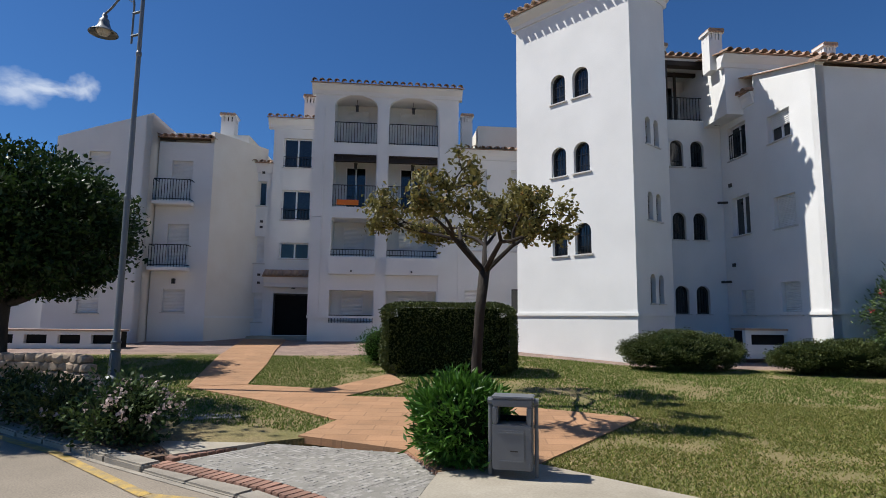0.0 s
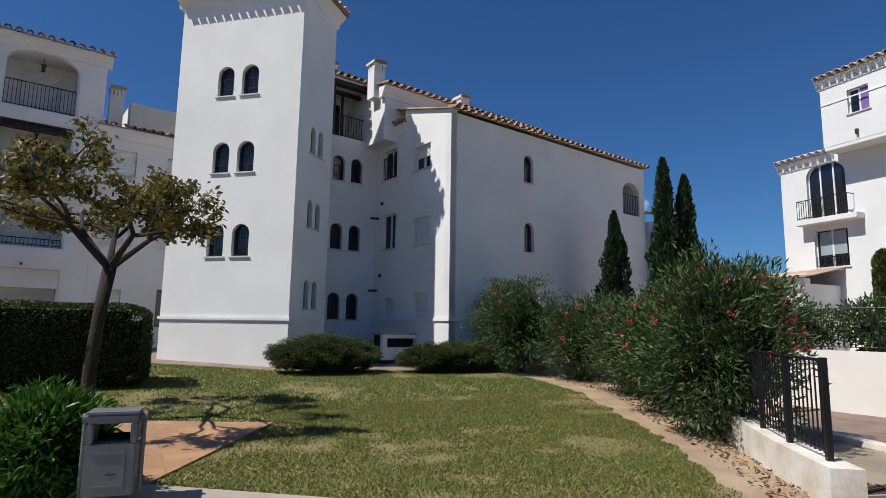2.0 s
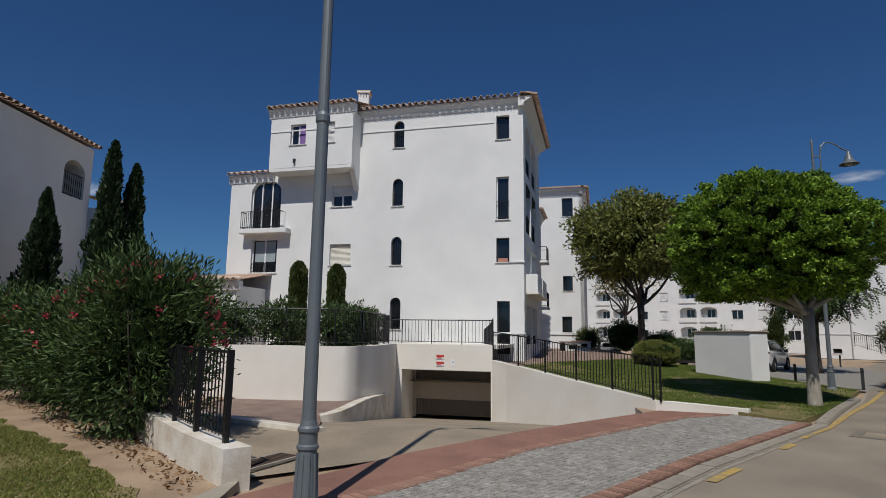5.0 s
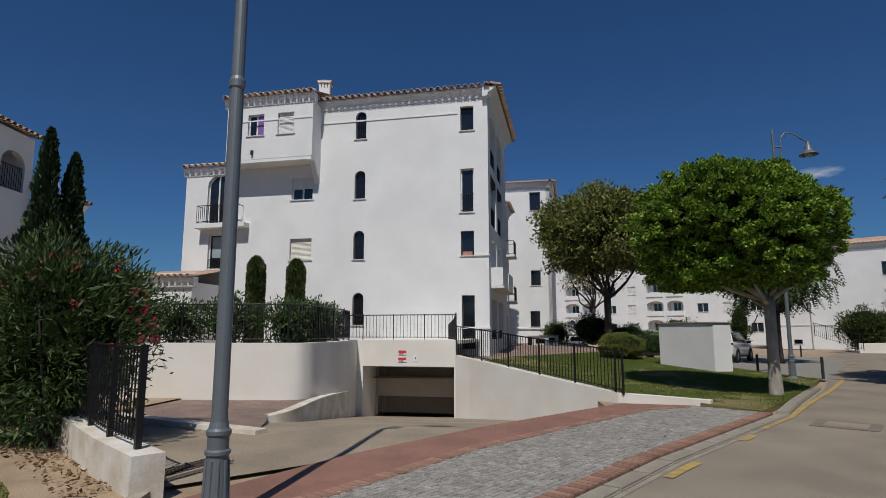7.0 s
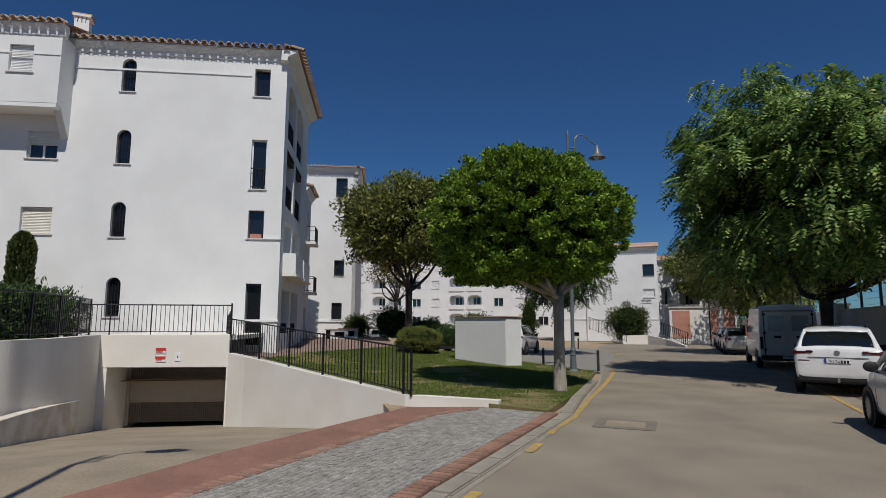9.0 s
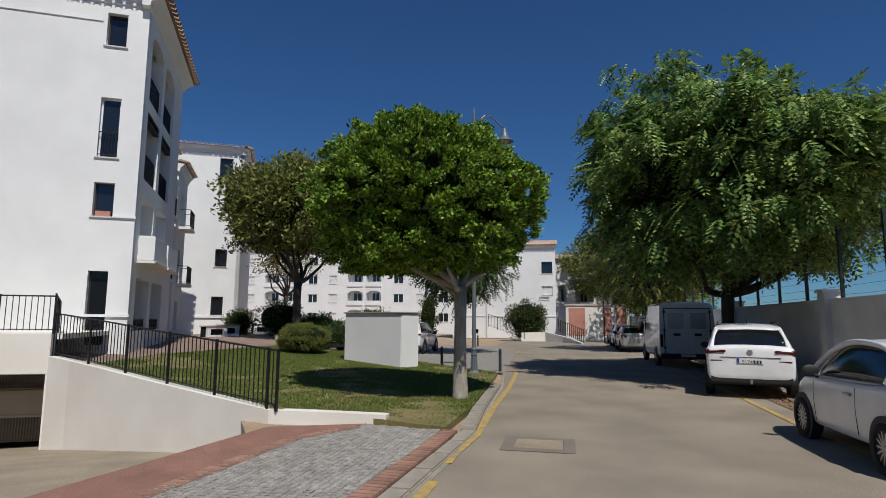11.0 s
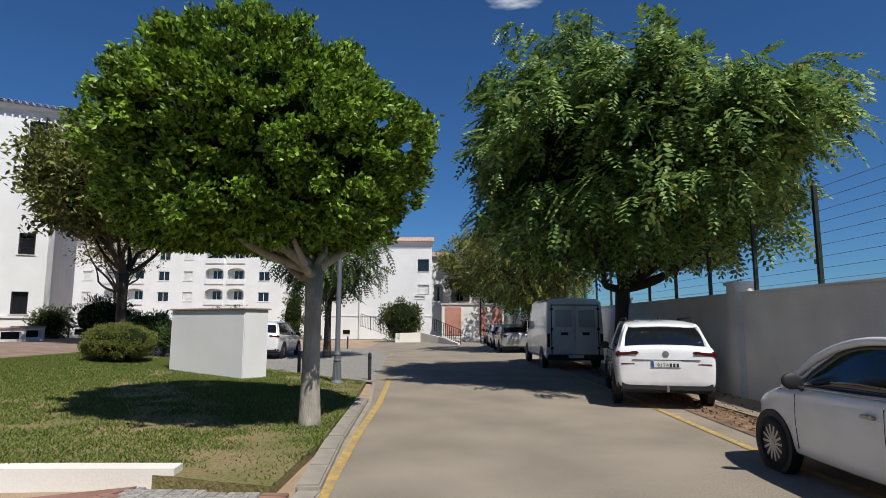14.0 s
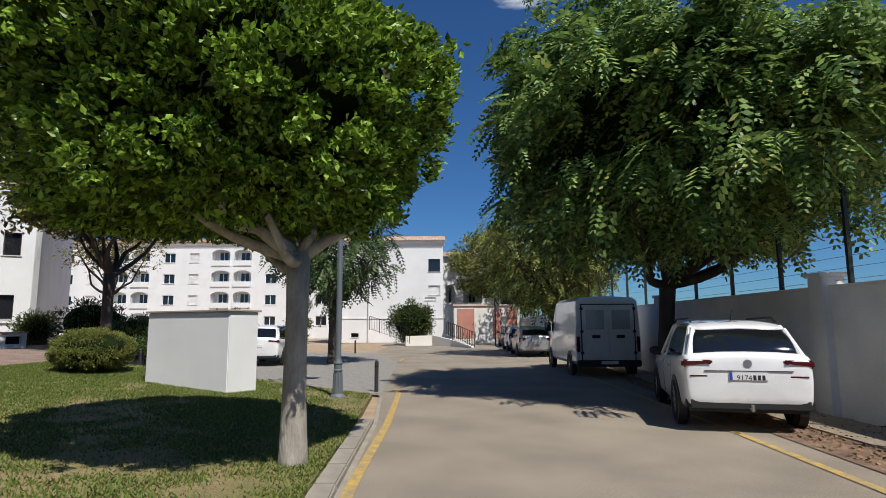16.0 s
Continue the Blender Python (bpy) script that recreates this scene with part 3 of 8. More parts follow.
def chimney(b, x, y, z0, z1, w=0.6):
    """Square rendered stack with vent slots and a tiled cap; place in the world."""
    m = b.matrix_world.inverted() @ pose(x, y, 0, 0, 0, 8)
    bm = bmesh.new()
    h = w / 2
    box(bm, -h, h, -h, h, z0, z1 - 0.42, m)
    for sx in (-1, -0.33, 0.33, 1):
        for sy in (-1, -0.33, 0.33, 1):
            if abs(sx) == 1 or abs(sy) == 1:
                box(bm, sx * (h - 0.05) - 0.05, sx * (h - 0.05) + 0.05, sy * (h - 0.05) - 0.05, sy * (h - 0.05) + 0.05, z1 - 0.42, z1 - 0.18, m)
    box(bm, -h - 0.06, h + 0.06, -h - 0.06, h + 0.06, z1 - 0.18, z1 - 0.1, m)
    st = part("chimney", bm, WHITE, b, "white chimney stack with vent slots")
    # dark block painted as the shade behind the vent slots
    part("core", boxm(-h + 0.12, h - 0.12, -h + 0.12, h - 0.12, z1 - 0.42, z1 - 0.18, m), DARK, st)
    bm = bmesh.new()
    for k in range(5):
        u = -h + 0.02 + (w - 0.04) * k / 4
        tube(bm, [m @ Vector((u, -h - 0.09, z1 - 0.1)), m @ Vector((u, h + 0.09, z1 - 0.1))], [0.075, 0.075], 8)
    part("cap", bm, TILE, st, "terracotta tile cap")


def slab(b, pts, z0, z1, material=WHITE, name="wall"):
    """A prism over a plan outline in world metres."""
    inv = b.matrix_world.inverted()
    bm = bmesh.new()
    lo, hi = [bm.verts.new(inv @ Vector((*p, z0))) for p in pts], [bm.verts.new(inv @ Vector((*p, z1))) for p in pts]
    bm.faces.new(lo[::-1])
    bm.faces.new(hi)
    for i in range(len(pts)):
        j = (i + 1) % len(pts)
        bm.faces.new((lo[i], lo[j], hi[j], hi[i]))
    return part(name, bm, material, b)


def add(p, d, s, n=0.0):
    """A plan point s along d and n to its left."""
    d = Vector(d).normalized()
    return (p[0] + d.x * s - d.y * n, p[1] + d.y * s + d.x * n)


AX = (0.9895, 0.1445)

# stair tower, set at an angle
tower = building((5.9, 19.2, 0.3), "white stair tower with paired arched windows and tiled eave")
TR, TL = (5.92, 17.02), (2.70, 20.06)
dT = (TR[0] - TL[0], TR[1] - TL[1])
LT = math.hypot(*dT)
d2 = (0.72, 0.694)
mT, mT2 = axes(tower, TL, dT), axes(tower, TR, d2)
holes = []
for z in (3.8, 6.45, 8.99):
    for a, c in ((LT - 2.94, LT - 2.36), (LT - 2.07, LT - 1.48)):
        holes.append((a, c, z, z + 1.0, 0.29))
wall(tower, mT, LT, 1.95, 12.3, holes)
for h in holes:
    window(tower, mT, "ar", *h)
wall(tower, mT, LT, 0.3, 1.87, [], name="plinth")
band(tower, mT, -0.05, LT + 0.05, 1.95)
holes2 = []
for z in (2.25, 4.8, 7.2):
    for a in (0.78, 1.28):
        holes2.append((a, a + 0.3, z, z + 0.88, 0.15))
wall(tower, mT2, 2.15, 0.3, 12.3, holes2)
for h in holes2:
    window(tower, mT2, "ar", *h)
band(tower, mT2, 0.0, 2.15, 1.95)
eave(tower, mT, 0, LT, 12.62, 0.36)
eave(tower, mT2, 0, 2.15, 12.62, 0.36)
slab(tower, [add(TL, dT, 0.3, 0.3), add(TR, dT, -0.3, 0.3), add(TR, dT, -0.3, 2.0), add(TL, dT, 0.3, 2.0)], 0.3, 1.5, DARK, "stair_floor")
slab(tower, [add(TL, dT, 0, 0.26), add(TL, dT, 0.25, 0.26), add(TL, dT, 0.25, 2.15), add(TL, dT, 0, 2.15)], 0.3, 12.3)
slab(tower, [add(TL, dT, 0, 2.16), add(TR, dT, 0, 2.16), add(TR, dT, 0, 2.4), add(TL, dT, 0, 2.4)], 0.3, 12.3)
slab(tower, [add(TL, dT, 0, 0.1), add(TR, dT, 0, 0.1), add(TR, dT, 0, 2.3), add(TL, dT, 0, 2.3)], 12.31, 12.6)

# gabled block beside the tower
gable = building((15.0, 19.0, 0.3), "white apartment block with splayed corner, stair windows and tiled roof")
B = (10.77, 16.0)
dL = (AX[1], -AX[0])
PL = add(B, dL, -4.72)
mL, mS, mK = axes(gable, PL, dL), axes(gable, B, AX), axes(gable, add((9.5, 20.6), AX, -2.6), AX)
u = lambda s: 4.72 - s
hl = [(u(4.25), u(3.26), 7.33, 8.5), (u(2.14), u(1.14), 7.3, 8.18), (u(4.22), u(3.25), 4.64, 5.98), (u(2.06), u(1.1), 4.58, 5.55), (u(3.9), u(3.25), 1.96, 2.78), (u(1.95), u(1.12), 1.96, 2.92)]
wall(gable, mL, 4.72, 0.3, 9.0, hl)
for k, h in zip(("gl", "hs", "gl", "sh", "sh", "sh"), hl):
    window(gable, mL, k, *h)
railing(gable, mL, u(4.22), u(3.26), 7.34, 0.9, 0.03)
band(gable, mL, 0, 4.77, 2.03)
hs = [(3.46, 3.96, 7.1, 8.15, 0.25), (3.46, 3.96, 4.5, 5.6, 0.25), (9.55, 10.8, 6.75, 8.2, 0.5)]
wall(gable, mS, 11.2, 0.3, 8.95, hs)
window(gable, mS, "ar", *hs[0])
window(gable, mS, "ar", *hs[1])
loggia(gable, mS, *hs[2][:4], 1.2, door=("gl", 0.7))
band(gable, mS, -0.05, 11.2, 2.03)
eave(gable, mS, 0, 11.2, 9.0, 0.16, TILE_A, 0.28, 4.0, False)
# sloping head of the side wall under the roof
bm = bmesh.new()
vs = [mL @ Vector(v) for y in (0.0, 0.25) for v in ((u(2.75), y, 9.0), (4.72, y, 9.0), (4.9, y, 9.05), (u(2.75), y, 9.9))]
vs = [bm.verts.new(v) for v in vs]
for f in ((0, 1, 2, 3), (7, 6, 5, 4), (0, 4, 5, 1), (1, 5, 6, 2), (2, 6, 7, 3), (3, 7, 4, 0)):
    bm.faces.new([vs[i] for i in f])
part("gable_head", bm, WHITE, gable)
eave(gable, mL, 0.1, u(2.8), 9.3, 0.17, TILE_A, 0.3, 1.4, True)
hk = []
for z in (1.98, 4.58, 7.22):
    for a in (1.28, 2.05):
        hk.append((a, a + 0.5, z, z + 0.98, 0.25))
hk.append((1.2, 2.75, 8.95, 11.1))
wall(gable, mK, 4.0, 0.3, 11.3, hk)
for h in hk[:6]:
    window(gable, mK, "ar", *h)
loggia(gable, mK, *hk[6], 1.6, door=("gl", 0.4), rail_h=0.9)
bm = bmesh.new()
box(bm, 1.12, 2.83, -0.09, 0.2, 10.98, 11.16, mK)
box(bm, 1.12, 1.24, -0.08, 0.12, 8.95, 10.98, mK)
box(bm, 2.7, 2.83, -0.08, 0.12, 8.95, 10.98, mK)
box(bm, 1.9, 1.98, 0.7, 0.78, 8.95, 11.08, mK)
box(bm, 1.2, 2.75, 0.66, 0.8, 10.92, 11.05, mK)
part("pergola", bm, WOODBEAM, gable, "dark stained timber pergola")
eave(gable, mK, 1.0, 2.9, 11.3, 0.12, TILE_A, 0.2, 1.5, False)
# upper storey set back
q = [add(B, AX, -0.6, 3.3), add(B, AX, 7.6, 3.3), add(B, AX, 7.6, 8.5), add(B, AX, -0.6, 8.5)]
slab(gable, q, 8.7, 10.6)
mU = axes(gable, q[0], AX)
eave(gable, mU, 0, 8.2, 10.75, 0.3, TILE_A, 0.25, 2.6)
chimney(gable, *add(B, AX, -0.65, 3.9), 10.4, 11.95, 0.48)
chimney(gable, *add(B, AX, 3.65, 3.9), 10.4, 11.7, 0.45)
chimney(gable, *add(B, AX, -2.0, 5.2), 10.2, 12.0, 0.42)
slab(gable, [add(B, AX, 11.15, 0.26), add(B, AX, 11.4, 0.26), add(B, AX, 11.4, 9), add(B, AX, 11.15, 9)], 0.3, 8.95)
slab(gable, [add(B, AX, -0.5, 8.8), add(B, AX, 11.4, 8.8), add(B, AX, 11.4, 9.1), add(B, AX, -0.5, 9.1)], 0.3, 9)
slab(gable, [add(B, AX, 0.3, 0.3), add(B, AX, 11.1, 0.3), add(B, AX, 11.1, 8.7), add(B, AX, 0.3, 8.7)], 8.6, 8.7)
# bay at the far end of the long wall
bay = [add(B, AX, 11.4, -1.2), add(B, AX, 12.6, -1.2), add(B, AX, 12.6, 3), add(B, AX, 11.4, 3)]
mB, mB2 = axes(gable, bay[0], AX), axes(gable, add(B, AX, 11.4, 3), dL)
wall(gable, mB, 1.2, 0.3, 6.6, [(0.4, 0.9, 4.3, 5.6), (0.4, 0.9, 1.6, 2.9)])
window(gable, mB, "dk", 0.4, 0.9, 4.3, 5.6)
window(gable, mB, "dk", 0.4, 0.9, 1.6, 2.9)
wall(gable, mB2, 4.2, 0.3, 6.6, [])
eave(gable, mB, 0, 1.2, 6.7, 0.2, TILE_A, 0.25, 3)

# balcony block with the entrance wing
front = building((-2.5, 26, 0.8), "white four-storey apartment block with arched balconies")
F0 = (-5.51, 23.1)
mF = axes(front, F0, (0.9889, 0.148))
bays = ((0.82, 2.61), (3.12, 5.21))
hf = []
for a, c in bays:
    hf += [(a, c, 9.05, 11.15, 0.45), (a, c, 6.32, 8.57), (a, c, 4.25, 5.85), (a, c, 1.52, 2.85)]
wall(front, mF, 6.09, 0.7, 11.4, hf)
for i, (a, c) in enumerate(bays):
    loggia(front, mF, a, c, 9.05, 11.15, lamp=True, door=("sh", 0.55))
    loggia(front, mF, a, c, 6.32, 8.57, beam=0.3, lamp=True, door=("gl", 0.5))
    loggia(front, mF, a, c, 4.25, 5.85, door=("sh", 0.52), rail_h=0.3)
    loggia(front, mF, a, c, 1.52, 2.85, 0.9, door=("sh", 0.5), rail=i == 0, rail_h=0.32)
    part("balcony_parapet", boxm(a - 0.05, c + 0.05, -0.28, -0.002, 3.48, 4.2, mF, 0.02), WHITE, front)
part("orange_towel", boxm(1.0, 1.9, 0.02, 0.05, 6.4, 6.62, mF), plain("orange_cloth", (0.75, 0.18, 0.03), 0.9), front, "orange towel hung on the railing")
for a in (-0.02, 2.66, 5.27):
    for z0, z1 in ((1.82, 5.85), (5.87, 10.6)):
        part("pilaster", boxm(a, a + (0.44 if a else 0.8), -0.06, -0.002, z0, z1, mF), WHITE, front)
band(front, mF, -0.05, 6.14, 1.8, 0.09)
eave(front, mF, 0, 6.09, 11.55, 0.3, TILE_A)
for k, x in ((0, 0.0), (6.09, 0.25)):
    slab(front, [add(F0, (0.9889, 0.148), k - x, 0.26), add(F0, (0.9889, 0.148), k - x + 0.25, 0.26), add(F0, (0.9889, 0.148), k - x + 0.25, 7), add(F0, (0.9889, 0.148), k - x, 7)], 0.7, 11.4)
slab(front, [add(F0, (0.9889, 0.148), 0, 7.02), add(F0, (0.9889, 0.148), 9.5, 7.02), add(F0, (0.9889, 0.148), 9.5, 7.3), add(F0, (0.9889, 0.148), 0, 7.3)], 0.7, 11.4)
mFR = axes(front, add(F0, (0.9889, 0.148), 6.1, 0.05), (0.9889, 0.148))
hr = [(0.3, 1.24, 7.2, 8.15), (0.3, 1.24, 4.6, 5.6), (0.3, 1.1, 1.95, 2.92), (2.3, 2.9, 7.2, 8.15), (2.3, 2.9, 4.6, 5.6), (2.3, 2.9, 1.6, 3.0)]
wall(front, mFR, 3.6, 0.7, 8.8, hr)
for k, h in zip(("sh", "sh", "sh", "sh", "sh", "dk"), hr):
    window(front, mFR, k, *h)
eave(front, mFR, 0, 3.6, 8.95, 0.22, TILE_A)
slab(front, [add(F0, (0.9889, 0.148), 7.2, 1.6), add(F0, (0.9889, 0.148), 10.4, 1.6), add(F0, (0.9889, 0.148), 10.4, 6), add(F0, (0.9889, 0.148), 7.2, 6)], 9.6, 10.6, CREAM)
chimney(front, *add(F0, (0.9889, 0.148), 6.7, 1.9), 9.2, 11.2, 0.5)
chimney(front, *add(F0, (0.9889, 0.148), -0.6, 3.0), 10.6, 12.2, 0.55)
R0 = (-7.3, 24.6)
mD = axes(front, add(R0, (0.9889, 0.148), -0.45), (0.9889, 0.148))
o = 0.45
hd = [(o, o + 1.25, 8.36, 9.7), (o, o + 1.25, 5.99, 7.33), (o, o + 1.25, 4.27, 4.97), (o - 0.18, o + 1.34, 0.95, 2.75)]
wall(front, mD, 2.2, 0.7, 10.4, hd)
for h in hd[:3]:
    window(front, mD, "gl", *h)
for h in hd[:2]:
    railing(front, mD, h[0], h[1], h[2], 0.5, 0.02, 0.13)
# flat black panel in place of the doorway's unlit depth
part("door_recess", boxm(o - 0.4, o + 1.6, 0.9, 1.0, 0.7, 3.0, mD), DARK, front, "black panel coloured as the unlit inside of the open entrance")
part("door_frame", box(box(boxm(o - 0.175, o - 0.12, 0.1, 0.18, 0.95, 2.74, mD), o + 1.28, o + 1.335, 0.1, 0.18, 0.95, 2.74, mD), o - 0.12, o + 1.28, 0.1, 0.18, 2.68, 2.74, mD), DARKFRAME, front)
eave(front, mD, -0.1, 2.1, 10.55, 0.3, TILE_A)
eave(front, axes(front, add(R0, (0.9889, 0.148), -0.45, -0.35), (0.9889, 0.148)), 0.05, 2.1, 3.42, 0.25, TILE_A, 0.55, 0.35)
slab(front, [add(R0, (0.9889, 0.148), -0.1, 2.0), add(R0, (0.9889, 0.148), 1.9, 2.0), add(R0, (0.9889, 0.148), 1.9, 5), add(R0, (0.9889, 0.148), -0.1, 5)], 10.6, 11.2)
mDs = axes(front, add(R0, (0.9889, 0.148), -1.6, 0.1), (0.9889, 0.148))
hd2 = [(0.4, 0.92, 6.6, 7.7), (0.4, 0.92, 4.05, 5.23), (0.4, 0.95, 1.5, 2.77)]
wall(front, mDs, 1.15, 0.7, 8.4, hd2)
for k, h in zip(("gl", "sh", "sh"), hd2):
    window(front, mDs, k, *h)
eave(front, mDs, 0, 1.1, 8.5, 0.15, TILE_A, 0.3, 2)
part("door_step", boxm(-0.6, 1.9, -0.9, 0.3, 0.7, 0.93, mD, 0.02), PALESLAB, front)
part("number_plate", boxm(1.95, 2.2, -0.62, -0.59, 2.35, 2.62, mD), SILL, front, "small oval wall sign")

# left wing with two railed balconies
wing = building((-11, 25, 0.6), "cream-white apartment wing with two small railed balconies")
L0 = (-9.5, 22.5)
AXW = (0.9889, 0.148)
mW = axes(wing, add(L0, AXW, -2.15), AXW)
hw = [(0.53, 1.36, 6.3, 8.02), (0.53, 1.36, 3.67, 5.4), (0.5, 1.36, 1.87, 2.79)]
wall(wing, mW, 2.15, 0.5, 8.8, hw)
for h in hw:
    window(wing, mW, "sh", *h)
for z in (6.28, 3.65):
    part("balcony_slab", boxm(0.03, 1.5, -0.55, -0.002, z - 0.16, z - 0.01, mW, 0.02), WHITE, wing)
    railing(wing, mW, 0.06, 1.46, z - 0.01, 0.88, -0.5, 0.1, returns=0.48)
eave(wing, mW, -0.1, 2.15, 8.95, 0.12, TILE_A, 0.25, 3, False)
band(wing, mW, 0, 2.2, 1.75)
mW3 = axes(wing, L0, (1.35, 2.5))
wall(wing, mW3, 2.85, 0.5, 9.3, [], CREAM)
band(wing, mW3, -0.02, 2.85, 1.75)
chimney(wing, *add(L0, AXW, -0.1, 2.4), 8.9, 10.9, 0.6)
slab(wing, [add(L0, AXW, -2.1, 1.6), add(L0, AXW, 1.0, 1.6), add(L0, AXW, 1.3, 7), add(L0, AXW, -2.1, 7)], 0.5, 9.7, CREAM)
W2 = add(L0, AXW, -5.7, -0.7)
mW2 = axes(wing, W2, AXW)
h2 = [(1.2, 2.0, 7.0, 8.1), (1.2, 2.0, 1.8, 2.8), (1.2, 2.0, 4.3, 5.4)]
wall(wing, mW2, 3.5, 0.4, 8.6, h2)
for h in h2:
    window(wing, mW2, "sh", *h)
mW4 = axes(wing, add(W2, AXW, 3.5), (-AXW[1], AXW[0]))
wall(wing, mW4, 2.4, 0.4, 9.6, [], CREAM)
slab(wing, [add(W2, AXW, 0, 0.3), add(W2, AXW, 3.4, 0.3), add(W2, AXW, 3.4, 8), add(W2, AXW, 0, 8)], 0.4, 8.5)
bm = bmesh.new()
vs = [bm.verts.new(mW2 @ Vector(v)) for y in (0.0, 6.0) for v in ((0, y, 8.6), (3.5, y, 8.6), (3.5, y, 9.75), (0, y, 8.65))]
for f in ((0, 1, 2, 3), (7, 6, 5, 4), (0, 4, 5, 1), (1, 5, 6, 2), (2, 6, 7, 3), (3, 7, 4, 0)):
    bm.faces.new([vs[i] for i in f])
part("gable_head", bm, WHITE, wing)

# long sunlit block above the garage
sunny = building((30, 6, 0.3), "bright white four-storey block with arched stair windows")
C0, dC = (26.81, 6.24), (-0.105, -0.9945)
PC = add(C0, dC, -8.6)
mC = axes(sunny, PC, dC)
c = lambda uu: 8.6 - uu
hc = [(c(0.02), c(-0.48), z, z + 1.29, 0.25) for z in (10.28, 7.5, 4.77)] + [(c(0.0), c(-0.5), 1.9, 3.3, 0.25)]
hc += [(c(-4.82), c(-5.4), 10.32, 11.42), (c(-4.82), c(-5.39), 6.68, 8.6), (c(-4.82), c(-5.39), 4.81, 5.87), (c(-4.85), c(-5.4), 0.9, 3.13)]
hc += [(c(3.08), c(2.04), 7.6, 8.62), (c(3.08), c(2.02), 4.82, 5.8), (c(7.42), c(5.78), 6.62, 9.1, 0.6), (c(7.25), c(5.85), 4.5, 6.15)]
wall(sunny, mC, 14.62, 0.3, 9.25, [h for h in hc if h[3] < 9.2])
wall(sunny, mC, 14.62, 9.25, 11.95, [h for h in hc if h[2] > 9.3], u_start=c(6.3))
for h in hc[:4]:
    window(sunny, mC, "ar", *h)
window(sunny, mC, "dk", *hc[4], y=0.2)
window(sunny, mC, "gl", *hc[5])
railing(sunny, mC, hc[5][0], hc[5][1], 6.7, 0.8, 0.03, 0.09)
window(sunny, mC, "dk", *hc[6], y=0.2)
window(sunny, mC, "dk", *hc[7], y=0.2, sill=False)
part("flower_box", boxm(hc[6][0] + 0.08, hc[6][1] - 0.08, 0.02, 0.16, 4.82, 4.98, mC), RUST, sunny, "terracotta flower box")
window(sunny, mC, "hs", *hc[8])
window(sunny, mC, "sb", *hc[9])
window(sunny, mC, "gl", *hc[10], sill=False)
for k in (0.33, 0.67):
    part("mullion", boxm(c(7.42) + 1.64 * k - 0.03, c(7.42) + 1.64 * k + 0.03, 0.12, 0.17, 6.64, 9.0, mC), FRAME, sunny)
window(sunny, mC, "gl", *hc[11])
# pale panel before the pane paints its reflection and the curtains inside
part("blind", boxm(c(7.1), c(6.0), 0.145, 0.155, 5.05, 6.05, mC), plain("painted_glass_reflection", (0.30, 0.36, 0.38), 0.5), sunny, "pale blue-grey panel on the glass, painted as its reflection and curtains")
part("balcony_slab", boxm(c(7.7), c(5.15), -0.5, -0.002, 6.36, 6.6, mC, 0.02), WHITE, sunny)
railing(sunny, mC, c(7.62), c(5.5), 6.6, 0.85, -0.46, 0.1, returns=0.44)
railing(sunny, mC, c(7.22), c(5.88), 4.52, 0.45, 0.05, 0.1)
eave(sunny, mC, c(1.9), 14.62, 12.15, 0.27)
eave(sunny, mC, 0, c(6.3), 9.4, 0.22)
part("groove_line", boxm(c(1.8), c(-4.7), -0.035, -0.002, 11.1, 11.16, mC), WHITE, sunny)
part("ground_ledge", boxm(c(-4.6), 14.66, -0.06, -0.002, 1.74, 1.82, mC), WHITE, sunny)
part("corner_ledge", boxm(c(-5.4), 14.66, -0.06, -0.002, 4.78, 4.84, mC), WHITE, sunny)
# upper bay
hb = [(1.06, 1.86, 10.46, 11.46), (2.54, 3.34, 10.46, 11.46)]
mCb = axes(sunny, add(C0, dC, -5.95, -0.95), dC)
wall(sunny, mCb, 4.25, 9.35, 12.1, hb)
window(sunny, mCb, "gl", *hb[0])
part("curtain", boxm(1.5, 1.8, 0.12, 0.135, 10.52, 11.4, mCb), plain("violet_curtain", (0.22, 0.12, 0.34), 0.9), sunny, "violet curtain")
window(sunny, mCb, "sh", *hb[1])
eave(sunny, mCb, 0, 4.25, 12.25, 0.22)
part("groove_line", boxm(0.02, 4.23, -0.03, -0.002, 11.12, 11.17, mCb), WHITE, sunny)
for x0, x1 in ((0.0, 0.25), (4.0, 4.25)):
    bm = bmesh.new()
    vs = [bm.verts.new(mCb @ Vector(v)) for uu in (x0, x1) for v in ((uu, 0.252, 9.3), (uu, 0.948, 8.3 if x0 else 9.3), (uu, 0.948, 11.9), (uu, 0.252, 11.9))]
    for f in ((0, 1, 2, 3), (7, 6, 5, 4), (0, 4, 5, 1), (1, 5, 6, 2), (2, 6, 7, 3), (3, 7, 4, 0)):
        bm.faces.new([vs[i] for i in f])
    part("bay_side", bm, WHITE, sunny)
part("bay_floor", boxm(0.02, 4.23, 0.01, 0.945, 9.2, 9.348, mCb), WHITE, sunny)
part("wall_lamp", boxm(1.3, 1.4, -0.1, -0.002, 9.55, 9.75, mCb), DARKFRAME, sunny)
chimney(sunny, *add(C0, dC, -1.85, 0.6), 11.9, 13.5, 0.5)
# lean-to tiled porch
lean = axes(sunny, add(C0, dC, -10.6, -2.4), dC)
slab(sunny, [add(C0, dC, -10.4, -2.3), add(C0, dC, -6.3, -2.3), add(C0, dC, -6.3, -0.01), add(C0, dC, -10.4, -0.01)], 0.3, 3.7)
eave(sunny, lean, 0.1, 4.4, 3.9, 0.22, TILE_B, 0.2, 2.35)
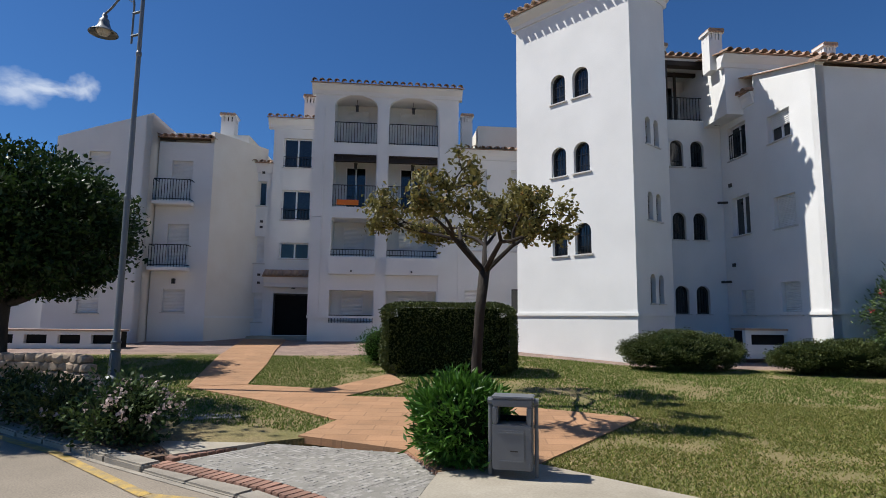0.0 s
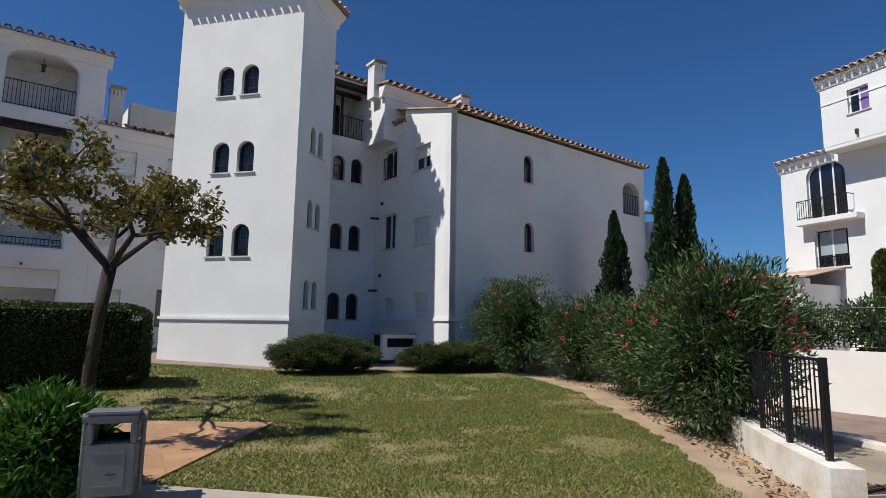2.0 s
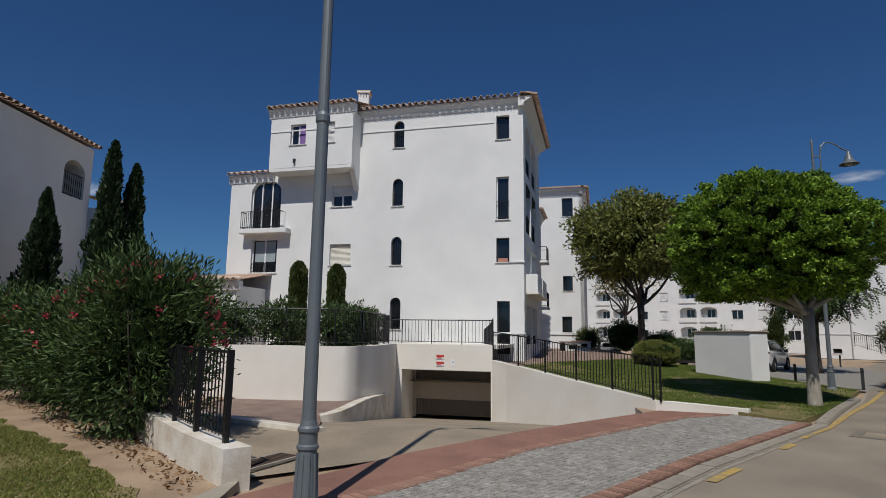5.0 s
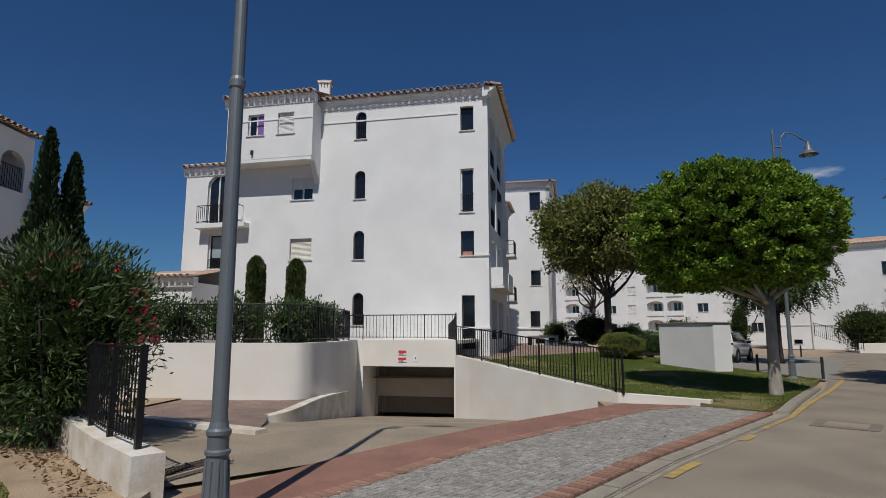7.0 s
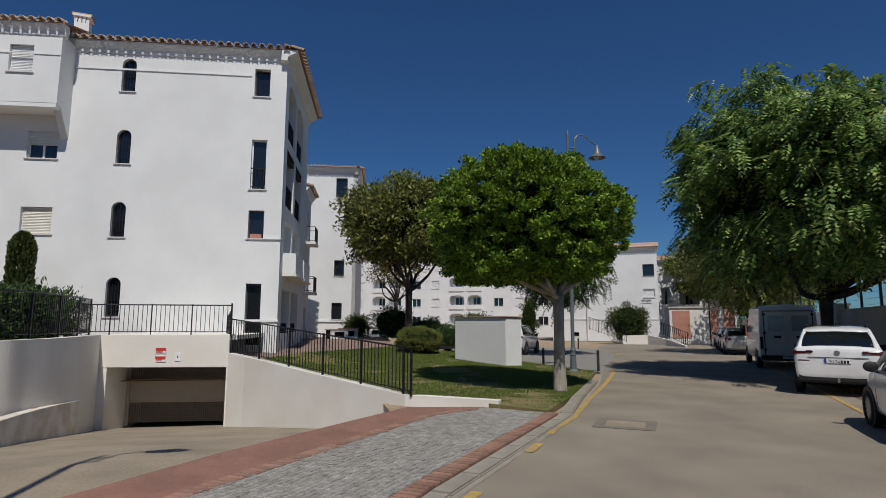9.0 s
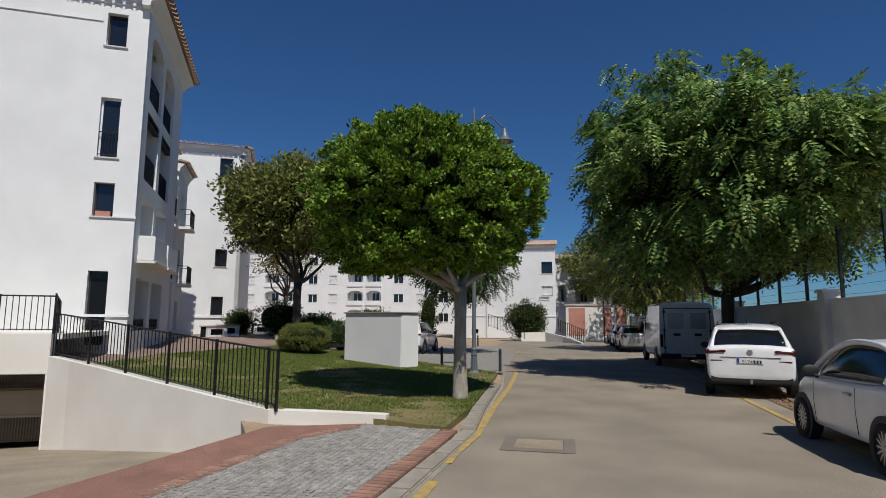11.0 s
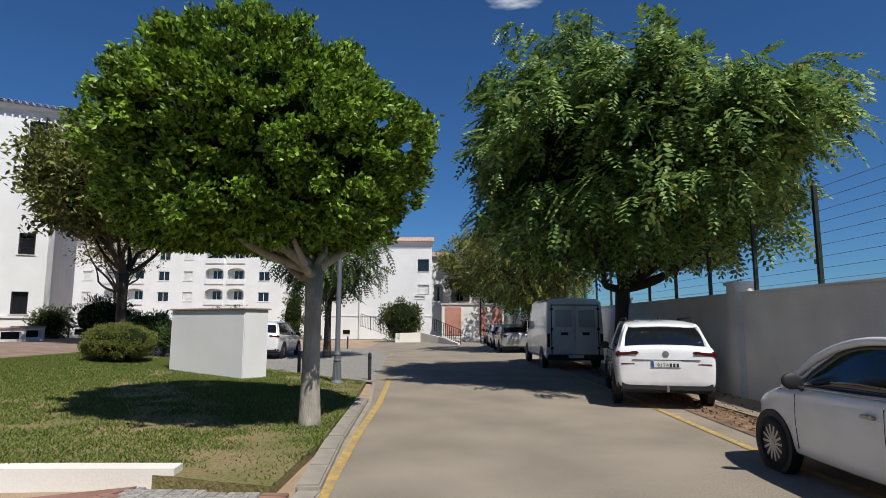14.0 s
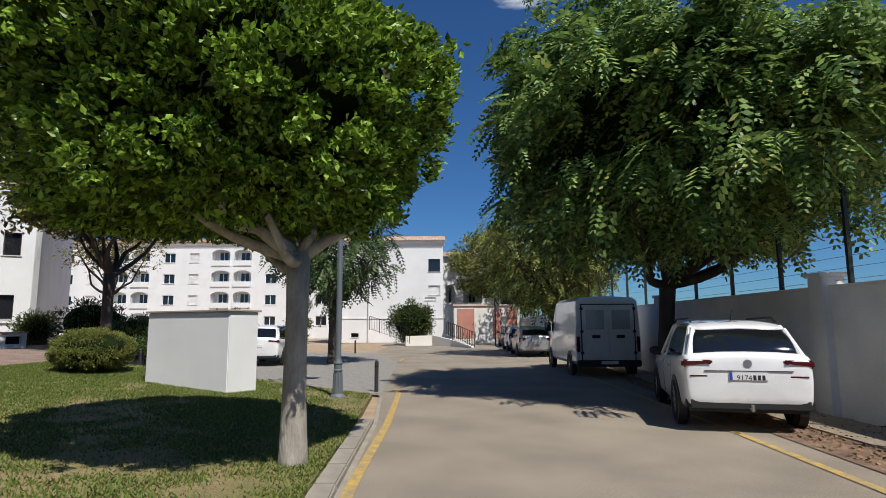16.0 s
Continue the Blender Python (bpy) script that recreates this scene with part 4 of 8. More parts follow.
# south front with stacked balconies
KC = add(C0, dC, 6.02)
mN = axes(sunny, KC, (0.9945, -0.105))
hn = []
for a, e in ((0.75, 2.75), (3.2, 5.2)):
    hn += [(a, e, 8.95, 11.3, 0.35), (a, e, 6.25, 8.55), (a, e, 4.2, 5.7), (a, e, 1.3, 3.0)]
wall(sunny, mN, 7.0, 0.3, 11.95, hn, u_start=0.02)
for a, e in ((0.75, 2.75), (3.2, 5.2)):
    loggia(sunny, mN, a, e, 8.95, 11.3, door=("gl", 0.6))
    loggia(sunny, mN, a, e, 6.25, 8.55, beam=0.3, door=("gl", 0.6))
    loggia(sunny, mN, a, e, 4.2, 5.7, door=("sh", 0.6), rail=False)
    loggia(sunny, mN, a, e, 1.3, 3.0, door=("sh", 0.6), rail_h=0.4)
    part("balcony_parapet", boxm(a - 0.1, e + 0.05, -0.5, -0.002, 3.55, 4.35, mN, 0.02), WHITE, sunny)
    part("balcony_slab", boxm(a - 0.15, e + 0.1, -0.55, -0.002, 3.45, 3.545, mN, 0.02), CREAM, sunny)
eave(sunny, mN, 0, 7.0, 12.15, 0.5, TILE_A, 0.3, 0.1)
E2 = add(KC, (0.9945, -0.105), 7.0)
slab(sunny, [add(E2, (0.9945, -0.105), -0.25, 0.26), add(E2, (0.9945, -0.105), 0, 0.26), add(E2, (0.9945, -0.105), 0, 14), add(E2, (0.9945, -0.105), -0.25, 14)], 0.3, 11.95)
slab(sunny, [add(PC, dC, 0, 0.3), add(PC, dC, 0.25, 0.3), add(PC, dC, 0.25, 7), add(PC, dC, 0, 7)], 0.3, 9.2)
slab(sunny, [add(C0, dC, -6.3, 0.3), add(C0, dC, -6.05, 0.3), add(C0, dC, -6.05, 7), add(C0, dC, -6.3, 7)], 9.2, 11.95)
slab(sunny, [add(C0, dC, -6.2, 0.3), add(C0, dC, 5.8, 0.3), add(C0, dC, 5.8, 6.6), add(C0, dC, -6.2, 6.6)], 11.9, 12.0)

# stepped block behind
step = building((46, 0, 0.3), "white apartment block behind, tiled roof, stepped side with small balconies")
D0 = (44.7, -3.8)
mX = axes(step, add(D0, dC, -14), dC)
hx = [(12.5, 13.2, 5.0, 6.1), (12.4, 13.1, 1.98, 3.12), (12.5, 13.3, 10.6, 12.0)]
wall(step, mX, 14.0, 0.3, 12.6, hx)
for h in hx:
    window(step, mX, "dk", *h)
eave(step, mX, 0, 14.0, 12.7, 0.35)
part("ground_ledge", boxm(0, 14.05, -0.08, -0.002, 1.8, 1.9, mX), WHITE, step)
mX2 = axes(step, D0, (0.9945, -0.105))
wall(step, mX2, 14, 0.3, 12.6, [])
eave(step, mX2, 0, 14, 12.7, 0.35, TILE_A, 0.3, 0.1)
for k, (x, y, w, zt) in enumerate(((33.3, 0.35, 3.2, 9.6), (37.4, -0.35, 3.0, 9.4))):
    mZ = axes(step, (x, y), (0.9945, -0.105))
    hz = [(0.9, 1.9, 6.4, 8.2), (0.9, 1.9, 3.5, 5.3), (0.9, 1.9, 1.2, 2.6)]
    wall(step, mZ, w, 0.3, zt, hz)
    for h in hz:
        window(step, mZ, "gl", *h)
    for z in (6.4, 3.5):
        part("balcony_slab", boxm(0.6, 2.2, -0.6, -0.002, z - 0.14, z - 0.01, mZ), WHITE, step)
        railing(step, mZ, 0.63, 2.17, z - 0.01, 0.9, -0.55, 0.12, returns=0.5)
    mZ2 = axes(step, add((x, y), dC, -4.5), dC)
    wall(step, mZ2, 4.25, 0.3, zt, [])
    eave(step, mZ, 0, w, zt + 0.1, 0.3, TILE_A, 0.3, 3)


# small fittings on the shaded walls
for z in (3.1, 5.9, 8.75):
    part("water_spout", tube(bmesh.new(), [mL @ Vector((0.25, 0.0, z)), mL @ Vector((0.25, -0.35, z - 0.02))], [0.045, 0.045], 8), DARKFRAME, gable)
    part("wall_vent", boxm(0.42, 0.56, -0.05, -0.002, z + 0.5, z + 0.62, mL), DARKFRAME, gable)
for z in (3.15, 3.5, 5.6, 5.85, 8.05):
    part("wall_vent", boxm(0.3, 0.42, -0.05, -0.002, z, z + 0.1, mDs), DARKFRAME, front)
    part("wall_vent", boxm(0.7, 0.82, -0.05, -0.002, z, z + 0.1, mDs), DARKFRAME, front)
for a in (1.7, 4.15):
    part("drain_spout", tube(bmesh.new(), [mF @ Vector((a, -0.28, 3.62)), mF @ Vector((a, -0.42, 3.6))], [0.04, 0.04], 8), DARKFRAME, front)
part("door_lantern", boxm(1.05, 1.2, -0.14, -0.002, 2.95, 3.2, mD), DARKFRAME, front)
part("wall_lamp", boxm(0.85, 0.97, -0.12, -0.002, 3.0, 3.2, mW), DARKFRAME, wing)


# ---- paving, kerbs and markings ----
def flat(x, y):
    return 0.055


KN = Vector((0.578, 0.816))
sheet("tile_path_plaza", [(-4.7, 11.75), (-3.6, 12.15), (-1.86, 11.8), (-0.85, 14.1), (-0.35, 12.75), (-1.28, 11.0), (0.6, 11.0), (2.2, 10.2), (3.8, 9.55), (1.9, 6.95), (0.75, 6.5), (0.3, 7.4), (-0.84, 7.85), (-1.25, 8.0), (-0.95, 9.0), (-2.6, 10.4)], PATHTILE, height, 0.025, 1.0, 0.1, "orange clay paved garden path", "path")
sheet("tile_path_door", [(-4.7, 11.75), (-3.6, 12.15), (-4.4, 15.5), (-5.41, 19.1), (-6.5, 23.5), (-8.2, 23.5), (-6.6, 17.5)], PATHTILE, height, 0.03, 1.0, 0.1, "orange clay paved path leading to the entrance", "path")
sheet("pale_slab_west", [(-3.3, 8.5), (-1.25, 8.02), (-1.55, 7.78), (-2.45, 6.95), (-3.3, 7.9)], PALESLAB, flat, 0.02, 0, 0.1, "pale concrete slab beside the apron", "pavement")
sheet("sidewalk", [(0.75, 6.45), (1.9, 6.9), (4.2, 4.95), (6.9, 3.2), (8.1, 3.15), (7.0, 2.9), (6.2, 2.4), (3.6, 3.6), (0.6, 5.4)], PALESLAB, flat, 0.015, 0, 0.1, "pale concrete sidewalk", "pavement")
sheet("red_strip", [(7.0, 3.0), (7.64, 2.68), (9.76, 1.62), (12.1, 0.02), (15.6, -2.9), (15.35, -4.4), (14.6, -3.15), (12.6, -1.6), (10.33, 0.02), (8.0, 1.28), (6.6, 2.2)], REDCONC, flat, 0.0, 0, 0.1, "red stamped concrete strip across the driveway", "pavement")
AE = [(4.64, 1.9), (8.34, -0.86), (10.18, -2.08), (13.1, -4.3), (14.45, -5.32), (15.3, -4.4), (14.6, -3.1), (12.6, -1.56), (10.33, 0.06), (8.0, 1.32), (6.6, 2.24), (3.6, 3.65)]
AW = [(-2.3, 6.75), (-1.5, 7.78), (0.28, 7.4), (0.72, 6.4), (0.58, 5.45), (3.6, 3.65), (4.64, 1.9), (-0.75, 5.96)]
sheet("apron_bed_east", AE, JOINTDARK, flat, -0.012, 0, 0.08, "sandy joints of the sett apron", "pavement")
sheet("apron_bed_west", AW, JOINT, flat, -0.012, 0, 0.08, "sandy joints of the sett apron", "pavement")
sheet("planting_bed", [(-14, 14.3), (-5.4, 8.75), (-3.3, 8.45), (-3.3, 7.9), (-2.5, 6.95), (-2.75, 6.75), (-5.3, 8.3), (-13.8, 14.0)], LITTER, height, 0.02, 1.0, 0.1, "bark-strewn planting bed behind the kerb", "soil")
sheet("gravel_bed_ramp", [(11.5, 3.62), (12.6, 3.95), (13.7, 4.4), (15.1, 4.32), (17.0, 4.46), (18.3, 4.58), (17.2, 4.9), (16.6, 5.6), (16.6, 6.6), (16.35, 8.6), (13.2, 8.4), (12.75, 7.2), (12.25, 5.9), (11.75, 4.6)], GRAVEL, lambda x, y: -0.045 * max(0.0, min(x - 11.6, 3.0)), 0.045, 1.0, 0.2, "pink gravel bed below the curved wall", "gravel")
sheet("tree_strip", [(4.4, -8.6), (15.2, -16.4), (25.6, -24.0), (40, -34.8), (40.5, -34.2), (26.4, -22.2), (21.2, -17.6), (17.2, -14.75), (12.9, -11.6), (5.4, -6.2)], LITTER, None, 0.012, 2.0, 0, "leaf litter and soil along the boundary wall", "soil")
sheet("wall_pavement", [(6.3, -9.45), (15.73, -15.93), (26.4, -23.26), (27.0, -22.4), (16.35, -15.05), (6.9, -8.6)], CONCRETE, None, 0.035, 0, 0.05, "narrow concrete pavement at the foot of the wall", "pavement")
sheet("side_court", [(23.3, -11.15), (26.9, -9.75), (33.5, -6.9), (41, -9.9), (46.6, -14.5), (41.4, -20.2), (33.8, -17.5)], COBBLE, None, 0.006, 0, 0, "grey paved side court with parking", "pavement")


def along(line, start, stop, step):
    """Stations along a plan line: place and heading."""
    pts = [Vector(p) for p in line]
    out, s0 = [], 0.0
    for a, b in zip(pts, pts[1:]):
        d = (b - a)
        k = math.ceil((max(start, s0) - start) / step - 1e-6) * step + start
        while k < min(stop, s0 + d.length):
            p = a + d * ((k - s0) / d.length)
            out.append((p.x, p.y, math.degrees(math.atan2(d.y, d.x))))
            k += step
        s0 += d.length
    return out


near = [p for p in KERBLINE if -6 < p[0]]
kerb = thing("kerb", (5, 2, 0), 0, "grey concrete kerbstones along the lane", "kerb", kind="structure")
bpy.context.view_layer.update()
bm = boxm(-0.395, 0.395, 0.0, 0.24, -0.05, 0.085, None, 0.02)
kerb_me = mesh_of("kerbstone", bm, KERB)
kinv = kerb.matrix_world.inverted()
for x, y, a in along([(-30, 25), (-14, 13.8)] + near, 0, 60, 0.8):
    piece("kerbstone", kerb_me, kerb, kinv @ pose(x, y, -0.048 if -2.6 < x < 14.2 else 0.0, 0, 0, a))  # dropped along the drive
bm = bmesh.new()
for (x0, y0), (x1, y1) in zip(near, near[1:]):
    d = Vector((x1 - x0, y1 - y0)).normalized()
    n = Vector((-d.y, d.x))
    bm.faces.new([bm.verts.new((*(Vector(p) - n * o), 0.006)) for p, o in (((x0, y0), 0.0), ((x0, y0), 0.07), ((x1, y1), 0.07), ((x1, y1), 0.0))])
tagged(obj("gutter", bm, KERB), "concrete gutter along the kerb", "kerb", "", "structure")
yb = bmesh.new()
edge = [(-12, 12.0), (-5.0, 7.7), (-4.1, 7.2), (-2.0, 5.6), (-1.13, 5.44), (4.28, 1.39), (7.98, -1.36), (9.5, -2.4), (11.85, -4.1), (13.03, -4.88), (14.1, -5.72), (16.55, -7.28), (19.4, -9.2), (23.0, -11.45), (24.0, -11.95)]
lines = []
for xa, xb in ((-12, 3.1), (3.9, 4.6), (5.6, 6.3), (7.2, 7.9), (9.15, 9.95), (11.55, 12.05), (12.7, 13.1), (13.25, 24.0)):
    for (x0, y0), (x1, y1) in zip(edge, edge[1:]):
        lo, hi = max(xa, x0), min(xb, x1)
        if lo < hi:
            g = (y1 - y0) / (x1 - x0)
            lines.append(((lo, y0 + g * (lo - x0)), (hi, y0 + g * (hi - x0))))
lines += [((11.2, -9.95), (13.07, -11.16)), ((13.07, -11.16), (16.19, -13.42)), ((16.19, -13.42), (27.5, -21.2)), ((33.7, -17.5), (35.4, -18.7))]
for (x0, y0), (x1, y1) in lines:
    d = Vector((x1 - x0, y1 - y0)).normalized()
    n = Vector((-d.y, d.x)) * 0.062
    yb.faces.new([yb.verts.new((p[0] + s * n.x, p[1] + s * n.y, 0.01)) for p, s in (((x0, y0), -1), ((x1, y1), -1), ((x1, y1), 1), ((x0, y0), 1))])
tagged(obj("yellow_line", yb, YELLOW), "worn yellow edge line painted on the lane", "road marking", "", "structure")

# soldier courses of red bricks
bricks = thing("brick_border", (8, 1, 0), 0, "red brick soldier course edging the apron", "paving", kind="structure")
bpy.context.view_layer.update()
brick_me = mesh_of("brick", boxm(-0.05, 0.05, 0.0, 0.235, 0.015, 0.058, None, 0.006), BRICK)
binv = bricks.matrix_world.inverted()
for x, y, a in along([(-2.45, 6.5), (-0.92, 5.75), (4.5, 1.7), (8.2, -1.05), (10.04, -2.27), (12.94, -4.48), (14.3, -5.5)], 0, 40, 0.112):
    piece("brick", brick_me, bricks, binv @ pose(x, y, 0, 0, 0, a + random.uniform(-2, 2)))
for line in ([(-2.35, 6.85), (-1.6, 7.85)], [(0.3, 7.35), (0.8, 6.35), (0.7, 5.75)], [(6.65, 2.12), (8.0, 1.2), (10.3, -0.06), (12.5, -1.72), (14.5, -3.25), (15.1, -4.3)]):
    for x, y, a in along(line, 0, 11, 0.112):
        piece("brick", brick_me, bricks, binv @ pose(x, y, 0, 0, 0, a + random.uniform(-2, 2)))


def inside(poly, x, y):
    c = False
    for i, (x1, y1) in enumerate(poly):
        x0, y0 = poly[i - 1]
        if (y0 > y) != (y1 > y) and x < (x1 - x0) * (y - y0) / (y1 - y0) + x0:
            c = not c
    return c


# granite setts: the nearest as single stones, the rest joined
setts = thing("sett_apron", (10, -1, 0), 0, "grey granite sett apron in front of the garage drive", "paving", kind="structure")
bpy.context.view_layer.update()
sinv = setts.matrix_world.inverted()
sett_me = []
for k in range(4):
    bm = bmesh.new()
    box(bm, -0.035, 0.035, -0.035, 0.035, 0, 0.018, None, 0.005)
    for v in bm.verts:
        v.co += Vector((random.uniform(-0.004, 0.004), random.uniform(-0.004, 0.004), random.uniform(-0.002, 0.003)))
    sett_me.append(mesh_of("sett", bm, COBBLE))
rng = random.Random(5)
verts, faces, single = [], [], 0
for poly in (AE, AW):
    x0, x1, y0, y1 = min(p[0] for p in poly), max(p[0] for p in poly), min(p[1] for p in poly), max(p[1] for p in poly)
    g, j = (0.076, 0.008) if poly is AE else (0.075, 0.004)
    s = -14.0
    while s < 14:
        t = -14.0
        while t < 14:
            x = (x0 + x1) / 2 + 0.816 * s + 0.578 * t + rng.uniform(-j, j)
            y = (y0 + y1) / 2 - 0.578 * s + 0.816 * t + rng.uniform(-j, j)
            if inside(poly, x, y):
                a = -35.3 + rng.uniform(-9, 9)
                z = 0.036 + rng.uniform(-0.003, 0.004)
                if poly is AE and 11.2 < x < 13.0 and single < 290 and (x + y * 3) % 1 < 0.62:
                    piece("sett", sett_me[single % 4], setts, sinv @ pose(x, y, z, 0, 0, a))
                    single += 1
                else:
                    c, q, b = math.cos(radians(a)), math.sin(radians(a)), len(verts)
                    for px, py, pz in ((-.049, -.049, 0), (.049, -.049, 0), (.049, .049, 0), (-.049, .049, 0), (-.043, -.043, .017), (.043, -.043, .017), (.043, .043, .017), (-.043, .043, .017)):
                        px, py, pz = px * g / 0.104, py * g / 0.104, pz * (1.0 if poly is AE else 0.45)
                        verts.append((x + px * c - py * q, y + px * q + py * c, z + pz))
                    faces += [(b + 4, b + 5, b + 6, b + 7), (b, b + 1, b + 5, b + 4), (b + 1, b + 2, b + 6, b + 5), (b + 2, b + 3, b + 7, b + 6), (b + 3, b, b + 4, b + 7)]
            t += g
        s += g
rest = quads("setts_joined", np.array(verts), np.array(faces), COBBLE)
tagged(rest, "many small grey granite setts", "paving", "", "stuff")

# manhole in the lane, drain grate by the gate
def cover(x, y, rz, w, l, label):
    t = thing("access_cover", (x, y, 0.004), rz, label, "manhole")
    bm = bmesh.new()
    for a in ((-w, w, -l, -l + 0.16), (-w, w, l - 0.16, l), (-w, -w + 0.16, -l + 0.16, l - 0.16), (w - 0.16, w, -l + 0.16, l - 0.16)):
        box(bm, *a, 0, 0.008)
    part("surround", bm, plain("cover_tar", (0.19, 0.165, 0.13), 0.9), t)
    part("plate", boxm(-w + 0.165, w - 0.165, -l + 0.165, l - 0.165, 0, 0.01, None, 0.003), CONCRETE, t)
    return t


cover(13.23, -6.25, 55.5, 0.49, 0.46, "rectangular concrete access cover set in dark tar in the lane")
grate = thing("drain_grate", (8.86, 3.32, 0.02), -17, "rusty drain grate beside the gate pier", "drain")
gb = mesh_of("grate_bar", boxm(-0.012, 0.012, -0.16, 0.16, 0, 0.03), plain("rusty_iron", (0.09, 0.06, 0.045), 0.8, 0.2))
for k in range(16):
    piece("grate_bar", gb, grate, Matrix.Translation((-0.5 + k * 0.066, 0, 0)))
part("grate_frame", box(box(boxm(-0.54, 0.54, -0.2, -0.16, 0, 0.032), -0.54, 0.54, 0.16, 0.2, 0, 0.032), -0.54, -0.512, -0.158, 0.158, 0, 0.03), KERB, grate)
for x, y, w in ((-4.3, 10.0, 0.3), (-3.7, 9.1, 0.35), (-2.9, 9.2, 0.35)):
    t = thing("valve_cover", (x, y, height(x, y) + 0.004), 20, "small concrete valve cover in the lawn", "manhole")
    part("plate", boxm(-w, w, -w * 0.7, w * 0.7, -0.06, 0.004, None, 0.01), KERB, t)


# ---- walls of the ramp ----
def ribbon_wall(name, line, thick, base, label, material=WHITE, steps=1):
    """An upright wall that follows a plan line of (x, y, top), rounded when it has steps."""
    if steps > 1:
        q = [Vector(p) for p in line]
        q = [2 * q[0] - q[1]] + q + [2 * q[-1] - q[-2]]
        line = [tuple(((2 * b) + (c - a) * u + (2 * a - 5 * b + 4 * c - d) * u * u + (3 * b - a - 3 * c + d) * u ** 3) / 2) for a, b, c, d in zip(q, q[1:], q[2:], q[3:]) for u in [k / steps for k in range(steps)]] + [tuple(q[-2])]
    bm = bmesh.new()
    rows = []
    for i, (x, y, top) in enumerate(line):
        a, b = line[max(i - 1, 0)], line[min(i + 1, len(line) - 1)]
        d = Vector((b[0] - a[0], b[1] - a[1])).normalized()
        n = Vector((-d.y, d.x)) * thick / 2
        rows.append([bm.verts.new((x + s * n.x, y + s * n.y, z)) for s, z in ((-1, base), (1, base), (1, top), (-1, top))])
    for a, b in zip(rows, rows[1:]):
        for k in range(4):
            bm.faces.new((a[k], a[(k + 1) % 4], b[(k + 1) % 4], b[k]))
    bm.faces.new(rows[0])
    bm.faces.new(rows[-1][::-1])
    bevel = [e for e in bm.edges if abs(e.verts[0].co.z - base) > 0.02 and abs(e.verts[1].co.z - base) > 0.02 and len(e.link_faces) == 2 and e.calc_face_angle(0) > 0.9]
    bmesh.ops.bevel(bm, geom=bevel, offset=0.02, segments=2, affect="EDGES")
    return tagged(obj(name, bm, material, False), label, "wall", "", "structure")


CURVE = [(22.45, 4.95, 1.34), (20.6, 4.72, 1.34), (18.8, 4.66, 1.33), (17.7, 4.74, 1.33), (17.0, 4.82, 1.33), (16.68, 5.15, 1.33), (16.58, 6.2, 1.33), (16.4, 8.5, 1.33), (15.9, 10.6, 1.33), (15.4, 12.5, 1.33)]
ribbon_wall("wall_ramp_curved", CURVE, 0.22, -1.4, "white curved retaining wall above the garage ramp", CREAM, 7)
ribbon_wall("wall_ramp_low", [(20.2, 4.6, -0.22), (18.9, 4.55, -0.14), (17.0, 4.4, -0.05), (15.6, 4.24, 0.0), (14.7, 4.18, 0.0), (14.05, 4.26, -0.03), (13.65, 4.52, -0.07)], 0.24, -1.4, "low stained cream kerb wall curving beside the ramp", WEATHERED, 6)
ribbon_wall("wall_bed_edge", [(11.35, 3.5, 0.07), (11.75, 4.6, 0.08), (12.25, 5.9, 0.09), (12.75, 7.2, 0.1), (13.1, 8.3, 0.1)], 0.26, -0.4, "low stained cream edging wall of the gravel bed", WEATHERED, 4)
RAMPR = [(22.05, 1.25, 0.82), (21.5, 0.72, 0.74), (20.6, 0.02, 0.64), (19.2, -1.05, 0.47), (17.6, -2.25, 0.3), (16.55, -3.08, 0.18), (16.1, -3.85, 0.17), (15.55, -4.8, 0.15)]
ribbon_wall("wall_ramp_right", RAMPR, 0.24, -1.4, "white retaining wall falling along the ramp, stained at its top", CREAM)
GATE = [(7.76, 3.1, 0.42), (8.6, 4.14, 0.43), (9.9, 5.6, 0.46), (11.2, 7.2, 0.5)]
ribbon_wall("wall_gate", GATE, 0.32, -0.3, "low weathered white wall under the gate railing", WEATHERED)

# garage mouth
gR = (21.95, 1.31)
dG = (-0.105, -0.9945)
P0 = add(gR, dG, -3.85)
d = Vector(dG)
mG = Matrix(((d.x, -d.y, 0, P0[0]), (d.y, d.x, 0, P0[1]), (0, 0, 1, 0), (0, 0, 0, 1)))
garage = thing("garage_entrance", (22.3, 3, -1.2), 0, "white garage mouth with a perforated beige roller gate", "garage")
bpy.context.view_layer.update()
mGl = garage.matrix_world.inverted() @ mG
part("lintel", boxm(-0.1, 3.85, 0, 0.3, 0.42, 1.34, mGl, 0.015), CREAM, garage)
part("jamb", boxm(-0.1, 0.55, 0.0, 2.6, -1.5, 0.418, mGl), CREAM, garage)
part("side_wall", boxm(3.8, 4.1, 0.0, 2.6, -1.5, 0.418, mGl), CREAM, garage)
part("soffit", boxm(0.55, 3.8, 0.31, 3.4, 0.42, 0.6, mGl), CREAM, garage)
part("top_slab", boxm(-0.1, 4.0, 0.31, 6.0, 1.2, 1.33, mGl), CREAM, garage)
# back wall coloured near-black as the darkness behind the gate
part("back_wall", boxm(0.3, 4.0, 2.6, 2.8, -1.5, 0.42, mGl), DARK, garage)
perf = plain("perforated_steel", (0.20, 0.17, 0.135), 0.6, 0.3)
beige = plain("beige_gate_panel", (0.42, 0.37, 0.29), 0.6)
gate = part("gate_frame", box(box(boxm(0.56, 0.66, 1.4, 1.5, -1.4, 0.4, mGl), 3.7, 3.79, 1.4, 1.5, -1.4, 0.4, mGl), 0.66, 3.7, 1.4, 1.5, -0.72, -0.66, mGl), beige, garage)
